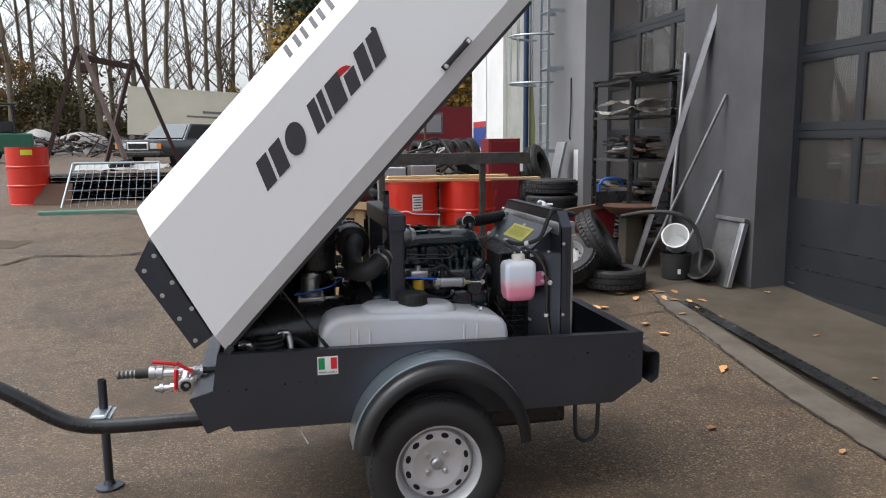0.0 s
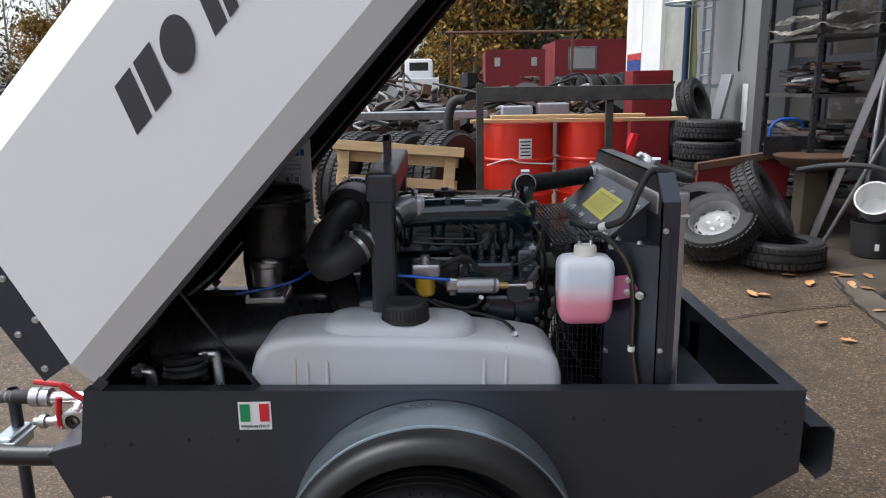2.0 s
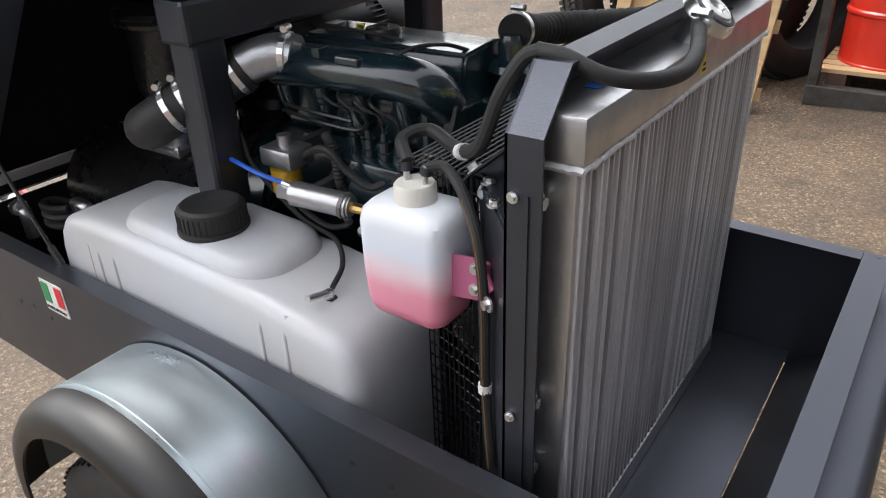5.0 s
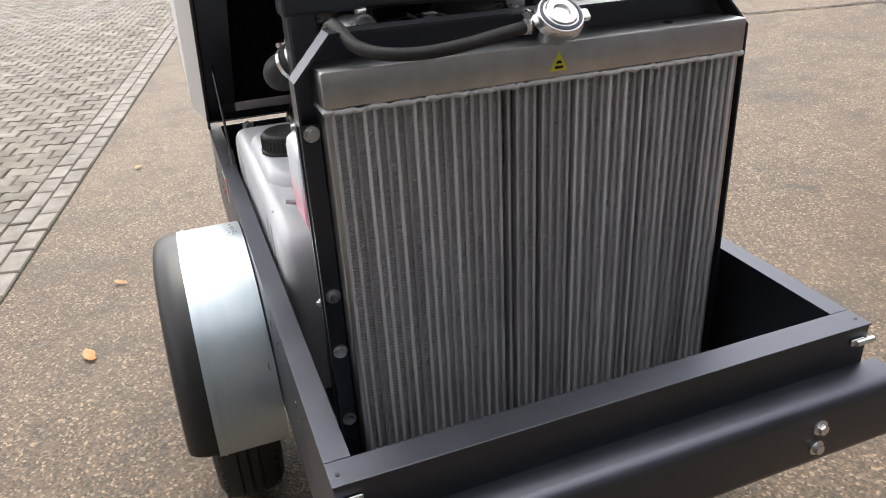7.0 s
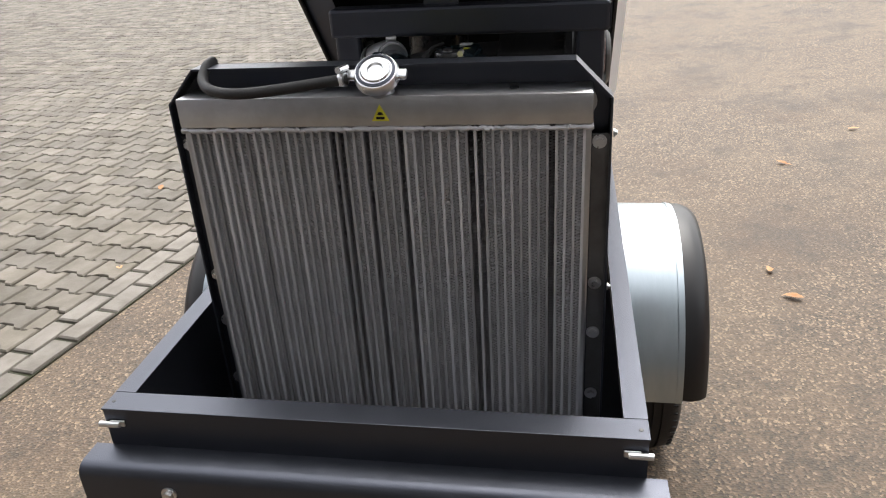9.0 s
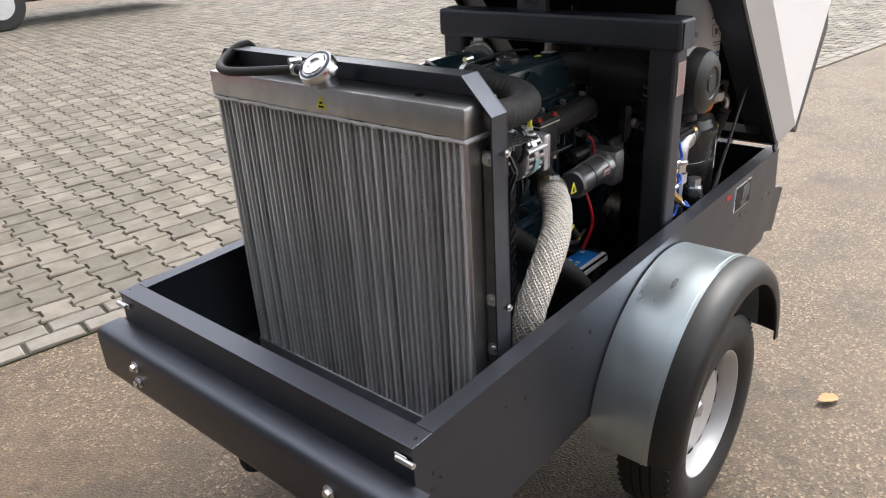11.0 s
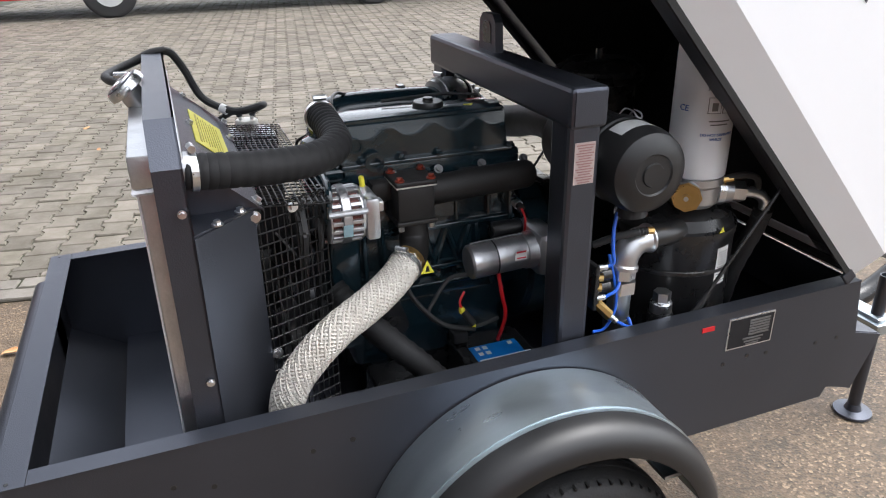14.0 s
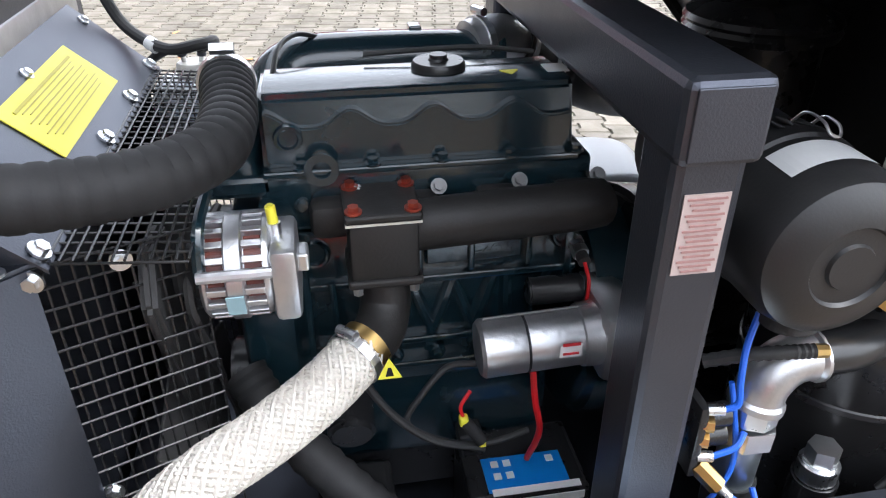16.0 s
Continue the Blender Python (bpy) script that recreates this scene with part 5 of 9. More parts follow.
for k in range(36):
    a = 2 * math.pi * k / 36
    cyl((-1.075 + 0.0643 * math.cos(a), 0.155 + 0.0643 * math.sin(a), 0.970), (-1.075 + 0.0643 * math.cos(a), 0.155 + 0.0643 * math.sin(a), 1.000), 0.0018, seg=5, bm=bm)
tagged(part("cap_knurl", bm, RUBBER, cap), kind="stuff")
fit_ = part("breather_fitting", cyl((-0.77, 0.14, 0.90), (-0.77, 0.14, 0.922), 0.009, bm=cyl((-0.77, 0.14, 0.918), (-0.77, 0.09, 0.932), 0.006)), CHROME, tank, smooth=True)
part("fitting_nut", cyl((-0.77, 0.14, 0.903), (-0.77, 0.14, 0.909), 0.014, seg=6), RUBBER, fit_)
part("fuel_hose", sweep(curve([(-0.77, 0.15, 0.924), (-0.80, 0.21, 0.932), (-0.87, 0.268, 0.936), (-0.96, 0.280, 0.948), (-1.03, 0.285, 0.985), (-1.09, 0.28, 1.04), (-1.112, 0.282, 1.10)]), 0.005, 8), RUBBER, tank, smooth=True)
part("stain", sweep([(-1.37, 0.0530, 0.885), (-1.372, 0.0524, 0.83), (-1.374, 0.0524, 0.79)], 0.0015, 6), material("tan fuel stain", (0.42, 0.32, 0.18), 0.6), body)

# ---- coolant bottle ----
bottle = thing("coolant_bottle", (-0.574, 0.145, 0.945), "milky coolant bottle half full of pink coolant", "bottle")
part("coolant", rounded_loft([(0.948, 0.035, 0.025, 0.012), (0.951, 0.054, 0.038, 0.018), (0.960, 0.066, 0.047, 0.022), (0.978, 0.072, 0.052, 0.024), (1.030, 0.075, 0.054, 0.024)], -0.574, 0.145), PINK, bottle, "pink coolant showing through the plastic", smooth=True)
part("bottle_body", rounded_loft([(1.030, 0.075, 0.054, 0.024), (1.108, 0.076, 0.054, 0.024), (1.124, 0.073, 0.051, 0.024), (1.134, 0.064, 0.043, 0.024), (1.139, 0.045, 0.032, 0.022)], -0.574, 0.145), CLEAR, bottle, smooth=True)
part("neck_cap", lathe([(0.0, 0.030), (0.028, 0.030), (0.031, 0.026), (0.032, 0.0), (0, 0)], Matrix.Translation((-0.574, 0.145, 1.136)), 24), CAPWHITE, bottle, smooth=True)
for dx in (-0.014, 0.014):
    nip = part("hose_nipple", cyl((-0.574 + dx, 0.145, 1.16), (-0.574 + dx * 1.3, 0.150, 1.19), 0.005), CHROME, bottle)
    part("blue_clip", cyl((-0.574 + dx * 1.2, 0.149, 1.178), (-0.574 + dx * 1.3, 0.1505, 1.19), 0.0085), DARK, nip)
part("bracket", prism([(-0.500, 1.012), (-0.450, 1.020), (-0.430, 1.045), (-0.452, 1.085), (-0.500, 1.080)], "y", 0.122, 0.127), BRACKET, bottle, "pinkish primed bracket")
part("bracket_arm", box(-0.470, -0.445, 0.127, 0.150, 1.03, 1.07, 0.003), BRACKET, bottle)
for x, z in ((-0.458, 1.070), (-0.460, 1.036)):
    part("bolt", bolt((x, 0.122, z), (0, -1, 0), 0.006), CHROME, bottle)
part("hose", sweep(curve([(-0.59, 0.152, 1.19), (-0.62, 0.18, 1.21), (-0.60, 0.22, 1.215), (-0.54, 0.20, 1.205), (-0.47, 0.15, 1.235), (-0.435, 0.145, 1.31), (-0.41, 0.155, 1.355), (-0.39, 0.163, 1.366)]), 0.0100, 10), RUBBER, bottle, smooth=True)
part("tie", cyl((-0.525, 0.19, 1.205), (-0.51, 0.178, 1.212), 0.012), LABEL, bottle)
part("hose", sweep(curve([(-0.555, 0.150, 1.19), (-0.53, 0.16, 1.19), (-0.49, 0.145, 1.16), (-0.455, 0.125, 1.10), (-0.442, 0.118, 1.0), (-0.442, 0.118, 0.90), (-0.434, 0.112, 0.82), (-0.42, 0.10, 0.74)]), 0.008, 10), RUBBER, bottle, smooth=True)
part("hose_stripe", sweep(curve([(-0.49, 0.1372, 1.161), (-0.455, 0.1172, 1.10), (-0.442, 0.1102, 1.0), (-0.442, 0.1102, 0.90), (-0.434, 0.1042, 0.82), (-0.42, 0.0922, 0.74)]), 0.0013, 5), material("amber stripe", (0.16, 0.09, 0.03), 0.5), bottle)
part("tie", cyl((-0.442, 0.118, 0.865), (-0.442, 0.118, 0.88), 0.0105), LABEL, bottle)


# ---- engine ----
eng = thing("engine", (-0.93, 0.55, 0.494), "dark teal four-cylinder diesel engine with black exhaust manifold", "engine")
blk = part("block", box(-1.15, -0.70, 0.42, 0.655, 0.80, 1.075, 0.012, bm=box(-1.13, -0.72, 0.44, 0.63, 0.62, 0.80, 0.02)), TEAL, eng, smooth=True)
part("oil_pan", prism([(-1.12, 0.64), (-0.73, 0.64), (-0.78, 0.52), (-1.08, 0.52)], "y", 0.45, 0.62, bevel=0.015), BLACKPAINT, eng)
part("flywheel_housing", cyl((-1.23, 0.54, 0.86), (-1.15, 0.54, 0.86), 0.20, seg=40, bevel=0.012), TEAL, eng, smooth=True)
for y in (0.38, 0.70):
    part("engine_mount", box(-0.86, -0.74, y - 0.05, y + 0.05, 0.494, 0.64, 0.012), BLACKPAINT, eng)
# cast ribs on the block, both sides
for x0, lean in ((-0.86, 0.0), (-0.885, 0.016), (-0.915, -0.016), (-0.945, 0.016), (-0.975, -0.016), (-1.005, 0.016), (-1.04, 0.0), (-1.09, 0.008)):
    part("cast_rib", sweep([(x0 - lean, 0.657, 0.985), (x0, 0.661, 0.94), (x0 + lean, 0.657, 0.893)], 0.0085, 8), TEAL, blk, smooth=True)
for k in range(7):
    x0 = -0.75 - 0.062 * k
    bs_ = part("cast_boss", cyl((x0, 0.65, 0.862), (x0, 0.672, 0.862), 0.013, seg=16, bevel=0.003), TEAL, blk, smooth=True)
    part("flange_bolt", bolt((x0, 0.672, 0.862), (0, 1, 0), 0.0065), TEAL, bs_)
for k in range(5):
    x0 = -0.77 - 0.088 * k
    part("core_plug", lathe([(0, -0.002), (0.014, -0.002), (0.016, 0.003), (0.019, 0.004), (0.022, 0.0), (0.022, -0.006), (0, -0.006)], along((x0, 0.659, 1.040), (x0, 0.9, 1.040)), 20), TEAL, blk, smooth=True)
for z in (0.99, 0.885, 0.84):
    part("cast_ledge", box(-1.14, -0.72, 0.652, 0.668, z - 0.006, z + 0.006, 0.003), TEAL, blk)
pl = part("cast_panel", box(-1.06, -0.92, 0.655, 0.663, 1.01, 1.055, 0.004), TEAL, blk)
letters("C24M", 0.026, (-1.015, 0.663, 1.032), (-1, 0, 0), (0, 0, 1), TEAL, blk, "cast_lettering")
part("cylinder_head", box(-1.15, -0.71, 0.44, 0.66, 1.078, 1.160, 0.008), TEAL, eng, smooth=True)
vc = part("valve_cover", prism([(0.485, 1.160), (0.49, 1.236), (0.50, 1.25), (0.612, 1.258), (0.628, 1.250), (0.638, 1.205), (0.650, 1.160)], "x", -1.125, -0.718, bevel=0.006), TEAL, eng, "glossy dark teal valve cover", smooth=True)
# wavy shoulder along the cover's side
wave = [(-1.118 + 0.394 * i / 60, 1.216 + 0.022 * (0.5 + 0.5 * math.cos(2 * math.pi * (-1.118 + 0.394 * i / 60 + 0.831) / 0.106)) ** 1.6) for i in range(61)]
part("cover_shoulder", prism([(-1.118, 1.164)] + wave + [(-0.724, 1.164)], "y", 0.622, 0.649, bevel=0.0025), TEAL, vc, smooth=True)
part("cover_lip", box(-1.13, -0.716, 0.478, 0.664, 1.156, 1.166, 0.003), TEAL, vc)
for k in range(5):
    part("cover_bolt", bolt((-0.765 - 0.09 * k, 0.660, 1.167), (0, 0, 1), 0.007), TEAL, vc)
part("filler_disc", lathe([(0, 0.014), (0.012, 0.014), (0.014, 0.011), (0.034, 0.011), (0.037, 0.006), (0.037, -0.005), (0, -0.005)], Matrix.Translation((-0.957, 0.555, 1.256)), 28, bm=cyl((-0.957, 0.555, 1.262), (-0.957, 0.555, 1.275), 0.012, seg=12)), BLACKPAINT, vc, "oil filler cap", smooth=True)
part("round_boss", lathe([(0, 0.004), (0.011, 0.004), (0.013, 0.008), (0.017, 0.008), (0.019, 0), (0, 0)], along((-0.752, 0.648, 1.205), (-0.752, 0.75, 1.209)), 24), TEAL, vc, smooth=True)
part("cover_label", prism([(-1.035, 0.585), (-1.06, 0.585), (-1.0475, 0.605)], "z", 1.2565, 1.258), YELLOW, vc)
part("cover_plate", spot((-1.112, 0.585, 1.2575), (-1, 0, 0), (0, -1, 0), 0.03, 0.035), LABEL, vc)
part("lift_ring", lathe([(0.012, -0.003), (0.022, -0.003), (0.022, 0.003), (0.012, 0.003), (0.012, -0.003)], along((-0.79, 0.668, 1.168), (-0.79, 0.75, 1.168)), 20), TEAL, eng)
# intake manifold on the tank side
im = part("intake_manifold", sweep(curve([(-1.085, 0.385, 1.215), (-1.0, 0.385, 1.222), (-0.85, 0.385, 1.225), (-0.77, 0.392, 1.222), (-0.735, 0.41, 1.205), (-0.725, 0.44, 1.17)]), 0.042, 18), TEAL, eng, "dark teal intake manifold", smooth=True)
part("intake_flange", box(-1.10, -0.74, 0.40, 0.46, 1.09, 1.20, 0.01), TEAL, eng)
for k in range(4):
    part("intake_runner", sweep(curve([(-0.78 - 0.1 * k, 0.385, 1.20), (-0.78 - 0.1 * k, 0.40, 1.14), (-0.78 - 0.1 * k, 0.44, 1.11)]), 0.022, 12), TEAL, eng, smooth=True)
part("manifold_step", box(-0.90, -0.845, 0.345, 0.40, 1.245, 1.262, 0.004), TEAL, im)
part("manifold_boss", box(-0.96, -0.94, 0.35, 0.38, 1.25, 1.27, 0.003), TEAL, im)
# injection pump and pipes on the tank side
pump = part("injection_pump", box(-0.92, -0.75, 0.33, 0.42, 0.985, 1.075, 0.012), TEAL, eng, smooth=True)
for k in range(4):
    x = -0.775 - 0.038 * k
    part("delivery_valve", lathe([(0, 0.055), (0.006, 0.055), (0.008, 0.04), (0.013, 0.038), (0.013, 0.02), (0.016, 0.018), (0.016, 0), (0, 0)], Matrix.Translation((x, 0.365, 1.072)), 12), TEAL, pump, smooth=True)
    part("injector_pipe", sweep(curve([(x, 0.365, 1.125), (x, 0.355, 1.16), (x - 0.03, 0.345, 1.175), (x - 0.06, 0.36, 1.19), (x - 0.06, 0.44, 1.20)]), 0.003, 6), BLACKPAINT, pump, smooth=True)
part("long_pipe", sweep(curve([(-1.06, 0.355, 1.135), (-0.95, 0.345, 1.13), (-0.86, 0.345, 1.13), (-0.83, 0.345, 1.15)]), 0.0035, 6, bm=sweep(curve([(-1.05, 0.352, 1.15), (-0.97, 0.345, 1.148), (-0.87, 0.345, 1.145)]), 0.0035, 6)), BLACKPAINT, eng, smooth=True)
part("gear_case", box(-0.74, -0.665, 0.36, 0.70, 0.72, 1.11, 0.018), TEAL, eng, smooth=True)
part("governor", cyl((-0.74, 0.30, 0.99), (-0.74, 0.36, 0.99), 0.035, bevel=0.006, bm=box(-0.84, -0.70, 0.34, 0.43, 0.80, 0.97, 0.015)), TEAL, eng, smooth=True)
for k in range(9):
    random.seed(k)
    x, z = -0.70 - random.random() * 0.36, 0.78 + random.random() * 0.27
    part("flange_bolt", bolt((x, 0.418, z), (0, -1, 0), 0.006), STEEL, blk)
part("coolant_pipe", sweep(curve([(-1.0, 0.33, 1.03), (-0.97, 0.315, 1.07), (-0.90, 0.30, 1.10), (-0.86, 0.31, 1.06), (-0.82, 0.32, 1.035), (-0.79, 0.335, 1.045)]), 0.0075, 8), RUBBER, eng, smooth=True)
part("leak_off_hose", sweep(curve([(-0.79, 0.34, 1.06), (-0.72, 0.33, 1.075), (-0.68, 0.34, 1.11), (-0.67, 0.37, 1.15), (-0.69, 0.42, 1.18)]), 0.004, 8), RUBBER, eng, smooth=True)
# thermostat housing
th = part("thermostat_housing", lathe([(0, 0.115), (0.02, 0.115), (0.024, 0.10), (0.024, 0.07), (0.04, 0.062), (0.045, 0.05), (0.032, 0.045), (0.032, 0.0), (0, 0)], Matrix.Translation((-0.685, 0.60, 1.155)), 24), TEAL, eng, smooth=True)
part("thermostat_flange", box(-0.73, -0.64, 0.54, 0.66, 1.13, 1.16, 0.008), TEAL, eng)
part("water_pump", cyl((-0.64, 0.54, 1.0), (-0.69, 0.54, 1.0), 0.06, bm=cyl((-0.60, 0.54, 1.0), (-0.64, 0.54, 1.0), 0.055, bevel=0.004)), BLACKPAINT, eng, smooth=True)
part("crank_pulley", cyl((-0.62, 0.54, 0.74), (-0.665, 0.54, 0.74), 0.075, bevel=0.006), BLACKPAINT, eng, smooth=True)
belt = [(-0.632, 0.54 + 0.078 * math.cos(a), 0.74 + 0.078 * math.sin(a)) for a in [radians(180 + 12 * i) for i in range(15)]] + [(-0.632, 0.765 + 0.038 * math.cos(a), 1.075 + 0.038 * math.sin(a)) for a in [radians(-20 + 12 * i) for i in range(12)]] + [(-0.632, 0.54 + 0.058 * math.cos(a), 1.0 + 0.058 * math.sin(a)) for a in [radians(100 + 10 * i) for i in range(9)]]
part("fan_belt", sweep(belt + belt[:1], 0.006, 6), RUBBER, eng)
# exhaust manifold
ex = part("exhaust_manifold", sweep(curve([(-0.87, 0.70, 1.095), (-0.93, 0.705, 1.10), (-1.04, 0.705, 1.105), (-1.12, 0.70, 1.105), (-1.155, 0.685, 1.10)]), 0.034, 16), CAST, eng, "matt black cast exhaust manifold", smooth=True)
for k in range(4):
    x = -0.80 - 0.108 * k
    part("runner", box(x - 0.03, x + 0.03, 0.655, 0.70, 1.082, 1.130, 0.012), CAST, ex, smooth=True)
    part("manifold_stud", bolt((x - 0.03, 0.672, 1.135), (0, 0.8, 0.6), 0.007), STEEL, ex)
fb = part("outlet_box", box(-0.902, -0.815, 0.662, 0.750, 1.045, 1.128, 0.008), CAST, eng, "matt black exhaust outlet box", smooth=True)
part("cover_flange", box(-0.906, -0.811, 0.658, 0.754, 1.130, 1.142, 0.004), CAST, fb)
part("base_flange", box(-0.906, -0.811, 0.658, 0.754, 1.038, 1.050, 0.004), CAST, fb)
part("gasket", box(-0.905, -0.812, 0.659, 0.753, 1.1275, 1.1305), BRAID, fb)
for x in (-0.895, -0.823):
    for y in (0.672, 0.742):
        part("flange_bolt", bolt((x, y, 1.142), (0, 0, 1), 0.007), SCREWRED, fb)
    part("flange_nut", cyl((x, 0.742, 1.026), (x, 0.742, 1.038), 0.007, seg=6), CHROME, fb)
line = curve([(-0.858, 0.712, 1.04), (-0.858, 0.722, 0.995), (-0.845, 0.752, 0.972), (-0.815, 0.79, 0.967)])
part("down_pipe", sweep(line, 0.034, 16), CAST, eng, "matt black exhaust pipe", smooth=True)
sl = curve([(-0.822, 0.782, 0.968), (-0.77, 0.83, 0.950), (-0.705, 0.872, 0.930), (-0.63, 0.905, 0.905), (-0.565, 0.918, 0.855), (-0.52, 0.918, 0.79), (-0.51, 0.91, 0.70), (-0.53, 0.90, 0.60), (-0.58, 0.88, 0.50)], 10)
sleeve = thing("exhaust_sleeve", (-0.58, 0.88, 0.494), "cream braided heat sleeve over the exhaust pipe", "exhaust sleeve")
part("sleeve_core", sweep(sl, 0.0325, 20), BRAID, sleeve, smooth=True)
# plaited strands, two families of spirals
bm = bmesh.new()
sl2 = curve(sl[::4] + [sl[-1]], 10)
fr = []
side = None
for i, c in enumerate(sl2):
    d = (sl2[min(i + 1, len(sl2) - 1)] - sl2[max(i - 1, 0)]).normalized()
    side = d.cross(Vector((0, 0, 1))).normalized() if side is None else (side - d * side.dot(d)).normalized()
    fr.append((c, side, d.cross(side)))
for hand in (-1, 1):
    for k in range(20):
        pts = []
        for i, (c, s_, o_) in enumerate(fr):
            a = hand * (i * 0.105) + 2 * math.pi * k / 20
            rr = 0.0330 + 0.0014 * math.sin(a * 10 + hand * 1.57 + i * 1.4)
            pts.append(c + rr * (math.cos(a) * s_ + math.sin(a) * o_))
        sweep(pts, 0.0032, 6, bm)
tagged(part("braid", bm, BRAID, sleeve, "plaited cream strands", smooth=True), kind="stuff")
d0 = (Vector(sl[6]) - Vector(sl[0])).normalized()
clamp(Vector(sl[2]), d0, 0.037, sleeve, "bright exhaust clip")
part("ring_clip", cyl(Vector(sl[0]) - d0 * 0.012, Vector(sl[0]) + d0 * 0.004, 0.037, seg=24), BRASS, sleeve, "heat-tinted clip", smooth=True)
tg = part("hot_tag", prism([(-0.866, 0.957), (-0.836, 0.957), (-0.851, 0.988)], "y", 0.829, 0.8305), YELLOW, sleeve, "yellow hot-surface triangle")
part("tag_mark", prism([(-0.856, 0.961), (-0.846, 0.961), (-0.849, 0.974), (-0.853, 0.974)], "y", 0.8305, 0.8312), INK, tg)
# alternator
AX, AY, AZ = -0.728, 0.765, 1.098
AM = along((AX, AY, AZ), (AX + 0.1, AY, AZ)) @ Matrix.Diagonal((0.98, 0.98, 0.86, 1))
alt = part("alternator", lathe([(0, 0.0), (0.050, 0.0), (0.058, 0.004), (0.060, 0.008), (0.060, 0.011), (0.052, 0.012), (0.052, 0.036), (0.062, 0.037), (0.064, 0.039), (0.064, 0.058), (0.062, 0.060), (0.052, 0.061), (0.052, 0.084), (0.060, 0.085), (0.060, 0.089), (0.055, 0.094), (0.03, 0.098), (0, 0.098)], AM, 40), ALU, eng, "cast aluminium alternator with slotted ends", smooth=True)
part("winding", lathe([(0.0525, 0.013), (0.0535, 0.014), (0.0535, 0.034), (0.0525, 0.035)], AM, 32, bm=lathe([(0.0525, 0.062), (0.0535, 0.063), (0.0535, 0.082), (0.0525, 0.083)], AM, 32)), material("dark copper winding", (0.10, 0.02, 0.012), 0.4), alt, "dark copper windings")
for k in range(20):
    for z0, z1 in ((0.011, 0.037), (0.060, 0.085)):
        own = box(0.050, 0.0615, -0.0042, 0.0042, z0, z1, 0.0012)
        part("rib", turned(own, AM @ Matrix.Rotation(2 * math.pi * k / 20, 4, "Z")), ALU, alt)
for a in (20, 140, 260):
    part("through_bolt", turned(cyl((0.063, 0, 0.0), (0.063, 0, 0.094), 0.007, seg=10), AM @ Matrix.Rotation(radians(a), 4, "Z")), ALU, alt, smooth=True)
part("rear_cover", box(AX - 0.028, AX + 0.003, 0.728, 0.822, 1.050, 1.142, 0.008), ALU, alt, "smooth alloy end cover", smooth=True)
part("terminal", cyl((AX - 0.004, 0.775, 1.138), (AX - 0.004, 0.775, 1.156), 0.008), CHROME, alt)
part("regulator_lug", box(AX - 0.040, AX - 0.027, 0.775, 0.805, 1.105, 1.128, 0.003), CHROME, alt)
part("terminal_cap", cyl((AX - 0.004, 0.775, 1.154), (AX - 0.002, 0.775, 1.178), 0.0060, bevel=0.002), YELLOW, alt)
part("alternator_label", turned(box(-0.010, 0.010, -0.014, 0.014, -0.001, 0.001), Matrix.Translation((AX + 0.043, AY, AZ)) @ Matrix.Rotation(radians(-105), 4, "X") @ Matrix.Translation((0, 0, 0.0634))), material("pale blue label", (0.25, 0.38, 0.42), 0.5), alt)
part("pulley", lathe([(0, 0), (0.034, 0.0), (0.038, 0.006), (0.03, 0.014), (0.038, 0.022), (0.034, 0.028), (0, 0.028)], along((-0.645, 0.765, 1.098), (-0.55, 0.765, 1.098)), 24), BLACKPAINT, alt, smooth=True)
part("belt_guard", prism([(0.70, 1.0), (0.72, 1.14), (0.80, 1.15), (0.835, 1.09), (0.80, 1.0), (0.72, 0.82), (0.66, 0.82)], "x", -0.604, -0.586, bevel=0.006), RUBBER, eng, "black belt guard")
part("stay_bracket", sweep(curve([(-0.66, 0.70, 1.18), (-0.655, 0.80, 1.17), (-0.65, 0.815, 1.12), (-0.65, 0.80, 1.09)]), 0.007, 8), TEAL, eng, smooth=True)
# starter
SM = along((-0.978, 0.752, 0.925), (-1.20, 0.752, 0.935))
st = part("starter", lathe([(0, 0.0), (0.036, 0.0), (0.041, 0.005), (0.041, 0.062), (0.0405, 0.064), (0.0405, 0.066), (0.041, 0.068), (0.041, 0.14), (0.044, 0.142), (0.046, 0.165), (0.03, 0.18), (0, 0.18)], SM, 36), ALU, eng, "cast aluminium starter motor", smooth=True)
part("starter_nose", box(-1.20, -1.14, 0.66, 0.80, 0.875, 0.985, 0.016), ALU, st, smooth=True)
part("tie_rod", cyl((-0.985, 0.745, 0.969), (-1.14, 0.745, 0.975), 0.0022, bm=cyl((-0.985, 0.745, 0.884), (-1.14, 0.745, 0.892), 0.0022)), STEEL, st)
part("solenoid", cyl((-1.06, 0.695, 0.972), (-1.14, 0.695, 0.972), 0.020, bevel=0.003), BLACKPAINT, st, smooth=True)
part("starter_label", spot((-1.095, 0.7948, 0.940), (-1, 0, 0), (0, 0, 1), 0.030, 0.020), LABEL, st)
part("label_print", spot((-1.095, 0.7962, 0.951), (-1, 0, 0), (0, 0, 1), 0.024, 0.004, bm=spot((-1.095, 0.7962, 0.936), (-1, 0, 0), (0, 0, 1), 0.022, 0.003)), REDINK, st)
part("starter_seam", lathe([(0.0405, 0.062), (0.0416, 0.0625), (0.0416, 0.0655), (0.0405, 0.066)], SM, 36), INK, st)
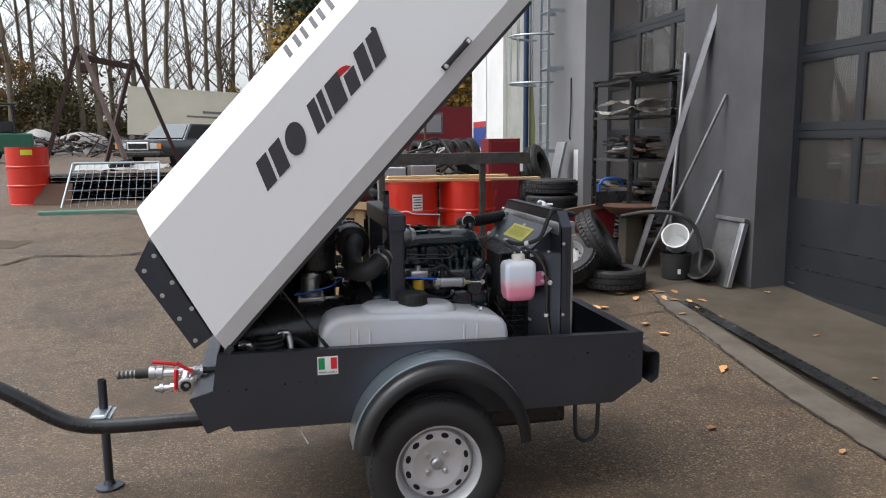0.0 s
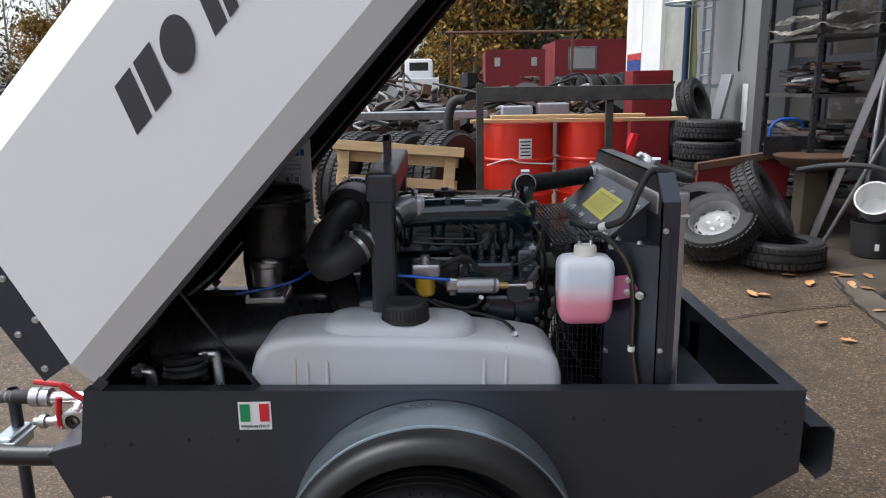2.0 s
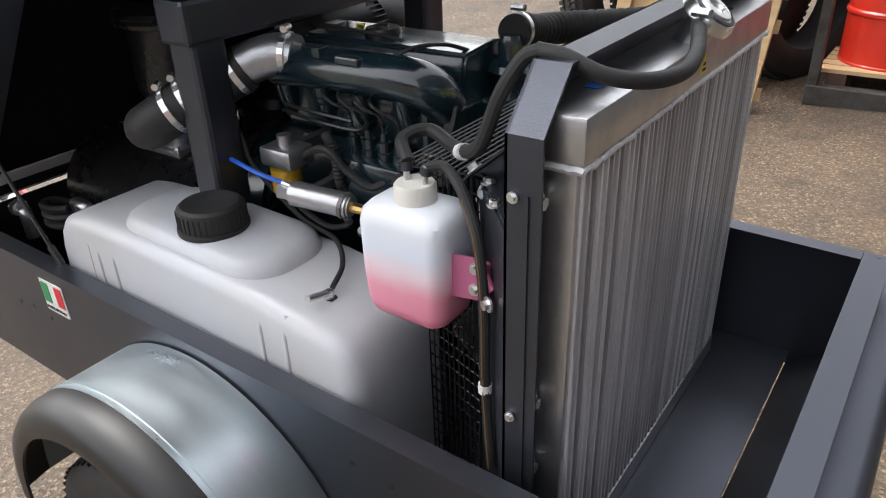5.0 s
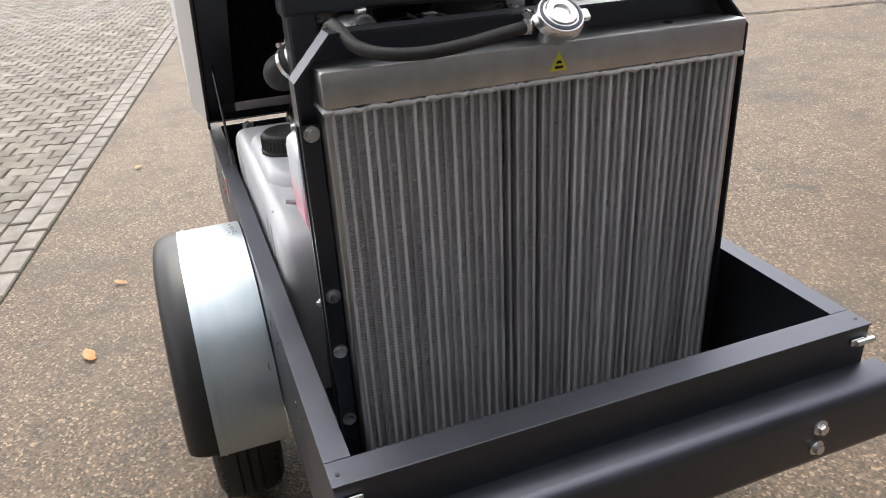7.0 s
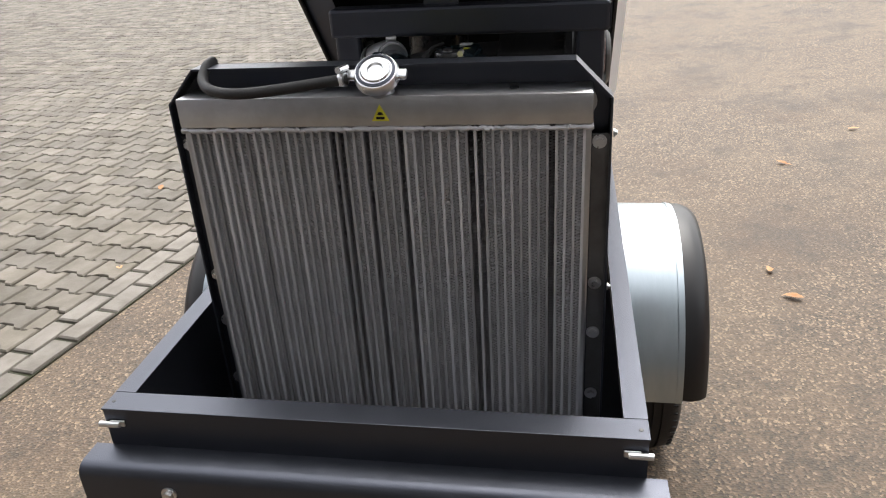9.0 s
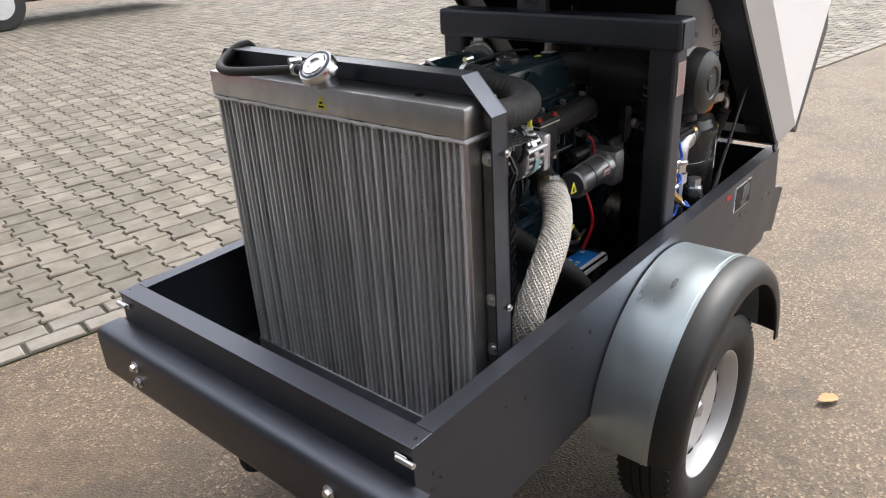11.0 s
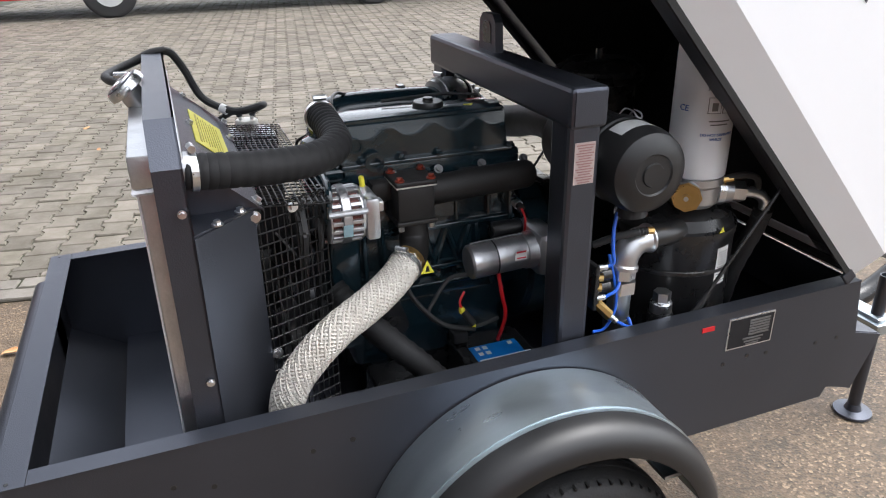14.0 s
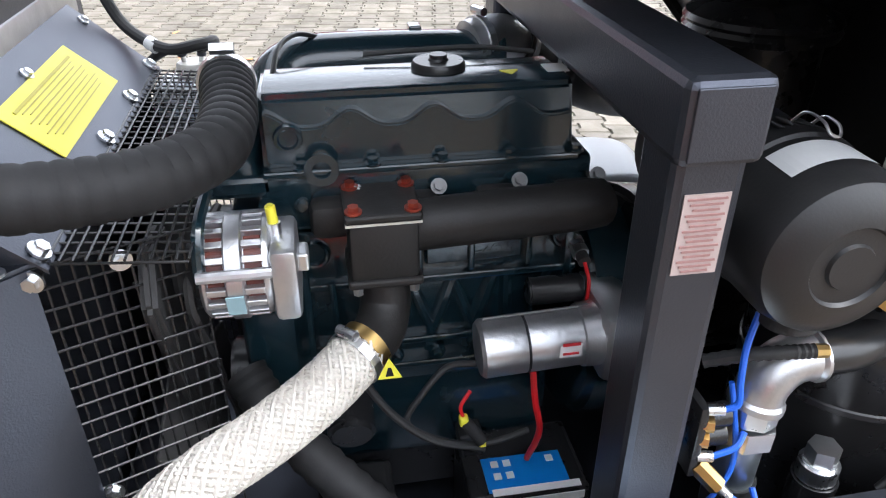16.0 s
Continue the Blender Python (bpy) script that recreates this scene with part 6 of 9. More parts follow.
# wiring and lower hose
part("battery_cable", sweep(curve([(-1.06, 0.745, 0.882), (-1.062, 0.765, 0.83), (-1.072, 0.765, 0.77), (-1.065, 0.74, 0.69)]), 0.005, 10), TAPRED, eng, "red battery cable", smooth=True)
part("wiring_loom", sweep(curve([(-0.98, 0.74, 0.89), (-0.94, 0.73, 0.88), (-0.90, 0.74, 0.84), (-0.88, 0.75, 0.80), (-0.94, 0.76, 0.765), (-1.0, 0.76, 0.755), (-1.06, 0.75, 0.76)]), 0.005, 8, bm=sweep(curve([(-0.80, 0.76, 0.97), (-0.83, 0.76, 0.88), (-0.87, 0.765, 0.82), (-0.92, 0.765, 0.775), (-0.99, 0.765, 0.75)]), 0.006, 8)), RUBBER, eng, smooth=True)
part("sensor_plug", box(-0.965, -0.952, 0.755, 0.77, 0.80, 0.815, 0.003), YELLOW, eng)
part("sensor_plug", box(-0.99, -0.98, 0.765, 0.776, 0.762, 0.772, 0.002), YELLOW, eng)
part("sensor_body", cyl((-0.96, 0.763, 0.806), (-0.985, 0.77, 0.770), 0.009), RUBBER, eng)
part("sensor_lead", sweep(curve([(-0.958, 0.762, 0.812), (-0.955, 0.758, 0.83), (-0.97, 0.75, 0.85)]), 0.003, 6), TAPRED, eng)
lh = curve([(-0.665, 0.72, 0.90), (-0.70, 0.765, 0.86), (-0.76, 0.81, 0.80), (-0.83, 0.84, 0.73), (-0.89, 0.85, 0.66)], 8)
part("lower_hose", sweep(lh, 0.028, 16, ridge=0.003, every=2), HOSE, eng, "corrugated black hose", smooth=True)
part("oil_filter", cyl((-0.80, 0.66, 0.80), (-0.80, 0.74, 0.78), 0.035, bevel=0.006), BLACKPAINT, eng, smooth=True)

# tank side: stop lever, cover, harness conduit, rating plate
sp = part("stop_plate", lathe([(0, 0.010), (0.012, 0.010), (0.014, 0.006), (0.030, 0.006), (0.034, 0.0), (0, 0)], along((-0.704, 0.345, 1.030), (-0.704, 0.25, 1.030)), 20), TEAL, eng, smooth=True)
for a in (30, 120, 210, 300):
    part("plate_bolt", bolt((-0.704 + 0.024 * math.cos(radians(a)), 0.339, 1.030 + 0.024 * math.sin(radians(a))), (0, -1, 0), 0.004), STEEL, sp)
part("stop_lever", prism([(-0.712, 1.022), (-0.700, 1.018), (-0.672, 1.060), (-0.680, 1.066)], "y", 0.325, 0.331, bevel=0.002), STEEL, eng)
cv = part("pump_cover", box(-0.748, -0.672, 0.330, 0.345, 0.885, 0.965, 0.008), TEAL, eng, smooth=True)
for x in (-0.740, -0.680):
    for z in (0.893, 0.957):
        part("cover_bolt", bolt((x, 0.330, z), (0, -1, 0), 0.005), STEEL, cv)
part("harness_conduit", sweep(curve([(-0.93, 0.335, 1.11), (-0.91, 0.325, 1.10), (-0.898, 0.322, 1.07), (-0.897, 0.325, 1.03), (-0.90, 0.34, 0.98)], 10), 0.009, 10, ridge=0.002, every=2), RUBBER, eng, smooth=True)
part("serial_plate", spot((-0.929, 0.417, 1.090), (1, 0, 0), (0, 0, 1), 0.035, 0.020), STEEL, eng)
for p, d in (((-0.86, 0.30, 0.962), (0.3, -0.6, 0.8)), ((-0.845, 0.315, 0.935), (0.5, -0.5, 0.6))):
    q = Vector(p)
    part("pipe_joint", cyl(q, q + Vector(d).normalized() * 0.022, 0.008, seg=10), CHROME, eng)
part("return_hose", sweep(curve([(-0.86, 0.30, 0.955), (-0.90, 0.29, 0.945), (-0.95, 0.29, 0.955), (-1.0, 0.30, 0.97)]), 0.006, 8), RUBBER, eng, smooth=True)
for k, (x, z) in enumerate(((-0.69, 1.09), (-0.69, 0.99), (-0.69, 0.90), (-0.69, 0.80), (-0.73, 0.76), (-0.685, 1.06))):
    part("case_bolt", bolt((x, 0.361, z), (0, -1, 0), 0.006), STEEL, eng)
# exhaust side: ledges, studs, oil fittings, wiring clips
for k in range(7):
    part("ledge_bolt", bolt((-0.73 - 0.065 * k, 0.664, 0.872), (0, 1, 0), 0.006), TEAL, blk)
for x in (-0.755, -1.125):
    part("frame_rib", box(x - 0.006, x + 0.006, 0.652, 0.672, 0.84, 1.07, 0.003), TEAL, blk)
for x in (-0.912, -0.985, -1.068):
    part("water_jacket_rib", box(x - 0.005, x + 0.005, 0.652, 0.670, 1.0, 1.07, 0.003), TEAL, blk)
part("oil_switch", cyl((-1.135, 0.66, 1.03), (-1.135, 0.695, 1.025), 0.012, seg=6), CHROME, eng)
part("switch_cap", cyl((-1.135, 0.695, 1.025), (-1.135, 0.71, 1.022), 0.009), RUBBER, eng)
part("switch_lead", sweep(curve([(-1.135, 0.71, 1.022), (-1.138, 0.725, 1.0), (-1.14, 0.72, 0.96)]), 0.003, 6), TAPRED, eng)
part("dipstick_tube", sweep(curve([(-0.80, 0.672, 0.80), (-0.795, 0.69, 0.92), (-0.79, 0.70, 1.02)]), 0.005, 8), TEAL, eng, smooth=True)
for p, q in (((-0.722, 0.55, 1.10), (-0.716, 0.60, 1.10)), ((-0.722, 0.62, 1.12), (-0.716, 0.66, 1.12))):
    part("hose_stub", cyl(p, q, 0.010, seg=12), TEAL, eng)
for k in range(5):
    part("head_bolt", bolt((-0.76 - 0.09 * k, 0.661, 1.118), (0, 1, 0), 0.006), TEAL, eng)
part("cover_cable", sweep(curve([(-1.10, 0.52, 1.262), (-1.02, 0.505, 1.268), (-0.93, 0.50, 1.266), (-0.86, 0.495, 1.262)]), 0.004, 8), RUBBER, eng, smooth=True)
part("manifold_pipe", sweep(curve([(-0.80, 0.39, 1.262), (-0.77, 0.42, 1.275), (-0.745, 0.47, 1.272), (-0.735, 0.53, 1.25)]), 0.004, 8), BLACKPAINT, eng, smooth=True)

# ---- top radiator hose ----
th_hose = thing("radiator_hose", (-0.55, 0.80, 1.25), "thick ribbed black radiator hose", "hose")
hl = curve([(-0.388, 0.90, 1.270), (-0.45, 0.895, 1.262), (-0.55, 0.872, 1.251), (-0.63, 0.835, 1.246), (-0.682, 0.775, 1.248), (-0.692, 0.70, 1.256), (-0.688, 0.645, 1.270), (-0.685, 0.61, 1.272)], 18)
part("hose_body", sweep(hl, 0.0325, 28, ridge=-0.0017, every=4), HOSE, th_hose, smooth=True)
clamp(hl[5], (-1, -0.1, -0.05), 0.033, th_hose)
clamp(hl[-9], (0, -1, 0.1), 0.033, th_hose)
part("outlet_stub", cyl((-0.405, 0.90, 1.275), (-0.38, 0.90, 1.275), 0.029), ALU, th_hose, smooth=True)

# ---- battery ----
bat = thing("battery", (-1.06, 0.72, 0.494), "black battery with a blue top label", "battery")
part("case", box(-1.16, -0.97, 0.63, 0.78, 0.494, 0.655, 0.008), BLACKPAINT, bat)
part("top_label", spot((-1.065, 0.735, 0.6558), (-1, 0, 0), (0, -1, 0), 0.13, 0.07), BLUELABEL, bat, "blue label with warning signs")
part("label_band", spot((-1.065, 0.7805, 0.64), (-1, 0, 0), (0, 0, 1), 0.17, 0.016, bm=spot((-1.075, 0.771, 0.6566), (-1, 0, 0), (0, -1, 0), 0.14, 0.013)), LABEL, bat)
bm = None
for x, y in ((-1.02, 0.715), (-1.02, 0.74), (-1.04, 0.715), (-1.04, 0.74), (-1.11, 0.715)):
    bm = spot((x, y, 0.6572), (-1, 0, 0), (0, -1, 0), 0.012, 0.013, bm)
tagged(part("label_signs", bm, LABEL, bat), kind="stuff")
part("terminal", cyl((-0.99, 0.66, 0.655), (-0.99, 0.66, 0.68), 0.010, bm=box(-1.01, -0.97, 0.64, 0.68, 0.66, 0.69, 0.004)), RUBBER, bat)

# ---- compressor end, separator and filters under the hood ----
air = thing("compressor_air_end", (-1.5, 0.45, 0.494), "black cast screw-compressor air end with intake valve", "compressor")
part("housing", cyl((-1.86, 0.42, 0.80), (-1.30, 0.42, 0.80), 0.155, seg=40, bevel=0.02), BLACKPAINT, air, smooth=True)
part("bell_housing", cyl((-1.32, 0.50, 0.82), (-1.23, 0.52, 0.84), 0.19, seg=40, bevel=0.012), BLACKPAINT, air, smooth=True)
part("support", box(-1.75, -1.35, 0.30, 0.54, 0.494, 0.66, 0.01), BLACKPAINT, air)
part("valve_base", box(-1.585, -1.46, 0.365, 0.49, 0.945, 0.965, 0.004), ALU, air)
part("intake_valve", lathe([(0.05, 0.0), (0.055, 0.02), (0.043, 0.03), (0.043, 0.085), (0.048, 0.09), (0.048, 0.105), (0, 0.105)], Matrix.Translation((-1.523, 0.428, 0.965)), 28), ALU, air, "cast aluminium intake valve", smooth=True)
for x in (-1.578, -1.468):
    for y in (0.372, 0.483):
        part("bolt", bolt((x, y, 0.965), (0, 0, 1), 0.007), CHROME, air)
pot = part("intake_pot", lathe([(0.045, 0.0), (0.045, 0.05), (0.095, 0.075), (0.10, 0.09), (0.10, 0.23), (0.118, 0.235), (0.122, 0.245), (0.118, 0.252), (0.122, 0.258), (0.118, 0.266), (0.105, 0.272), (0.09, 0.285), (0.05, 0.292), (0, 0.292)], Matrix.Translation((-1.495, 0.44, 1.02)), 40), BLACKPAINT, air, "glossy black intake filter pot", smooth=True)
part("lid_knob", cyl((-1.495, 0.44, 1.31), (-1.495, 0.44, 1.335), 0.012), BLACKPAINT, pot)
part("neck_clip", cyl((-1.51, 0.432, 1.068), (-1.51, 0.432, 1.08), 0.0495, seg=28), CHROME, air)
part("air_line", sweep(curve([(-1.60, 0.33, 0.99), (-1.54, 0.345, 0.995), (-1.48, 0.355, 1.005), (-1.42, 0.37, 1.02), (-1.36, 0.42, 1.05)]), 0.004, 8), BLUE, air, "blue air line", smooth=True)
for x, y, z, d in ((-1.80, 0.13, 0.81, 1), (-1.635, 0.20, 0.825, -1)):
    el = part("elbow_fitting", sweep(curve([(x - 0.05 * d, y, z + 0.012), (x - 0.012 * d, y, z + 0.012), (x, y, z), (x + 0.002 * d, y, z - 0.06)] if d > 0 else [(x - 0.045, y, z + 0.02), (x - 0.01, y, z + 0.02), (x, y, z + 0.005), (x + 0.012, y - 0.02, z - 0.09)]), 0.016, 12), CHROME, air, "plated hydraulic elbow", smooth=True)
    part("nut", cyl((x - 0.035 * abs(d), y, z + 0.014), (x - 0.018, y, z + 0.014), 0.022, seg=6), CHROME, el)
part("hose_coil", sweep([(-1.72 + 0.055 * math.cos(t * 0.35), 0.18 + 0.03 * math.sin(t * 0.35), 0.78 + 0.0012 * t) for t in range(54)], 0.011, 8), RUBBER, air, smooth=True)
part("front_hose", sweep(curve([(-1.85, 0.25, 0.70), (-1.75, 0.22, 0.80), (-1.60, 0.24, 0.80), (-1.50, 0.27, 0.70)]), 0.016, 10), RUBBER, air, smooth=True)

sep = thing("oil_separator", (-1.52, 0.80, 0.494), "black steel oil separator vessel with plated pipework", "separator")
vs = part("vessel", lathe([(0.0, 0.0), (0.13, 0.0), (0.145, 0.02), (0.145, 0.46), (0.148, 0.465), (0.148, 0.485), (0.140, 0.49), (0.13, 0.515), (0.09, 0.535), (0, 0.54)], Matrix.Translation((-1.52, 0.79, 0.494)), 48), BLACKPAINT, sep, "glossy black pressure vessel", smooth=True)
part("ring_seam", lathe([(0.145, 0.38), (0.1475, 0.382), (0.1475, 0.39), (0.145, 0.392)], Matrix.Translation((-1.52, 0.79, 0.494)), 48), BLACKPAINT, vs, smooth=True)
VA = (-1.52, 0.79)
part("vessel_label", drum_bar(VA, 0.145, radians(107), 0.890, 0.042, 0.098), LABEL, vs)
bm = None
for k in range(13):
    bm = drum_bar(VA, 0.1462, radians(107), 0.928 - 0.0065 * k, 0.035 - 0.004 * (k % 3), 0.002, bm)
tagged(part("label_print", bm, STEEL, vs), kind="stuff")
bm = bmesh.new()
bm.faces.new([bm.verts.new((VA[0] + 0.1472 * math.cos(a), VA[1] + 0.1472 * math.sin(a), z)) for a, z in ((radians(94), 0.965), (radians(107), 0.965), (radians(100.5), 0.995))])
part("warning_triangle", bm, YELLOW, vs)
part("inlet_pipe", sweep(curve([(-1.358, 0.905, 0.986), (-1.42, 0.90, 0.986), (-1.50, 0.87, 0.985)]), 0.029, 18), BLACKPAINT, sep, smooth=True)
el = part("pipe_elbow", sweep(curve([(-1.362, 0.905, 0.986), (-1.326, 0.908, 0.983), (-1.301, 0.912, 0.960), (-1.293, 0.914, 0.926)]), lambda t: 0.031 + 0.004 * (t > 0.9) + 0.004 * (t < 0.08), 20), ALU, sep, "cast plated elbow", smooth=True)
part("union_nut", cyl((-1.293, 0.914, 0.932), (-1.292, 0.914, 0.905), 0.032, seg=8, bm=cyl((-1.292, 0.914, 0.90), (-1.291, 0.914, 0.87), 0.036, seg=6)), CHROME, el)
part("riser_pipe", cyl((-1.291, 0.914, 0.872), (-1.288, 0.914, 0.65), 0.027), GALV, sep, smooth=True)
part("riser_sleeve", cyl((-1.2895, 0.914, 0.80), (-1.288, 0.914, 0.494), 0.032), RUBBER, sep, smooth=True)
pg = part("drain_plug", cyl((-1.396, 0.935, 0.80), (-1.396, 0.935, 0.832), 0.026, seg=20, bevel=0.004, bm=cyl((-1.396, 0.935, 0.832), (-1.396, 0.935, 0.856), 0.021, seg=6)), CHROME, sep, "bright hexagon plug")
part("plug_boss", cyl((-1.396, 0.935, 0.68), (-1.396, 0.935, 0.802), 0.030), BLACKPAINT, sep, smooth=True)
hd = part("filter_head", lathe([(0, 0.0), (0.05, 0.0), (0.06, 0.012), (0.06, 0.05), (0.068, 0.058), (0.068, 0.075), (0, 0.075)], Matrix.Translation((-1.51, 0.856, 1.034)), 32, bm=cyl((-1.51, 0.856, 1.068), (-1.595, 0.885, 1.062), 0.030, bm=cyl((-1.51, 0.856, 1.072), (-1.445, 0.915, 1.076), 0.032))), ALU, sep, "cast aluminium filter head", smooth=True)
kd = (Vector((-1.44, 0.93, 1.078)) - Vector((-1.51, 0.856, 1.072))).normalized()
ks = Vector((-1.447, 0.916, 1.078))
part("brass_valve", cyl(ks, ks + kd * 0.016, 0.034, seg=8, bevel=0.003, bm=cyl(ks + kd * 0.016, ks + kd * 0.022, 0.010, seg=10)), BRASS, hd, "brass hexagon relief valve")
part("screw", cyl(ks + kd * 0.022, ks + kd * 0.026, 0.0055, seg=8), CHROME, hd)
part("pipe_nut", cyl((-1.59, 0.885, 1.062), (-1.625, 0.896, 1.058), 0.026, seg=6, bm=cyl((-1.56, 0.875, 1.064), (-1.575, 0.88, 1.063), 0.034, seg=20)), CHROME, hd)
part("delivery_pipe", sweep(curve([(-1.615, 0.893, 1.059), (-1.66, 0.90, 1.052), (-1.69, 0.90, 1.03), (-1.70, 0.895, 1.0)]), 0.014, 12), CHROME, sep, smooth=True)
part("delivery_hose", sweep(curve([(-1.70, 0.895, 1.005), (-1.70, 0.88, 0.95), (-1.68, 0.84, 0.80), (-1.69, 0.80, 0.60)]), 0.022, 12, ridge=0.002, every=2), RUBBER, sep, smooth=True)
part("scavenge_hose", sweep(curve([(-1.55, 0.90, 1.10), (-1.60, 0.92, 1.11), (-1.65, 0.91, 1.09), (-1.665, 0.90, 1.05)]), 0.008, 10), RUBBER, sep, smooth=True)
part("brass_nipple", cyl((-1.545, 0.90, 1.098), (-1.575, 0.912, 1.104), 0.008, seg=8), BRASS, sep)

can = thing("spin_on_filter", (-1.51, 0.856, 1.109), "white spin-on oil separator cartridge with blue print", "filter cartridge")
FA = (-1.51, 0.856)
cb = part("canister", lathe([(0.0, 0.0), (0.062, 0.0), (0.067, 0.004), (0.068, 0.012), (0.068, 0.30), (0.064, 0.325), (0.05, 0.34), (0.02, 0.343), (0.0, 0.343)], Matrix.Translation((-1.51, 0.856, 1.109)), 40), PAPER, can, smooth=True)
def on_can(text, size, deg, z, mat, name):
    a = radians(deg)
    letters(text, size, (FA[0] + 0.068 * math.cos(a), FA[1] + 0.068 * math.sin(a), z), (-math.sin(a), math.cos(a), 0), (0, 0, 1), mat, cb, name, bend=0.068)


for deg in (84, -82):
    ang = radians(deg)
    # blue mark: three slanted blocks
    for a, w in ((-0.62, 0.016), (-0.34, 0.016), (0.0, 0.022), (0.32, 0.014), (0.60, 0.016)):
        part("mark_bar", drum_bar(FA, 0.068, ang + a, 1.374, w, 0.024), BLUEINK, cb)
    on_can("MAX WORKING", 0.0095, deg, 1.330, DARK, "lettering")
    on_can("MAX WORKING", 0.0095, deg, 1.317, DARK, "lettering")
    on_can("DO NOT DISMANTLE", 0.0085, deg, 1.216, BLUEINK, "lettering")
    on_can("WHILST", 0.0085, deg - 4, 1.206, BLUEINK, "lettering")
    for k, z in enumerate((1.247, 1.239, 1.346)):
        part("print_bar", drum_bar(FA, 0.068, ang, z, 0.05 - 0.008 * k, 0.0028), STEEL, cb)
    for dx in (-0.016, 0.016):
        sq = part("pictogram", drum_bar(FA, 0.068, ang + dx / 0.068, 1.282, 0.029, 0.036), STEEL, cb)
        part("pictogram_face", drum_bar(FA, 0.0688, ang + dx / 0.068, 1.282, 0.026, 0.033), PAPER, cb)
        part("pictogram_shape", drum_bar(FA, 0.0696, ang + dx / 0.068, 1.279, 0.013, 0.018), STEEL, cb)
on_can("CE", 0.019, 15, 1.272, BLUEINK, "ce_mark")

# ---- air filter and its hose ----
af = thing("air_filter", (-1.285, 0.82, 1.19), "round black plastic air filter housing with clips", "air filter")
FM = along((-1.288, 0.66, 1.174), (-1.288, 1.0, 1.174))
ab = part("filter_body", lathe([(0, 0.0), (0.05, 0.0), (0.085, 0.01), (0.088, 0.02), (0.088, 0.20), (0.096, 0.205), (0.096, 0.225), (0.092, 0.228), (0.092, 0.30), (0.085, 0.325), (0.07, 0.336), (0.045, 0.340), (0.042, 0.336), (0.026, 0.336), (0.024, 0.340), (0, 0.340)], FM, 48), MOULDED, af, "black ribbed plastic housing", smooth=True)
bm = bmesh.new()
for k in range(40):
    a = 2 * math.pi * k / 40
    p = FM @ Vector((0.0915 * math.cos(a), 0.0915 * math.sin(a), 0.17))
    q = FM @ Vector((0.0945 * math.cos(a), 0.0945 * math.sin(a), 0.207))
    cyl(p, q, 0.0022, seg=5, bm=bm)
part("rib", bm, MOULDED, ab)
for a in (radians(75), radians(190), radians(300)):
    own = sweep(curve([(0.090, -0.012, 0.18), (0.106, -0.012, 0.195), (0.106, -0.010, 0.222), (0.098, -0.006, 0.235), (0.098, 0.006, 0.235), (0.106, 0.010, 0.222), (0.106, 0.012, 0.195), (0.090, 0.012, 0.18)]), 0.0018, 6)
    part("spring_clip", turned(own, FM @ Matrix.Rotation(a, 4, "Z")), CHROME, af, "bright wire clip", smooth=True)
own = bmesh.new()
va, vb = [], []
for k in range(13):
    a = radians(58 + 5.5 * k)
    va.append(own.verts.new(FM @ Vector((0.0932 * math.cos(a), 0.0932 * math.sin(a), 0.240))))
    vb.append(own.verts.new(FM @ Vector((0.0932 * math.cos(a), 0.0932 * math.sin(a), 0.288))))
for k in range(12):
    own.faces.new((va[k], va[k + 1], vb[k + 1], vb[k]))
part("filter_label", own, LABEL, af)
part("dust_valve", cyl((-1.29, 0.93, 1.10), (-1.292, 0.93, 1.065), 0.026, 0.034), RUBBER, af, smooth=True)
part("mount_strap", box(-1.30, -1.26, 0.74, 0.76, 0.98, 1.11), BLACKPAINT, af)
part("mount_stay", box(-1.30, -1.19, 0.74, 0.752, 0.97, 1.0), BLACKPAINT, af)
ih = thing("air_intake_hose", (-1.2, 0.25, 1.15), "wide black rubber air intake hose with steel clips", "hose")
il = curve([(-1.115, 0.322, 1.222), (-1.15, 0.285, 1.195), (-1.205, 0.222, 1.155), (-1.255, 0.19, 1.122), (-1.30, 0.21, 1.105), (-1.325, 0.28, 1.115), (-1.325, 0.38, 1.145), (-1.305, 0.50, 1.17), (-1.288, 0.60, 1.182), (-1.283, 0.67, 1.185)], 8)
part("hose_body", sweep(il, 0.046, 20), RUBBER, ih, smooth=True)
part("metal_elbow", sweep(curve([(-1.035, 0.385, 1.236), (-1.06, 0.375, 1.240), (-1.09, 0.35, 1.236), (-1.12, 0.318, 1.222)]), 0.041, 20), ALU, ih, "bare aluminium elbow", smooth=True)
for i in (3, 14, 17):
    clamp(il[i], il[i + 1] - il[i - 1], 0.0465, ih)
clamp((-1.052, 0.379, 1.239), (-0.9, -0.4, 0.05), 0.042, ih)

# ---- fuel filter and stop actuator on the tank side ----
ff = thing("fuel_filter", (-1.02, 0.30, 0.95), "fuel filter with amber bowl on an alloy head", "filter")
part("bowl", lathe([(0, 0.0), (0.025, 0.0), (0.030, 0.006), (0.031, 0.055), (0, 0.058)], Matrix.Translation((-1.021, 0.305, 0.985)), 24), AMBER, ff, "amber plastic bowl", smooth=True)
part("filter_head", box(-1.06, -0.975, 0.275, 0.345, 1.045, 1.085, 0.008, bm=cyl((-1.02, 0.31, 1.085), (-1.02, 0.31, 1.105), 0.014)), ALU, ff, smooth=True)
part("mount", box(-1.03, -1.01, 0.33, 0.43, 1.05, 1.08), STEEL, ff)
act = thing("stop_actuator", (-0.862, 0.246, 1.026), "silver pneumatic stop actuator with brass end", "actuator")
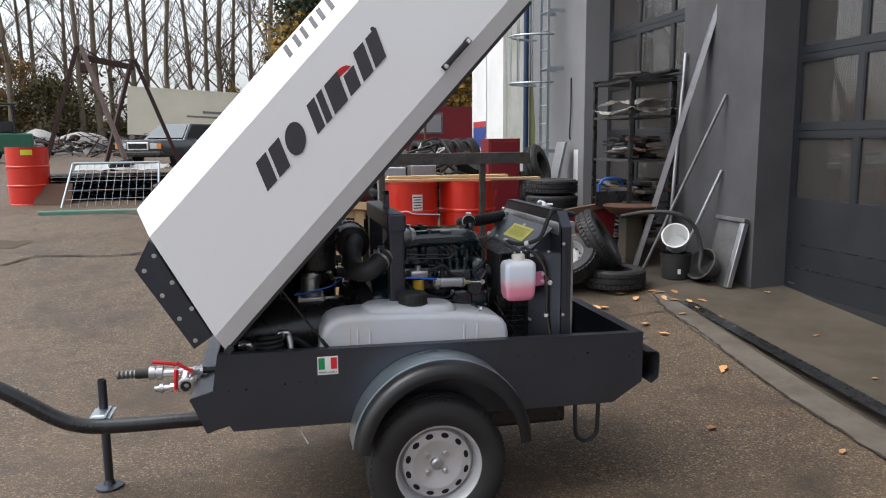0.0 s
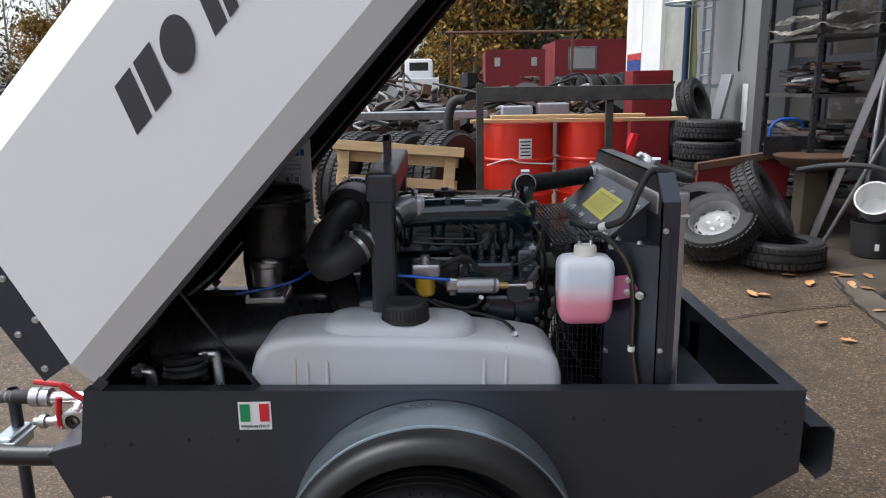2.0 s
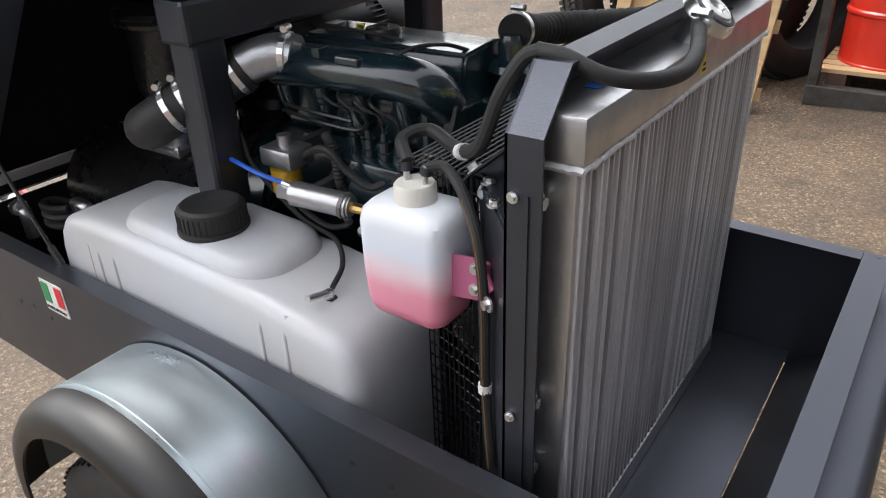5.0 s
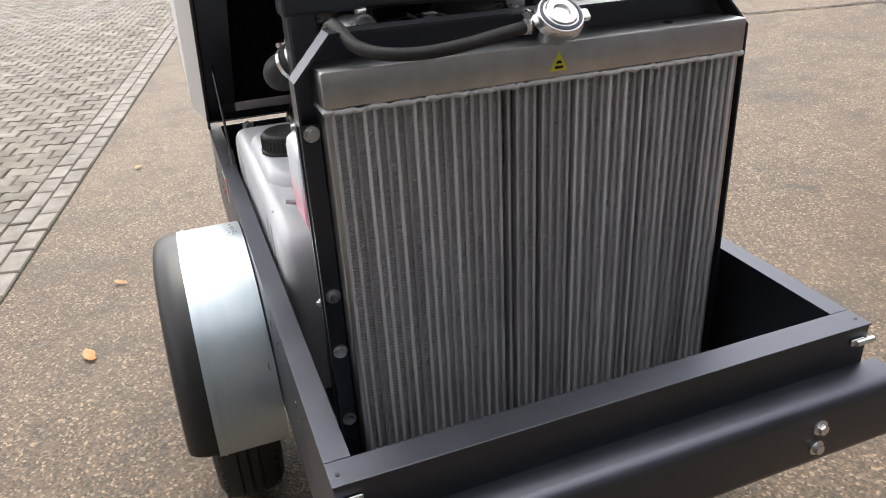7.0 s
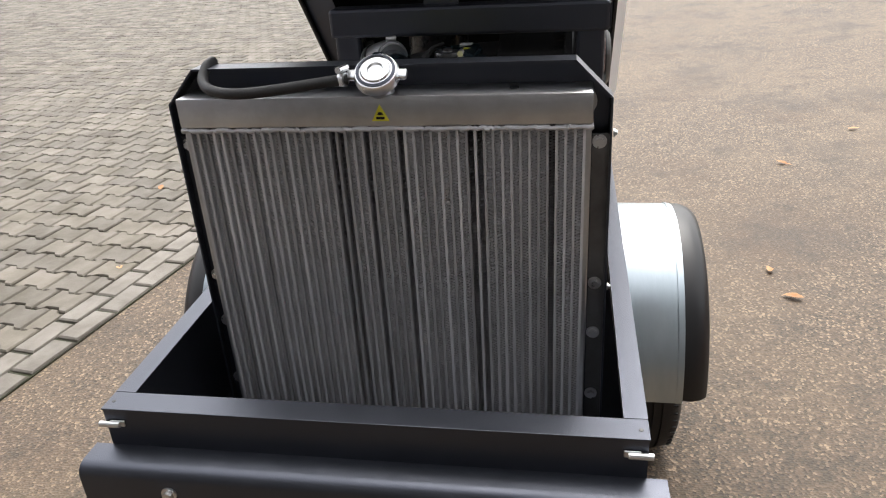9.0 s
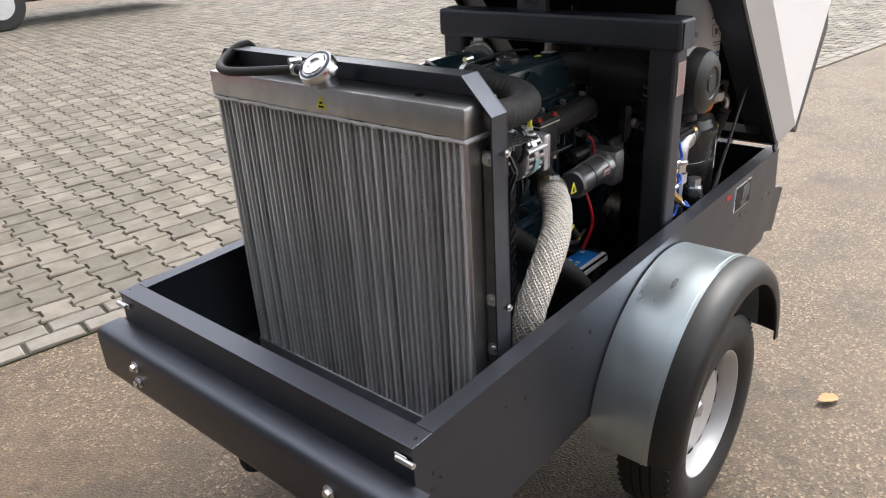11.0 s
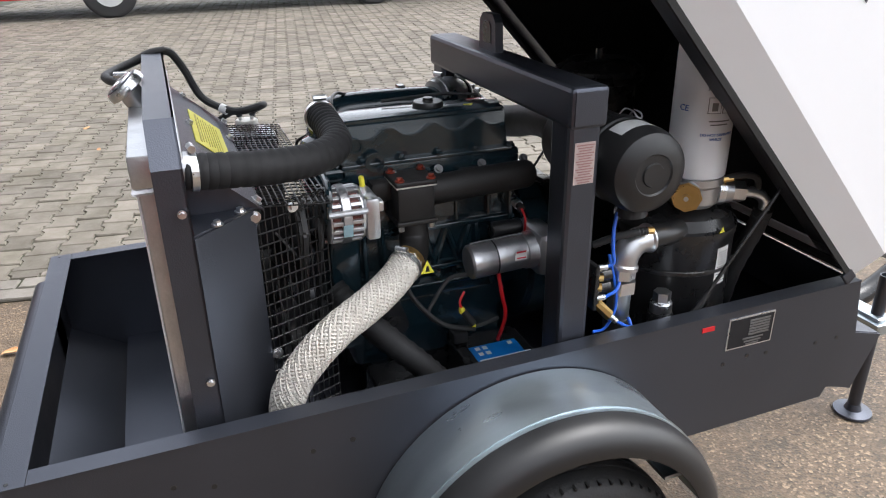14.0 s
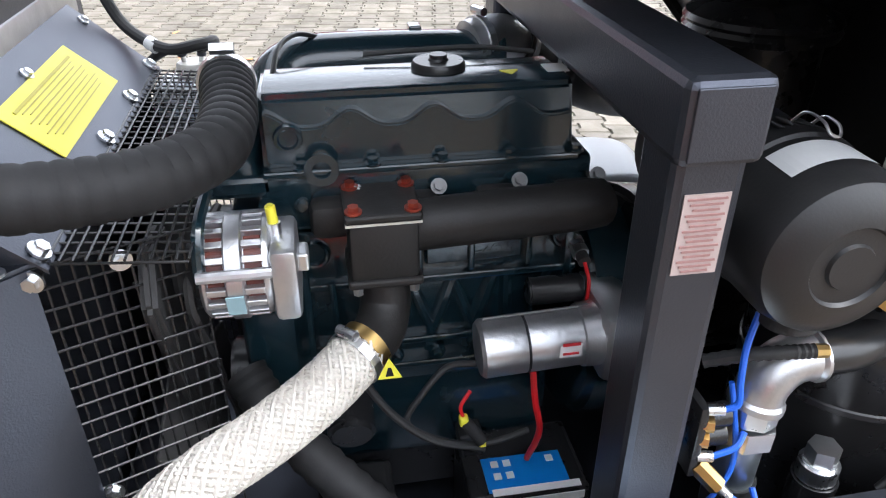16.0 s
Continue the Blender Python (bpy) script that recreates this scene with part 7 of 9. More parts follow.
part("cylinder", cyl((-0.932, 0.234, 1.032), (-0.807, 0.256, 1.024), 0.023, seg=24, bevel=0.004, bm=cyl((-0.957, 0.230, 1.033), (-0.932, 0.234, 1.032), 0.018, seg=6)), ALU, act, smooth=True)
part("collar", cyl((-0.824, 0.253, 1.025), (-0.816, 0.254, 1.024), 0.025, seg=24), STEEL, act)
part("brass_nut", cyl((-0.807, 0.256, 1.024), (-0.777, 0.261, 1.022), 0.010, seg=8), BRASS, act)
part("rod", cyl((-0.777, 0.261, 1.022), (-0.717, 0.270, 1.019), 0.004, bm=lathe([(0, -0.007), (0.011, -0.006), (0.011, 0.006), (0, 0.007)], along((-0.712, 0.268, 1.019), (-0.712, 0.206, 1.019)), 14)), CHROME, act)
part("air_line", sweep(curve([(-1.14, 0.25, 1.06), (-1.08, 0.235, 1.062), (-1.0, 0.222, 1.058), (-0.947, 0.228, 1.050)]), 0.0045, 8), BLUE, act, "blue air line", smooth=True)
part("line_fitting", cyl((-0.947, 0.228, 1.050), (-0.927, 0.230, 1.046), 0.006, bm=cyl((-0.927, 0.232, 1.048), (-0.927, 0.233, 1.032), 0.006)), CHROME, act)
part("bracket", box(-0.95, -0.93, 0.235, 0.43, 1.0, 1.02, 0.003), STEEL, act)
# air lines and valves beside the frame post
vb = thing("air_valve_block", (-1.225, 0.93, 0.90), "brass and black air valves with blue lines", "valve")
part("block", cyl((-1.203, 0.925, 0.925), (-1.25, 0.925, 0.925), 0.016, bm=cyl((-1.203, 0.925, 0.895), (-1.25, 0.925, 0.895), 0.016, bm=box(-1.212, -1.20, 0.90, 0.95, 0.85, 0.96, 0.003))), BLACKPAINT, vb, smooth=True)
part("brass_body", cyl((-1.212, 0.94, 0.865), (-1.24, 0.955, 0.835), 0.013, seg=8), BRASS, vb)
part("brass_nut", cyl((-1.208, 0.94, 0.93), (-1.222, 0.945, 0.93), 0.010, seg=8), BRASS, vb)
part("brass_nut", cyl((-1.208, 0.94, 0.905), (-1.220, 0.945, 0.905), 0.010, seg=8), BRASS, vb)
for a, b in (((-1.24, 0.955, 0.835), (-1.255, 0.962, 0.82)), ((-1.21, 0.945, 0.955), (-1.228, 0.95, 0.957)), ((-1.21, 0.945, 0.88), (-1.228, 0.95, 0.882))):
    part("push_fitting", cyl(a, b, 0.007), CHROME, vb)
bm = sweep(curve([(-1.255, 0.962, 0.82), (-1.28, 0.97, 0.805), (-1.295, 0.965, 0.80), (-1.295, 0.95, 0.815)]), 0.0042, 8)
sweep(curve([(-1.228, 0.95, 0.957), (-1.242, 0.952, 0.966), (-1.243, 0.945, 0.99), (-1.250, 0.93, 1.03), (-1.262, 0.92, 1.07)]), 0.0042, 8, bm)
sweep(curve([(-1.228, 0.95, 0.882), (-1.255, 0.95, 0.892), (-1.27, 0.94, 0.905)]), 0.0042, 8, bm)
sweep(curve([(-1.20, 0.955, 0.80), (-1.235, 0.95, 0.80), (-1.265, 0.94, 0.84), (-1.262, 0.935, 0.90), (-1.25, 0.92, 0.97)]), 0.0036, 8, bm)
part("air_line", bm, BLUE, vb, "blue air lines", smooth=True)
part("sensor_hose", sweep(curve([(-1.22, 0.90, 0.99), (-1.26, 0.92, 1.01), (-1.30, 0.935, 1.02), (-1.33, 0.94, 1.022)]), 0.008, 10, ridge=0.0015, every=2), RUBBER, vb, smooth=True)
part("sensor_end", cyl((-1.33, 0.94, 1.022), (-1.345, 0.942, 1.022), 0.0085, seg=8), BRASS, vb)


# ---- things against the building ----
def mixed_scrap():
    """Scrap metal whose pieces differ: black, rusty, grey and a few pale ones."""
    m = material("mixed scrap metal", (0.05, 0.045, 0.04), 0.6, 0.35, (0.08, 0.05, 0.035), 7, 0.6, 0.3, 60)
    nt = m.node_tree
    b = nt.nodes["Principled BSDF"]
    geo = nt.nodes.new("ShaderNodeNewGeometry")
    cr = nt.nodes.new("ShaderNodeValToRGB")
    cr.color_ramp.interpolation = "CONSTANT"
    for pos, c in ((0.0, (0.012, 0.012, 0.012)), (0.35, (0.05, 0.045, 0.042)), (0.55, (0.09, 0.05, 0.032)), (0.70, (0.14, 0.14, 0.145)), (0.85, (0.04, 0.028, 0.022)), (0.94, (0.45, 0.45, 0.45))):
        e = cr.color_ramp.elements[0] if pos == 0.0 else cr.color_ramp.elements.new(pos)
        e.position, e.color = pos, (*c, 1)
    cr.color_ramp.elements[-1].color = (0.45, 0.45, 0.45, 1)
    nt.links.new(geo.outputs["Random Per Island"], cr.inputs[0])
    nt.links.new(cr.outputs[0], b.inputs["Base Color"])
    return m


SCRAP = mixed_scrap()
OLDSTEEL = material("weathered dark steel", (0.085, 0.083, 0.080), 0.55, 0.5, (0.045, 0.038, 0.033), 10, 0.8, 0.3, 90)


def tyre(name, at, way, r, w, label, rim=False, group="", rim_mat=None):
    """A car or lorry tyre with a blocked tread, its axle along way."""
    t = thing(name, at, label, "tyre", group)
    m = Matrix.Translation(at) @ Vector(way).to_track_quat("Z", "Y").to_matrix().to_4x4()
    h = w / 2
    prof = [(r * 0.60, h * 0.80), (r * 0.68, h * 0.96), (r * 0.80, h), (r * 0.92, h * 0.92), (r * 0.972, h * 0.72), (r * 0.985, h * 0.40), (r * 0.96, h * 0.36), (r * 0.96, h * 0.28), (r * 0.99, h * 0.24), (r * 0.99, -h * 0.24), (r * 0.96, -h * 0.28), (r * 0.96, -h * 0.36), (r * 0.985, -h * 0.40), (r * 0.972, -h * 0.72), (r * 0.92, -h * 0.92), (r * 0.80, -h), (r * 0.68, -h * 0.96), (r * 0.60, -h * 0.80), (r * 0.60, h * 0.80)]
    part("carcass", lathe(prof, m, 44), TYRE, t, smooth=True)
    bm = bmesh.new()
    n = 44 if r < 0.4 else 76
    for i in range(n):
        a = 2 * math.pi * i / n
        for z, s in ((h * 0.56, 1), (0, -1), (-h * 0.56, 1)):
            k = len(bm.verts)
            box(-0.62 * math.pi * r / n, 0.62 * math.pi * r / n, -h * 0.2, h * 0.2, -0.005, 0.005, bm=bm)
            bmesh.ops.transform(bm, verts=bm.verts[-8:], matrix=m @ Matrix.Rotation(a + (0.07 if s < 0 else 0), 4, "Z") @ Matrix.Translation((r * 0.99, 0, z)) @ Matrix.Rotation(radians(90), 4, "Y") @ Matrix.Rotation(radians(90), 4, "Z") @ Matrix.Rotation(radians(14 * s), 4, "Z"))
    tagged(part("tread", bm, TYRE, t), kind="stuff")
    if rim:
        d = part("wheel_disc", lathe([(0, h * 0.1), (r * 0.18, h * 0.12), (r * 0.30, h * 0.30), (r * 0.42, h * 0.30), (r * 0.52, h * 0.1), (r * 0.55, h * 0.5), (r * 0.60, h * 0.82), (r * 0.63, h * 0.80), (r * 0.60, h * 0.5), (r * 0.59, -h * 0.8), (0, -h * 0.8)], m, 40), rim_mat or WHEEL, t, "silver steel wheel", smooth=True)
        for i in range(12):
            a = 2 * math.pi * i / 12
            # black disc on the rim, painting the dark of a vent
            own = lathe([(0, 0.002), (0.012, 0.002), (0.013, 0), (0, -0.001)], None, 12)
            turned(own, m @ Matrix.Rotation(a, 4, "Z") @ Matrix.Translation((r * 0.44, 0, h * 0.26)) @ Matrix.Diagonal((0.9, 1.5, 1, 1)))
            part("vent_hole", own, FOAM, d)
        for i in range(4):
            a = 2 * math.pi * i / 4
            part("wheel_bolt", bolt(m @ Vector((r * 0.19, r * 0.19 * math.tan(0), h * 0.13)) if i == 0 else m @ Vector((r * 0.19 * math.cos(a), r * 0.19 * math.sin(a), h * 0.13)), m.to_3x3() @ Vector((0, 0, 1)), 0.01), CHROME, d)
    return t


g0 = rise(1.5, 3.4)
DULL = material("dull wheel paint", (0.26, 0.26, 0.265), 0.5, 0.3, (0.18, 0.175, 0.17), 8, 0.6)
tyre("car_tyre", (1.53, 3.46, g0 + 0.105), (0, 0, 1), 0.31, 0.19, "black car tyre lying flat on the yard", group="tyres by the wall")
tyre("car_tyre", (1.07, 3.53, g0 + 0.29), (-0.42, -0.40, 0.80), 0.30, 0.19, "black car tyre on a silver wheel, leaning", rim=True, group="tyres by the wall", rim_mat=DULL)
tyre("car_tyre", (1.44, 3.62, g0 + 0.45), (0.72, -0.42, 0.52), 0.32, 0.19, "black car tyre tilted over another tyre", group="tyres by the wall")
tyre("car_tyre", (1.05, 3.95, g0 + 0.30), (-0.4, -0.3, 0.75), 0.32, 0.2, "black car tyre leaning behind the others", group="tyres by the wall")
for k in range(4):
    tyre("car_tyre", (1.66 + 0.015 * (k % 2), 5.5 - 0.02 * (k % 3), rise(1.66, 5.5) + 0.10 + 0.195 * k), (0.02 * (k % 2), 0.01, 1), 0.315, 0.185, "black car tyre in an upright stack", rim=(k == 3), group="stacked tyres")
# lorry tyres standing in a row behind the trailer, and the pallet leaning on them
gy = rise(-1.3, 4.3)
for k in range(4):
    tyre("lorry_tyre", (-1.99 + 0.36 * k, 4.50 + 0.03 * (k % 2), gy + 0.50), (1, -0.72 + 0.04 * k, 0.04), 0.51, 0.31, "large black lorry tyre standing in a row", group="lorry tyres")
pal = thing("pallet", (-1.35, 3.75, gy), "pale new pine pallet leaning on lorry tyres", "pallet")
PM = Matrix.Translation((-1.36, 3.70, gy + 0.03)) @ Matrix.Rotation(radians(4), 4, "Z") @ Matrix.Rotation(radians(-9), 4, "X") @ Matrix.Rotation(radians(5), 4, "Y")
for z in (0.05, 0.43, 0.61, 0.785):
    part("deck_board", turned(box(-0.47, 0.47, 0.046, 0.066, z, z + 0.075, 0.002), PM), PINE, pal)
for x in (-0.46, -0.06, 0.36):
    part("stringer", turned(box(x, x + 0.085, 0.0, 0.045, 0.0, 0.86, 0.003), PM), PINE, pal)
part("top_rail", turned(box(-0.50, 0.50, -0.06, 0.060, 0.862, 0.935, 0.003), PM), PINE, pal)


def steel_drum(at, r, h, mat, label, group=""):
    d = thing("oil_drum", at, label, "drum", group)
    m = Matrix.Translation(at)
    prof = [(0, 0.012), (r - 0.012, 0.012), (r - 0.008, 0.0), (r + 0.004, 0.0), (r + 0.004, 0.012), (r, 0.016)]
    for z in (0.33, 0.66):
        prof += [(r, h * z - 0.018), (r + 0.010, h * z - 0.008), (r + 0.010, h * z + 0.008), (r, h * z + 0.018)]
    prof += [(r, h - 0.016), (r + 0.004, h - 0.012), (r + 0.004, h), (r - 0.008, h), (r - 0.012, h - 0.012), (0, h - 0.012)]
    part("drum_body", lathe(prof, m, 48), mat, d, smooth=True)
    part("bung", cyl(Vector(at) + Vector((r * 0.6, 0, h - 0.012)), Vector(at) + Vector((r * 0.6, 0, h - 0.002)), 0.03, seg=12), STEEL, d)
    return d


dz = rise(0, 4.4) + 0.13
d1 = steel_drum((-0.318, 4.40, dz), 0.292, 0.88, RED, "bright red steel oil drum on a pallet", "oil drums")
d2 = steel_drum((0.305, 4.42, dz), 0.292, 0.88, RED, "bright red steel oil drum on a pallet", "oil drums")
lb = part("drum_label", drum_bar((-0.318, 4.40), 0.292, radians(-90 + 6), dz + 0.68, 0.105, 0.16), LABEL, d1)
bm = None
for k in range(5):
    bm = drum_bar((-0.318, 4.40), 0.2935, radians(-90 + 6), dz + 0.735 - 0.027 * k, 0.085 - 0.012 * (k % 2), 0.010, bm)
part("label_print", bm, INK, lb)
pl2 = thing("pallet", (0.0, 4.4, rise(0, 4.4)), "weathered timber pallet under the drums", "pallet")
for x in (-0.6, -0.05, 0.5):
    part("bearer", box(x, x + 0.1, 4.05, 4.75, rise(0, 4.4) - 0.06, dz - 0.022), RUST, pl2)
for k in range(6):
    part("deck_board", box(-0.66, 0.66, 4.05 + 0.12 * k, 4.15 + 0.12 * k, dz - 0.022, dz), PINE, pl2)
for k, (y, x0, x1, z) in enumerate(((4.22, -0.72, 1.05, 0.0), (4.36, -0.66, 0.75, 0.0), (4.30, -0.55, 0.72, 0.03))):
    solid("timber_plank", box(x0, x1, y, y + 0.11, dz + 0.881 + z, dz + 0.908 + z, 0.003), PINE, "pale timber plank laid across red drums", "plank", group="planks on the drums", at=(0.2, y, dz + 0.881 + z))
rk = thing("steel_rack", (0.1, 4.0, rise(0.1, 4.0)), "grey steel tube rack around the drums", "rack")
zb = 1.575
part("crossbar", box(-0.66, 0.84, 3.97, 4.05, zb - 0.115, zb, 0.006), OLDSTEEL, rk)
part("bar_end", box(0.84, 0.846, 3.985, 4.035, zb - 0.10, zb - 0.015), INK, rk)
for x, y, top in ((-0.66, 4.0, zb + 0.03), (0.36, 4.03, zb - 0.115)):
    part("upright", box(x - 0.028, x + 0.028, y - 0.028, y + 0.028, rise(x, y) - 0.02, top, 0.004), OLDSTEEL, rk)
part("base_bar", box(-0.69, 0.95, 3.96, 4.04, rise(0, 4) - 0.03, rise(0, 4) + 0.08, 0.005), OLDSTEEL, rk)
part("strap", sweep(curve([(-0.60, 4.11, dz + 0.55), (-0.42, 4.09, dz + 0.60), (-0.318, 4.095, dz + 0.57), (-0.05, 4.16, dz + 0.55)]), 0.006, 6), LABEL, rk)

# shelf rack by the far door
sh = thing("shelf_rack", (2.35, 4.75, rise(2.3, 4.7)), "dark steel shelf rack full of scrap parts", "shelf")
sx0, sx1, sy0, sy1 = 2.12, 2.62, 4.32, 5.25
sg = rise(2.35, 4.7)
for x in (sx0, sx1):
    for y in (sy0, sy1):
        part("upright", box(x - 0.02, x + 0.02, y - 0.02, y + 0.02, sg - 0.05, 2.36), BLACKPAINT, sh)
for z in (0.62, 1.0, 1.46, 1.94, 2.33):
    part("shelf_board", box(sx0 - 0.02, sx1 + 0.02, sy0 - 0.02, sy1 + 0.02, z - 0.015, z + 0.012), OLDSTEEL, sh)
random.seed(21)
for z, n, hh, mat, lab in ((0.632, 30, 0.28, SCRAP, "rusty bars heaped on a shelf"), (1.012, 34, 0.26, SCRAP, "rusty brackets heaped on a shelf"), (1.472, 44, 0.30, SCRAP, "dark steel offcuts heaped on a shelf"), (2.342, 5, 0.10, SCRAP, "bent sheet metal on the top shelf")):
    bm = None
    for k in range(n):
        w, d, h = random.uniform(0.04, 0.16), random.uniform(0.2, 0.75), random.uniform(0.015, 0.04)
        own = box(-w / 2, w / 2, -d / 2, d / 2, -h / 2, h / 2, 0.006)
        turned(own, Matrix.Translation((random.uniform(2.2, 2.52), random.uniform(4.5, 5.1), z + h / 2 + hh * k / n * 0.8)) @ Matrix.Rotation(radians(random.uniform(-20, 20)), 4, "Z") @ Matrix.Rotation(radians(random.uniform(-5, 5)), 4, "X"))
        bm = join(bm, own)
    solid("scrap_heap", bm, mat, lab, "scrap", "stuff", at=(2.35, 4.8, z))
SHEET = material("crumpled pale sheet", (0.62, 0.60, 0.57), 0.55, 0.2, (0.42, 0.40, 0.37), 6, 0.6, 0.5, 30)


def crumpled(x0, x1, y0, y1, z, amp, seed, mat, label, thick):
    """A crumpled sheet lying on a shelf: broad waves and sharp small folds."""
    bm = bmesh.new()
    rows = []
    for i in range(31):
        row = []
        for j in range(41):
            x, y = x0 + (x1 - x0) * i / 30, y0 + (y1 - y0) * j / 40
            q = Vector((x * 4, y * 3, seed))
            dz = amp * noise.noise(q) + amp * 0.5 * abs(noise.noise(q * 2.7)) + amp * 0.2 * noise.noise(q * 7)
            row.append(bm.verts.new((x + amp * 0.3 * noise.noise(q + Vector((9, 0, 0))), y, z + amp * 0.7 + dz)))
        rows.append(row)
    for p, q in zip(rows, rows[1:]):
        for j in range(40):
            bm.faces.new((p[j], q[j], q[j + 1], p[j + 1]))
    bmesh.ops.solidify(bm, geom=bm.faces[:], thickness=thick)
    solid("metal_sheet", bm, mat, label, "sheet metal", at=((x0 + x1) / 2, (y0 + y1) / 2, z), smooth=True)


crumpled(2.06, 2.64, 4.24, 5.22, 1.955, 0.07, 3.0, SHEET, "crumpled pale metal sheet on the shelf", 0.012)
crumpled(2.10, 2.64, 4.30, 5.15, 2.06, 0.06, 5.0, SHEET, "crumpled pale metal sheet on the shelf", 0.012)
crumpled(2.06, 2.64, 4.20, 5.25, 2.345, 0.03, 9.0, STEEL, "dented grey sheet on the top of the rack", 0.010)

# leaning bars
def leaning(name, a, b, w, t, mat, label):
    a, b = Vector(a), Vector(b)
    m = along(a, b)
    L = (b - a).length
    bm = box(-w / 2, w / 2, -t / 2, -t / 2 + 0.006, 0, L, bm=box(-w / 2, -w / 2 + 0.006, -t / 2, t / 2, 0, L, bm=box(w / 2 - 0.006, w / 2, -t / 2, t / 2, 0, L, bm=box(-0.004, 0.004, -t / 2, t / 2, 0, L))))
    solid(name, turned(bm, m), mat, label, "profile", at=a)


leaning("aluminium_profile", (2.05, 4.02, rise(2.05, 4.0)), (2.74, 3.72, 3.05), 0.10, 0.05, ALU, "long aluminium door track leaning on the wall")
solid("steel_pipe", cyl((1.98, 3.75, rise(1.98, 3.75)), (2.675, 3.44, 2.12), 0.016, seg=12), STEEL, "thin grey pipe leaning on the wall", "pipe", at=(1.98, 3.75, 0.3), smooth=True)
solid("steel_pipe", cyl((2.33, 3.70, rise(2.3, 3.7)), (2.675, 3.46, 1.38), 0.016, seg=12), ALU, "short bright pipe leaning on the wall", "pipe", at=(2.33, 3.7, 0.3), smooth=True)
solid("steel_pipe", cyl((2.50, 4.15, rise(2.5, 4.15)), (2.66, 4.18, 2.60), 0.02, seg=12), ALU, "bright pipe standing by the rack", "pipe", at=(2.5, 4.15, 0.3), smooth=True)
# bucket, pot and basin on the ground
bz = rise(2.25, 3.5)
pot = thing("black_tub", (2.24, 3.52, bz), "black plastic tub standing on the apron", "tub")
part("tub_body", lathe([(0, 0.0), (0.12, 0.0), (0.135, 0.01), (0.15, 0.25), (0.155, 0.25), (0.155, 0.26), (0.146, 0.26), (0.13, 0.02), (0, 0.02)], Matrix.Translation((2.24, 3.52, bz)), 32), RUBBER, pot, smooth=True)
part("tub_label", drum_bar((2.24, 3.52), 0.140, radians(-105), bz + 0.09, 0.03, 0.05), LABEL, pot)
bk = thing("white_bucket", (2.16, 3.50, bz + 0.27), "white plastic bucket lying on its side with a blue rim", "bucket")
BM_ = Matrix.Translation((2.27, 3.58, bz + 0.38)) @ Vector((-0.50, -0.70, 0.55)).to_track_quat("Z", "Y").to_matrix().to_4x4() @ Matrix.Scale(0.82, 4)
part("bucket_body", lathe([(0, -0.14), (0.12, -0.14), (0.155, 0.12), (0.165, 0.125), (0.165, 0.135), (0.15, 0.135), (0.118, -0.125), (0, -0.125)], BM_, 36), LABEL, bk, smooth=True)
part("bucket_rim", lathe([(0.147, 0.06), (0.1515, 0.126), (0.150, 0.128), (0.1445, 0.06)], BM_, 36), BLUELABEL, bk, smooth=True)
hp = thing("black_hose", (2.1, 3.6, bz), "loop of flat black hose over the bucket", "hose")
part("hose_body", sweep(curve([(1.85, 3.95, bz + 0.60), (2.0, 3.70, bz + 0.66), (2.2, 3.50, bz + 0.66), (2.36, 3.42, bz + 0.55), (2.42, 3.36, bz + 0.30), (2.38, 3.30, bz + 0.12), (2.48, 3.22, bz + 0.02)]), 0.022, 10), RUBBER, hp, smooth=True)
sk = thing("steel_basin", (2.58, 3.2, rise(2.58, 3.2)), "battered sheet-steel panel and frame leaning on the wall", "panel")
leanm = Matrix.Translation((2.50, 3.20, rise(2.5, 3.2))) @ Matrix.Rotation(radians(14), 4, "Y")
part("panel_sheet", turned(box(-0.004, 0.004, -0.16, 0.22, 0.0, 0.66), leanm), STEEL, sk)
part("panel_edge", turned(box(-0.03, 0.02, -0.22, -0.15, 0.0, 0.63, 0.006), leanm), ALU, sk)
part("panel_edge", turned(box(-0.04, 0.012, -0.22, 0.24, 0.63, 0.67, 0.006), leanm), STEEL, sk)
bs = thing("oval_basin", (2.42, 3.32, rise(2.4, 3.3)), "oval dull grey steel basin tipped on its edge", "basin")
part("basin_body", lathe([(0, -0.08), (0.11, -0.08), (0.16, 0.05), (0.17, 0.05), (0.17, 0.06), (0.155, 0.06), (0.105, -0.07), (0, -0.07)], Matrix.Translation((2.43, 3.30, rise(2.4, 3.3) + 0.16)) @ Matrix.Rotation(radians(-60), 4, "Y") @ Matrix.Diagonal((1.0, 1.25, 1, 1)), 32), OLDSTEEL, bs, smooth=True)
# charcoal grill bowl on a post
gr_ = thing("charcoal_grill", (2.06, 4.15, rise(2.06, 4.15)), "rusty round charcoal grill on a concrete post", "grill")
gz = rise(2.06, 4.15)
part("post", box(1.96, 2.16, 4.06, 4.24, gz - 0.02, gz + 0.52, 0.012), CONCRETE, gr_)
part("bowl", lathe([(0, 0.0), (0.12, 0.005), (0.22, 0.04), (0.285, 0.10), (0.30, 0.12), (0.30, 0.13), (0.28, 0.12), (0.21, 0.055), (0, 0.02)], Matrix.Translation((2.06, 4.15, gz + 0.52)), 36), RUST, gr_, smooth=True)
for k in range(19):
    y = -0.27 + 0.03 * k
    L = math.sqrt(max(0, 0.29 ** 2 - y * y))
    part("grate_bar", cyl((2.06 - L, 4.15 + y, gz + 0.645), (2.06 + L, 4.15 + y, gz + 0.645), 0.004, seg=6), RUST, gr_)
part("wind_guard", box(1.78, 2.30, 4.44, 4.455, gz + 0.62, gz + 0.78), BLACKPAINT, gr_)
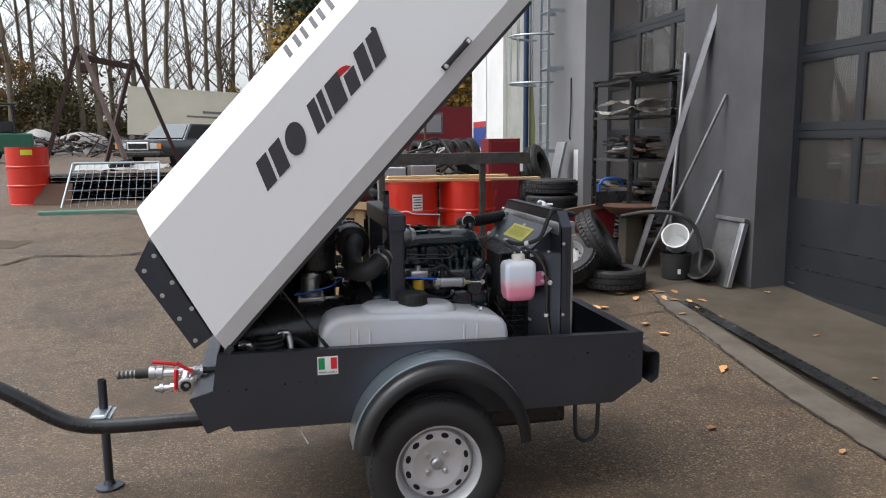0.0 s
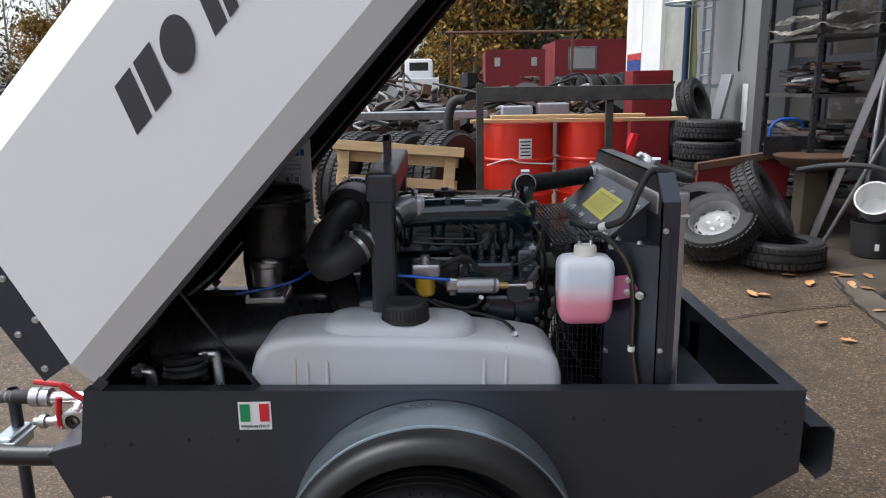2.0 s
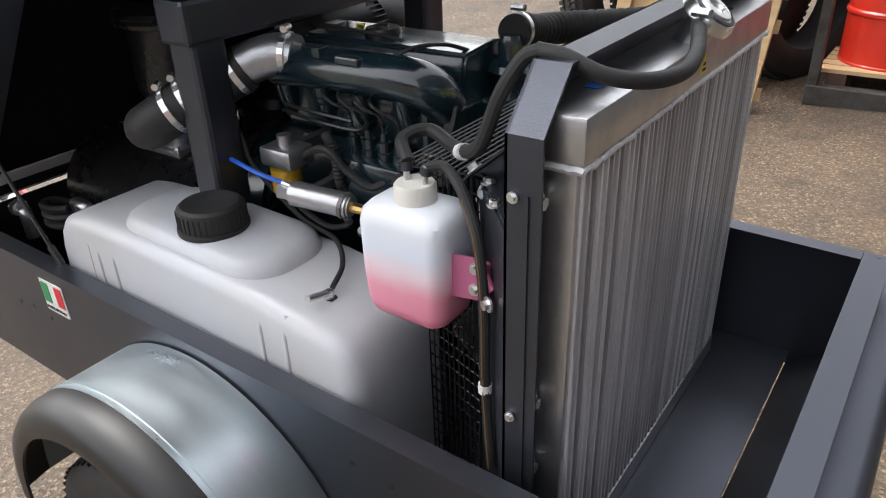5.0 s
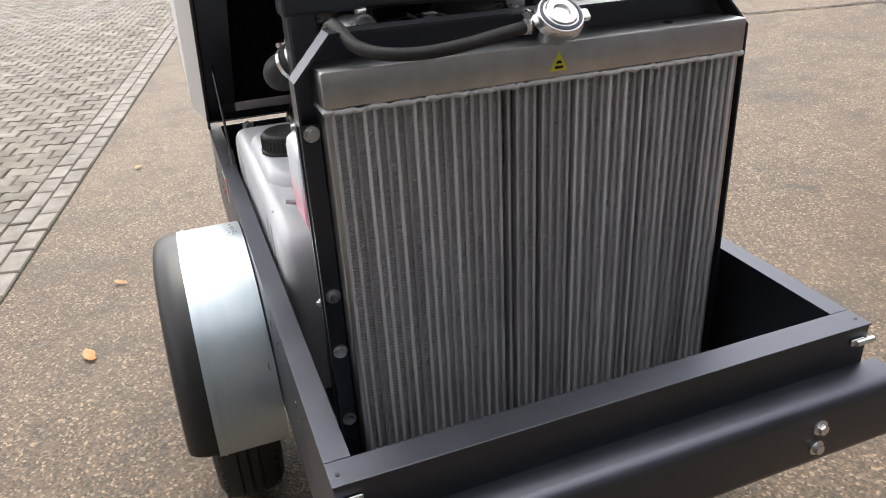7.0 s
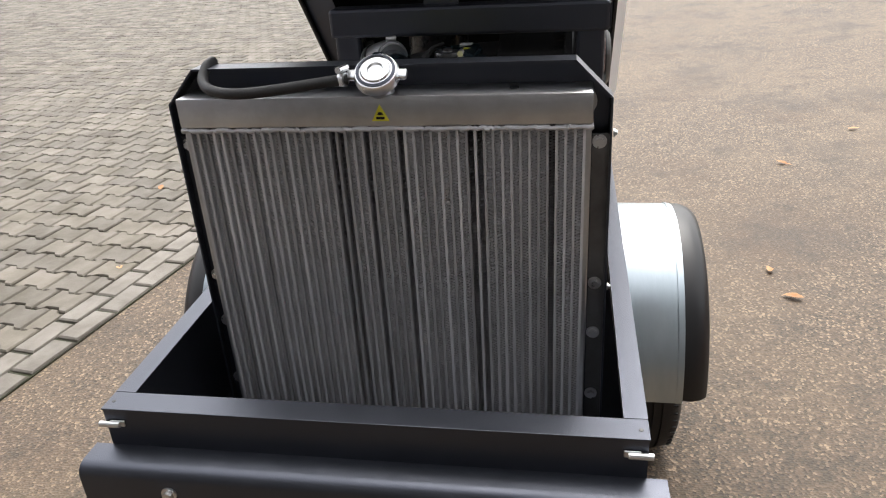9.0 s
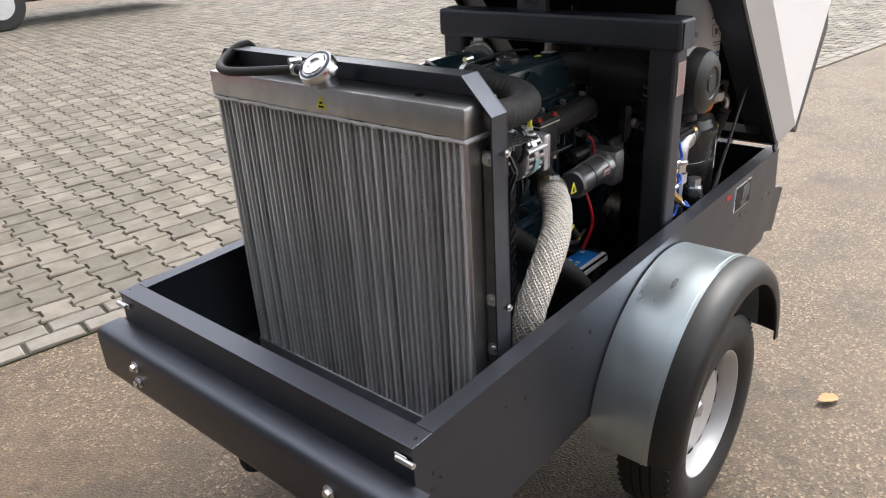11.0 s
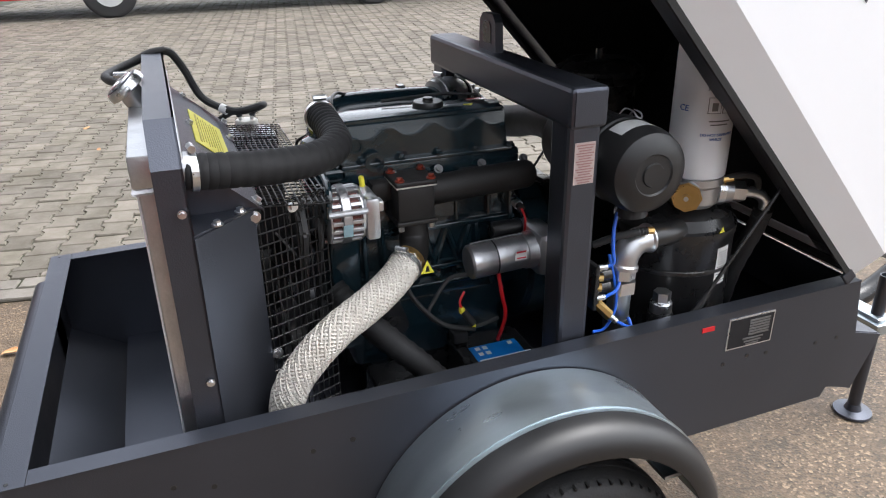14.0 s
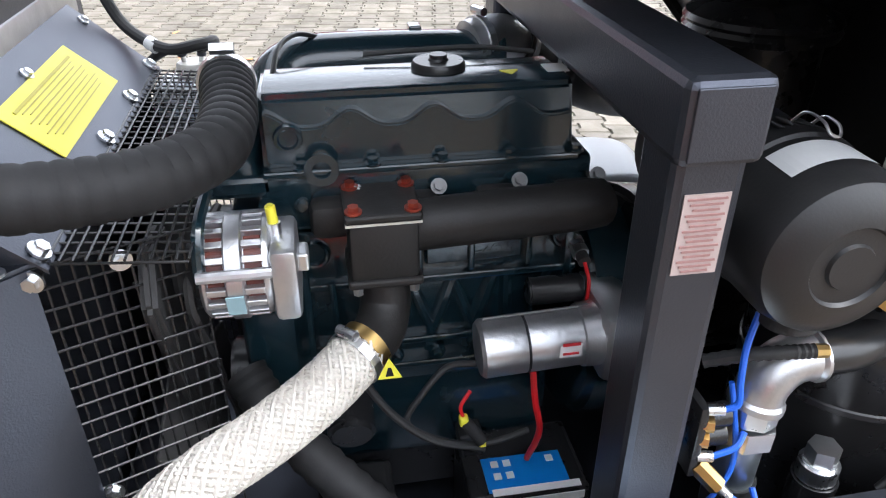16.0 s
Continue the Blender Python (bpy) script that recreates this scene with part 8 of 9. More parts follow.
# blue sack truck and red trough
ht = thing("hand_truck", (1.95, 4.75, rise(1.95, 4.7)), "blue tubular hand truck", "hand truck")
hz = rise(1.95, 4.7)
part("tube_frame", sweep(curve([(1.98, 4.85, hz + 0.05), (1.98, 4.80, hz + 0.7), (1.99, 4.78, hz + 0.81), (2.06, 4.78, hz + 0.86), (2.20, 4.78, hz + 0.86), (2.26, 4.78, hz + 0.81), (2.27, 4.80, hz + 0.7), (2.27, 4.85, hz + 0.05)]), 0.014, 10), material("blue tube paint", (0.02, 0.10, 0.42), 0.4), ht, smooth=True)
part("cross_tube", cyl((1.98, 4.82, hz + 0.45), (2.27, 4.82, hz + 0.45), 0.012), BLACKPAINT, ht)
part("cross_tube", cyl((1.98, 4.84, hz + 0.15), (2.27, 4.84, hz + 0.15), 0.012), BLACKPAINT, ht)
tr = thing("loading_trough", (1.45, 4.6, rise(1.4, 4.6)), "dark red steel trough with a rusty edge", "trough")
tz = rise(1.4, 4.6)
part("trough_side", prism([(1.22, tz + 0.05), (2.05, tz + 0.16), (2.08, tz + 0.58), (1.28, tz + 0.50)], "y", 4.55, 4.60), REDPAINT, tr)
part("trough_edge", prism([(1.26, tz + 0.48), (2.10, tz + 0.60), (2.10, tz + 0.66), (1.26, tz + 0.54)], "y", 4.53, 4.62), RUST, tr)
part("trough_floor", prism([(1.22, tz + 0.0), (2.05, tz + 0.0), (2.05, tz + 0.10), (1.22, tz + 0.05)], "y", 4.60, 5.0), RUST, tr)
cb_ = thing("red_cabinet", (1.5, 7.1, rise(1.5, 7.1)), "dark red steel cabinet with a dusty front", "cabinet")
part("cabinet_body", box(1.285, 1.755, 6.95, 7.35, rise(1.5, 7.1) - 0.03, 1.72, 0.008), REDPAINT, cb_)
part("cabinet_door", box(1.31, 1.73, 6.935, 6.95, rise(1.5, 7.1) + 0.1, 1.68, 0.004), REDPAINT, cb_)
tyre("car_tyre", (1.95, 7.2, rise(2.1, 7.2) + 0.32), (0.8, -0.6, 0.1), 0.32, 0.2, "dusty tyre leaning near the ladder")
tyre("car_tyre", (2.03, 7.0, rise(2.2, 6.9) + 0.74), (0.7, -0.6, 0.3), 0.30, 0.2, "dusty tyre leaning near the ladder")
solid("step_board", turned(box(-0.02, 0.02, -0.16, 0.16, 0.0, 0.62, 0.004), Matrix.Translation((2.40, 7.30, rise(2.4, 7.3) + 0.43)) @ Matrix.Rotation(radians(12), 4, "Y")), ALU, "ribbed white tread plate leaning by the ladder", "panel", at=(2.40, 7.30, 0.9))
solid("red_crate", box(2.15, 2.5, 7.3, 7.6, rise(2.3, 7.4) - 0.02, rise(2.3, 7.4) + 0.45, 0.01), REDPAINT, "dark red crate below the ladder", "crate", at=(2.3, 7.4, 0.6))
jk = thing("trolley_jack", (1.05, 6.3, rise(1.05, 6.3)), "bright red trolley jack", "jack")
jz = rise(1.05, 6.3)
part("jack_arm", prism([(0.75, jz + 0.10), (1.1, jz + 0.22), (1.2, jz + 0.55), (1.14, jz + 0.56), (1.04, jz + 0.30), (0.75, jz + 0.2)], "y", 6.25, 6.40), TAPRED, jk)
part("jack_wheel", cyl((1.2, 6.2, jz + 0.09), (1.2, 6.46, jz + 0.09), 0.09), RUBBER, jk, smooth=True)

# ---- scrap yard behind ----
def scrap(name, cx, cy, sx, sy, hgt, n, mat, label, seed, long=1.2):
    """A heap of pipes, plates and lumps, too many to count."""
    random.seed(seed)
    bm = bmesh.new()
    for k in range(n):
        x, y = cx + random.uniform(-sx, sx), cy + random.uniform(-sy, sy)
        z = rise(x, y) + random.uniform(0.0, hgt) * (1 - 0.5 * abs(x - cx) / sx)
        m = Matrix.Translation((x, y, z + 0.05)) @ Euler((random.uniform(-0.5, 0.5), random.uniform(-0.5, 0.5), random.uniform(0, 6.3))).to_matrix().to_4x4()
        kind = random.random()
        if kind < 0.55:
            own = cyl((-random.uniform(0.2, long) / 2, 0, 0), (random.uniform(0.2, long) / 2, 0, 0), random.uniform(0.010, 0.035), seg=8)
        elif kind < 0.80:
            w = random.uniform(0.06, 0.28)
            own = box(-w, w, -w * random.uniform(0.2, 0.8), w * 0.4, -0.03, random.uniform(0.02, 0.2), 0.008)
        elif kind < 0.9:
            own = lathe([(0.08, -0.05), (0.2, -0.06), (0.24, 0.0), (0.2, 0.06), (0.08, 0.05), (0.08, -0.05)], None, 16)
        else:
            own = sweep(curve([(random.uniform(-0.5, 0.5), random.uniform(-0.4, 0.4), random.uniform(0, 0.3)) for _ in range(4)]), 0.02, 6)
        turned(own, m)
        join(bm, own)
    return solid(name, bm, mat, label, "scrap", "stuff", at=(cx, cy, rise(cx, cy)))


scrap("scrap_heap", -1.6, 8.6, 1.6, 0.7, 0.75, 190, SCRAP, "rusty car parts heaped in the yard", 3)
scrap("scrap_heap", 0.3, 8.4, 0.8, 0.6, 0.8, 120, SCRAP, "grey machine parts heaped in the yard", 4)
scrap("scrap_heap", -0.3, 10.5, 2.8, 1.0, 0.9, 200, SCRAP, "black car parts heaped in the yard", 5)
scrap("scrap_heap", 1.2, 9.2, 0.9, 0.6, 0.75, 90, SCRAP, "pale castings heaped in the yard", 6, 0.6)
scrap("scrap_heap", -13.5, 30, 6.0, 1.2, 0.9, 130, SCRAP, "rusty scrap rows beyond the yard", 7, 3.0)
scrap("scrap_heap", -24, 34, 6.0, 1.5, 1.0, 90, SCRAP, "rusty scrap rows beyond the yard", 8, 3.0)
scrap("scrap_heap", -8.5, 33, 4.0, 1.2, 0.9, 90, SCRAP, "dark scrap rows beyond the yard", 9, 2.5)
for k, (x0, x1, y, z, mt, lab) in enumerate(((-2.3, -0.55, 7.0, 1.20, ALU, "bright aluminium profile on a trestle"), (-2.35, -0.9, 6.8, 1.20, STEEL, "grey steel bar on a trestle"), (-2.2, -0.4, 7.15, 1.20, GALV, "galvanised rail on a trestle"))):
    solid("metal_profile", box(x0, x1, y, y + 0.09, z, z + 0.085, 0.006), mt, lab, "profile", group="profiles on the trestle", at=(x0, y, z))
ts = thing("trestle", (-1.4, 7.0, rise(-1.4, 7.0)), "rusty steel trestle under metal profiles", "trestle")
for x in (-2.1, -0.8):
    part("trestle_leg", box(x, x + 0.06, 6.78, 6.84, rise(x, 6.8) - 0.03, 1.198), RUST, ts)
    part("trestle_leg", box(x, x + 0.06, 7.2, 7.26, rise(x, 7.2) - 0.03, 1.198), RUST, ts)
    part("trestle_top", box(x, x + 0.06, 6.74, 7.3, 1.15, 1.199), RUST, ts)
solid("exhaust_bend", sweep(curve([(-0.90, 6.4, rise(-0.9, 6.4) + 0.0), (-0.89, 6.4, 1.1), (-0.86, 6.4, 1.33), (-0.80, 6.4, 1.42), (-0.70, 6.4, 1.43)]), 0.055, 14), RUBBER, "thick black bent pipe standing up", "pipe", at=(-0.6, 6.4, 0.4), smooth=True)
for k in range(5):
    tyre("car_tyre", (1.25 + 0.27 * k, 11.9, 1.42 + 0.01 * k), (1, 0.35, 0.05 * k), 0.29, 0.2, "black tyre in a row on the scrap", group="tyres on the scrap")
for k, (x, z) in enumerate(((-0.2, 1.12), (0.25, 1.15))):
    solid("grey_case", box(x, x + 0.38, 7.4, 7.7, rise(0, 7.5) - 0.03, z + 0.2, 0.015), material("grey plastic case", (0.33, 0.34, 0.36), 0.5) if k == 0 else ALU, "grey plastic case among scrap", "case", at=(x, 7.4, 0.6))


def box_body(name, x0, x1, y0, y1, z0, z1, mat, label, category, window=None, latches=False, wheels=True, text=None):
    """A box body or cabin with edge rails, wheels, a window or latches."""
    t = thing(name, ((x0 + x1) / 2, y0, rise(x0, y0)), label, category)
    b = part("body", box(x0, x1, y0, y1, z0, z1, 0.03), mat, t)
    part("roof_rail", box(x0 - 0.01, x1 + 0.01, y0 - 0.012, y0 + 0.05, z1 - 0.05, z1 + 0.02), mat, b)
    for x in (x0, x1 - 0.05):
        part("corner_post", box(x - 0.01, x + 0.06, y0 - 0.012, y0 + 0.04, z0, z1 - 0.05), mat, b)
    if window:
        w = part("window_frame", box(window[0] - 0.05, window[1] + 0.05, y0 - 0.03, y0, window[2] - 0.05, window[3] + 0.05, 0.01), STEEL, t)
        part("pane", box(window[0], window[1], y0 - 0.036, y0 - 0.031, window[2], window[3]), ALU, w)
    if latches:
        for x in (x0 + 0.18, x1 - 0.28):
            part("latch", box(x, x + 0.12, y0 - 0.025, y0, z1 - 0.32, z1 - 0.14, 0.01), ALU, t)
    if text:
        bm = None
        for k, (xx, zz, ww, hh) in enumerate(text):
            bm = box(xx, xx + ww, y0 - 0.006, y0 - 0.001, zz, zz + hh, bm=bm)
        part("print_bar", bm, STEEL, t)
    if wheels:
        for x in (x0 + 0.9, x1 - 0.9):
            part("wheel", cyl((x, y0 + 0.05, rise(x, y0) + 0.45), (x, y0 + 0.35, rise(x, y0) + 0.45), 0.45, seg=28, bevel=0.05), TYRE, t, smooth=True)
        part("chassis", box(x0 + 0.1, x1 - 0.1, y0 + 0.2, y1 - 0.2, rise(x0, y0) + 0.5, z0), BLACKPAINT, t)
    else:
        part("skid", box(x0 + 0.1, x1 - 0.1, y0 + 0.1, y1 - 0.1, rise(x0, y0) - 0.03, z0), BLACKPAINT, t)
    return t


CREAM = material("cream lorry body", (0.60, 0.57, 0.47), 0.5, 0.0, (0.48, 0.45, 0.36), 0.6, 0.6)
VANWHITE = material("white vehicle paint", (0.62, 0.63, 0.64), 0.35, 0.0, (0.5, 0.5, 0.5), 2, 0.4, coat=0.2)
box_body("red_box", 0.0, 1.23, 14.0, 15.2, 1.0, 2.26, REDPAINT, "dark red box body with bright latches", "box body", latches=True, wheels=False)
box_body("red_cabin", 2.06, 5.4, 18.0, 20.5, 1.0, 2.66, REDPAINT, "dark red cabin with a small window", "cabin", window=(2.45, 3.1, 1.95, 2.45), wheels=False)
cl = box_body("cream_lorry", -9.0, -3.05, 38.0, 40.4, 2.17, 4.62, CREAM, "cream box lorry body parked nose down in the yard", "lorry", text=((-5.3, 3.45, 1.7, 0.13), (-6.1, 3.22, 2.3, 0.10), (-6.0, 2.62, 0.4, 0.13)))
cl.matrix_world = Matrix.Translation((-9.0, 38.0, 2.17)) @ Matrix.Rotation(radians(3.3), 4, "Y") @ Matrix.Translation((9.0, -38.0, -2.17)) @ Matrix.Translation(cl.location)
pk = thing("pickup", (-1.7, 30.0, rise(-1.7, 30)), "white pickup parked among the scrap", "pickup")
part("cab", box(-2.45, -1.25, 30.0, 31.8, 1.55, 2.65, 0.15), VANWHITE, pk, smooth=True)
part("rear_window", box(-2.25, -1.45, 29.99, 30.03, 2.15, 2.5, 0.02), INK, pk)
part("load_bed", box(-2.7, -1.0, 28.0, 29.9, 1.35, 1.85, 0.04), VANWHITE, pk)
for x in (-2.5, -1.3):
    part("wheel", cyl((x, 28.4, 1.08), (x + 0.2, 28.4, 1.08), 0.34, seg=24, bevel=0.03), TYRE, pk, smooth=True)
fr_ = thing("steel_gate_frame", (-0.6, 13.5, rise(-0.6, 13.5)), "thin rusty steel gate frame", "frame")
part("post", cyl((-0.75, 13.5, rise(-0.75, 13.5) - 0.03), (-0.72, 13.5, 2.62), 0.03, seg=8), RUST, fr_)
part("post", cyl((1.72, 13.6, rise(1.7, 13.5) - 0.03), (1.74, 13.6, 2.62), 0.03, seg=8), RUST, fr_)
part("cross_tube", cyl((-0.85, 13.5, 2.60), (1.85, 13.6, 2.60), 0.03, seg=8), RUST, fr_)

# ---- the yard beyond the drawbar ----
steel_drum((-5.39, 9.5, rise(-5.39, 9.5) - 0.03), 0.295, 0.88, RED, "red steel drum standing alone in the yard")
tri_l = part("drum_label", drum_bar((-5.39, 9.5), 0.30, radians(-75), rise(-5.39, 9.5) + 0.77, 0.16, 0.08), YELLOW, [o for o in ROOT if o.name.startswith("oil_drum")][-1])
mg = thing("mesh_gate", (-4.2, 9.0, rise(-4.2, 9.0)), "galvanised wire mesh gate leaning on corrugated sheets", "gate")
gm = Matrix.Translation((-4.80, 8.86, rise(-4.8, 8.86) - 0.02)) @ Matrix.Rotation(radians(9), 4, "Z") @ Matrix.Rotation(radians(-26), 4, "X")
Wg, Hg = 1.36, 0.74
for p, q in (((0, 0, 0), (Wg, 0, 0)), ((0.18, 0, Hg), (Wg + 0.05, 0, Hg)), ((0, 0, 0), (0.18, 0, Hg)), ((Wg, 0, 0), (Wg + 0.05, 0, Hg))):
    part("gate_tube", turned(cyl(p, q, 0.018, seg=10), gm), GALV, mg)
for k in range(1, 12):
    part("mesh_wire", turned(cyl((Wg * k / 12, 0, 0), (0.18 + (Wg - 0.13) * k / 12, 0, Hg), 0.0038, seg=6), gm), GALV, mg)
for k in range(1, 5):
    part("mesh_wire", turned(cyl((0.18 * k / 5, 0, Hg * k / 5), (Wg + 0.05 * k / 5, 0, Hg * k / 5), 0.0038, seg=6), gm), GALV, mg)
cs = thing("corrugated_sheets", (-4.4, 9.9, rise(-4.4, 9.9)), "stack of dark corrugated sheets", "sheets")
for k in range(8):
    z = rise(-4.4, 9.9) - 0.06 + 0.060 * k
    bm = bmesh.new()
    rows = []
    for i in range(37):
        y = 9.45 + 0.85 * i / 36
        zz = z + 0.016 * math.sin(i * 1.05)
        rows.append([bm.verts.new((x, y, zz)) for x in (-5.27 + 0.012 * (k % 3), -3.3 - 0.02 * (k % 2))])
    for p, q in zip(rows, rows[1:]):
        bm.faces.new((p[0], p[1], q[1], q[0]))
    bmesh.ops.solidify(bm, geom=bm.faces[:], thickness=0.040)
    part("sheet", bm, BLACKPAINT if k != 3 else RUST, cs)
bm = bmesh.new()
rows = [[bm.verts.new((-4.75 + 1.35 * i / 26, 9.5 + 0.8 * j / 12, rise(-4.4, 9.9) + 0.455 + 0.075 * math.sin(math.pi * j / 12) + 0.03 * noise.noise(Vector((i * 0.33, j * 0.5, 2))))) for j in range(13)] for i in range(27)]
for p, q in zip(rows, rows[1:]):
    for j in range(12):
        bm.faces.new((p[j], q[j], q[j + 1], p[j + 1]))
bmesh.ops.solidify(bm, geom=bm.faces[:], thickness=0.02)
solid("plastic_wrap", bm, LABEL, "crumpled white plastic sheet lying on the stack", "plastic sheet", at=(-4.1, 9.9, 1.2), smooth=True)
solid("rusty_sheet", turned(box(-0.26, 0.26, -0.004, 0.004, 0.0, 0.36), Matrix.Translation((-5.0, 9.18, rise(-5.0, 9.2))) @ Matrix.Rotation(radians(-32), 4, "X")), RUST, "rusty plate leaning on the corrugated stack", "plate", at=(-5.0, 9.2, 0.75))
solid("green_beam", box(-4.95, -3.55, 8.24, 8.32, rise(-4.3, 8.3) - 0.04, rise(-4.3, 8.3) + 0.055, 0.02), material("faded green paint", (0.05, 0.20, 0.14), 0.6, 0.0, (0.25, 0.26, 0.22), 2.5, 0.7), "faded green beam on the asphalt", "beam", at=(-4.3, 8.3, 0.7))
GANTRY = material("dark rusted gantry steel", (0.030, 0.018, 0.016), 0.7, 0.2, (0.075, 0.028, 0.022), 5, 0.7)
gg = rise(-4.8, 12.3) - 0.02
gn = thing("lifting_gantry", (-4.8, 12.3, gg), "rusty steel A-frame lifting gantry behind the stacked sheets", "gantry")


def gantry_leg(foot, top):
    part("leg", turned(box(-0.036, 0.036, -0.036, 0.036, 0, (Vector(top) - Vector(foot)).length, 0.006), along(foot, top)), GANTRY, gn)


gantry_leg((-6.02, 12.2, gg), (-5.19, 12.28, 3.52))
gantry_leg((-4.02, 9.78, 1.43), (-5.13, 12.3, 3.52))
gantry_leg((-4.93, 12.1, gg), (-4.29, 12.58, 3.32))
gantry_leg((-3.40, 12.8, gg), (-4.25, 12.62, 3.32))
part("shoe", turned(box(-0.20, 0.17, -0.07, 0.07, -0.075, 0.06, 0.02), Matrix.Translation((-4.05, 9.64, 1.37)) @ Matrix.Rotation(radians(-18), 4, "Y")), BLACKPAINT, gn)
part("crossbeam", turned(box(-0.04, 0.04, -0.055, 0.055, 0, 0.94, 0.006), along((-5.15, 12.3, 3.32), (-4.24, 12.62, 3.16))), GANTRY, gn)
part("tie_bar", sweep([(-5.15, 12.28, 3.53), (-4.72, 12.45, 3.22), (-4.27, 12.6, 3.33)], 0.018, 6), GANTRY, gn)
part("hoist", box(-5.17, -5.02, 12.24, 12.38, 3.02, 3.22, 0.03), GANTRY, gn)
part("chain", cyl((-4.88, 12.35, 2.86), (-4.88, 12.35, 3.22), 0.010, seg=6), GANTRY, gn)
# dark saloon car
CARPAINT = material("dark blue car paint", (0.022, 0.028, 0.035), 0.25, 0.1, (0.03, 0.035, 0.04), 3, 0.4, coat=0.5)
car = thing("saloon_car", (-5.75, 21.6, rise(-5.75, 21.6)), "dark older saloon car with a chrome grille", "car")
cz = rise(-5.75, 21.6)
cmx = Matrix.Translation((-5.72, 21.2, cz)) @ Matrix.Rotation(radians(-28), 4, "Z")
part("body", turned(box(-0.84, 0.84, 0.0, 4.3, 0.30, 0.84, 0.08), cmx), CARPAINT, car, smooth=True)
own = bmesh.new()
lo = [own.verts.new(p) for p in ((-0.76, 1.25, 0.83), (0.76, 1.25, 0.83), (0.76, 3.75, 0.83), (-0.76, 3.75, 0.83))]
hi = [own.verts.new(p) for p in ((-0.58, 1.9, 1.36), (0.58, 1.9, 1.36), (0.58, 3.2, 1.36), (-0.58, 3.2, 1.36))]
own.faces.new(lo)
own.faces.new(hi)
for k in range(4):
    own.faces.new((lo[k], lo[(k + 1) % 4], hi[(k + 1) % 4], hi[k]))
part("cabin", turned(own, cmx), CARPAINT, car)
own = bmesh.new()
vs = [own.verts.new(p) for p in ((-0.68, 1.30, 0.89), (0.68, 1.30, 0.89), (0.53, 1.86, 1.335), (-0.53, 1.86, 1.335))]
own.faces.new(vs)
part("windscreen", turned(own, cmx @ Matrix.Translation((0, -0.012, 0.01))), material("car glass", (0.10, 0.12, 0.13), 0.06, 0.0, (0.12, 0.14, 0.15), 3, 0.3), car)
for s in (-1, 1):
    own = bmesh.new()
    own.faces.new([own.verts.new(p) for p in ((s * 0.765, 1.45, 0.88), (s * 0.765, 3.4, 0.88), (s * 0.605, 3.05, 1.32), (s * 0.605, 2.0, 1.32))])
    part("side_window", turned(own, cmx), INK, car)
    part("headlight", turned(box(s * 0.42, s * 0.70, -0.03, 0.0, 0.56, 0.72, 0.01), cmx), ALU, car)
    part("indicator", turned(box(s * 0.705, s * 0.82, -0.025, 0.0, 0.56, 0.72, 0.01), cmx), material("amber lens", (0.6, 0.2, 0.02), 0.3), car)
    for yy in (0.85, 3.4):
        part("wheel", turned(cyl((s * 0.66, yy, 0.30), (s * 0.86, yy, 0.30), 0.30, seg=24, bevel=0.03), cmx), TYRE, car, smooth=True)
part("grille", turned(box(-0.38, 0.38, -0.045, 0.0, 0.52, 0.76, 0.015), cmx), CHROME, car)
part("grille_mesh", turned(box(-0.33, 0.33, -0.05, -0.044, 0.56, 0.72), cmx), INK, car)
part("bumper", turned(box(-0.86, 0.86, -0.12, 0.05, 0.34, 0.48, 0.03), cmx), BLACKPAINT, car)
# tarpaulined heaps
TARP = material("grey tarpaulin", (0.30, 0.29, 0.28), 0.6, 0.0, (0.18, 0.16, 0.14), 1.5, 0.7, 0.4, 12)
for cx, cy, s, sd in ((-12.9, 36.4, 1.35, 1), (-10.9, 36.8, 1.35, 2), (-17.4, 37, 1.1, 3)):
    own = bmesh.new()
    bmesh.ops.create_icosphere(own, subdivisions=3, radius=1.0)
    for v in own.verts:
        v.co = v.co * (1 + 0.22 * noise.noise(v.co * 1.6 + Vector((sd * 7, 0, 0))))
        v.co = Vector((v.co.x * s, v.co.y * 0.9, max(v.co.z, -0.05) * 1.05)) + Vector((cx, cy, rise(cx, cy)))
    solid("tarpaulin_mound", own, TARP, "heap under a creased grey tarpaulin", "heap", at=(cx, cy, rise(cx, cy)), smooth=True)
# forklift
FORKGREEN = material("green forklift paint", (0.012, 0.11, 0.065), 0.45, 0.0, (0.03, 0.07, 0.05), 3, 0.6)
fk = thing("forklift", (-10.6, 25.5, rise(-10.6, 25.5)), "green forklift with a black mast", "forklift")
fz = rise(-10.6, 25.5)
fm = Matrix.Translation((-11.0, 25.5, fz)) @ Matrix.Rotation(radians(14), 4, "Z") @ Matrix.Scale(1.02, 4)
part("body", turned(box(-0.4, 1.05, -0.5, 0.5, 0.35, 1.0, 0.06, bm=box(-0.5, 0.3, -0.45, 0.45, 0.3, 0.75, 0.05)), fm), FORKGREEN, fk)
for x in (-0.35, 0.55):
    for y in (-0.45, 0.45):
        part("cab_post", turned(cyl((x, y, 1.0), (x - 0.05, y, 1.95), 0.03, seg=8), fm), BLACKPAINT, fk)
part("cab_roof", turned(box(-0.5, 0.65, -0.5, 0.5, 1.93, 2.0, 0.02), fm), BLACKPAINT, fk)
part("seat", turned(box(0.1, 0.5, -0.25, 0.25, 1.0, 1.4, 0.06), fm), RUBBER, fk)
for x in (-0.75, -0.62):
    for y in (-0.42, 0.32):
        part("mast_rail", turned(box(x, x + 0.08, y, y + 0.1, 0.05, 2.05), fm), BLACKPAINT, fk)
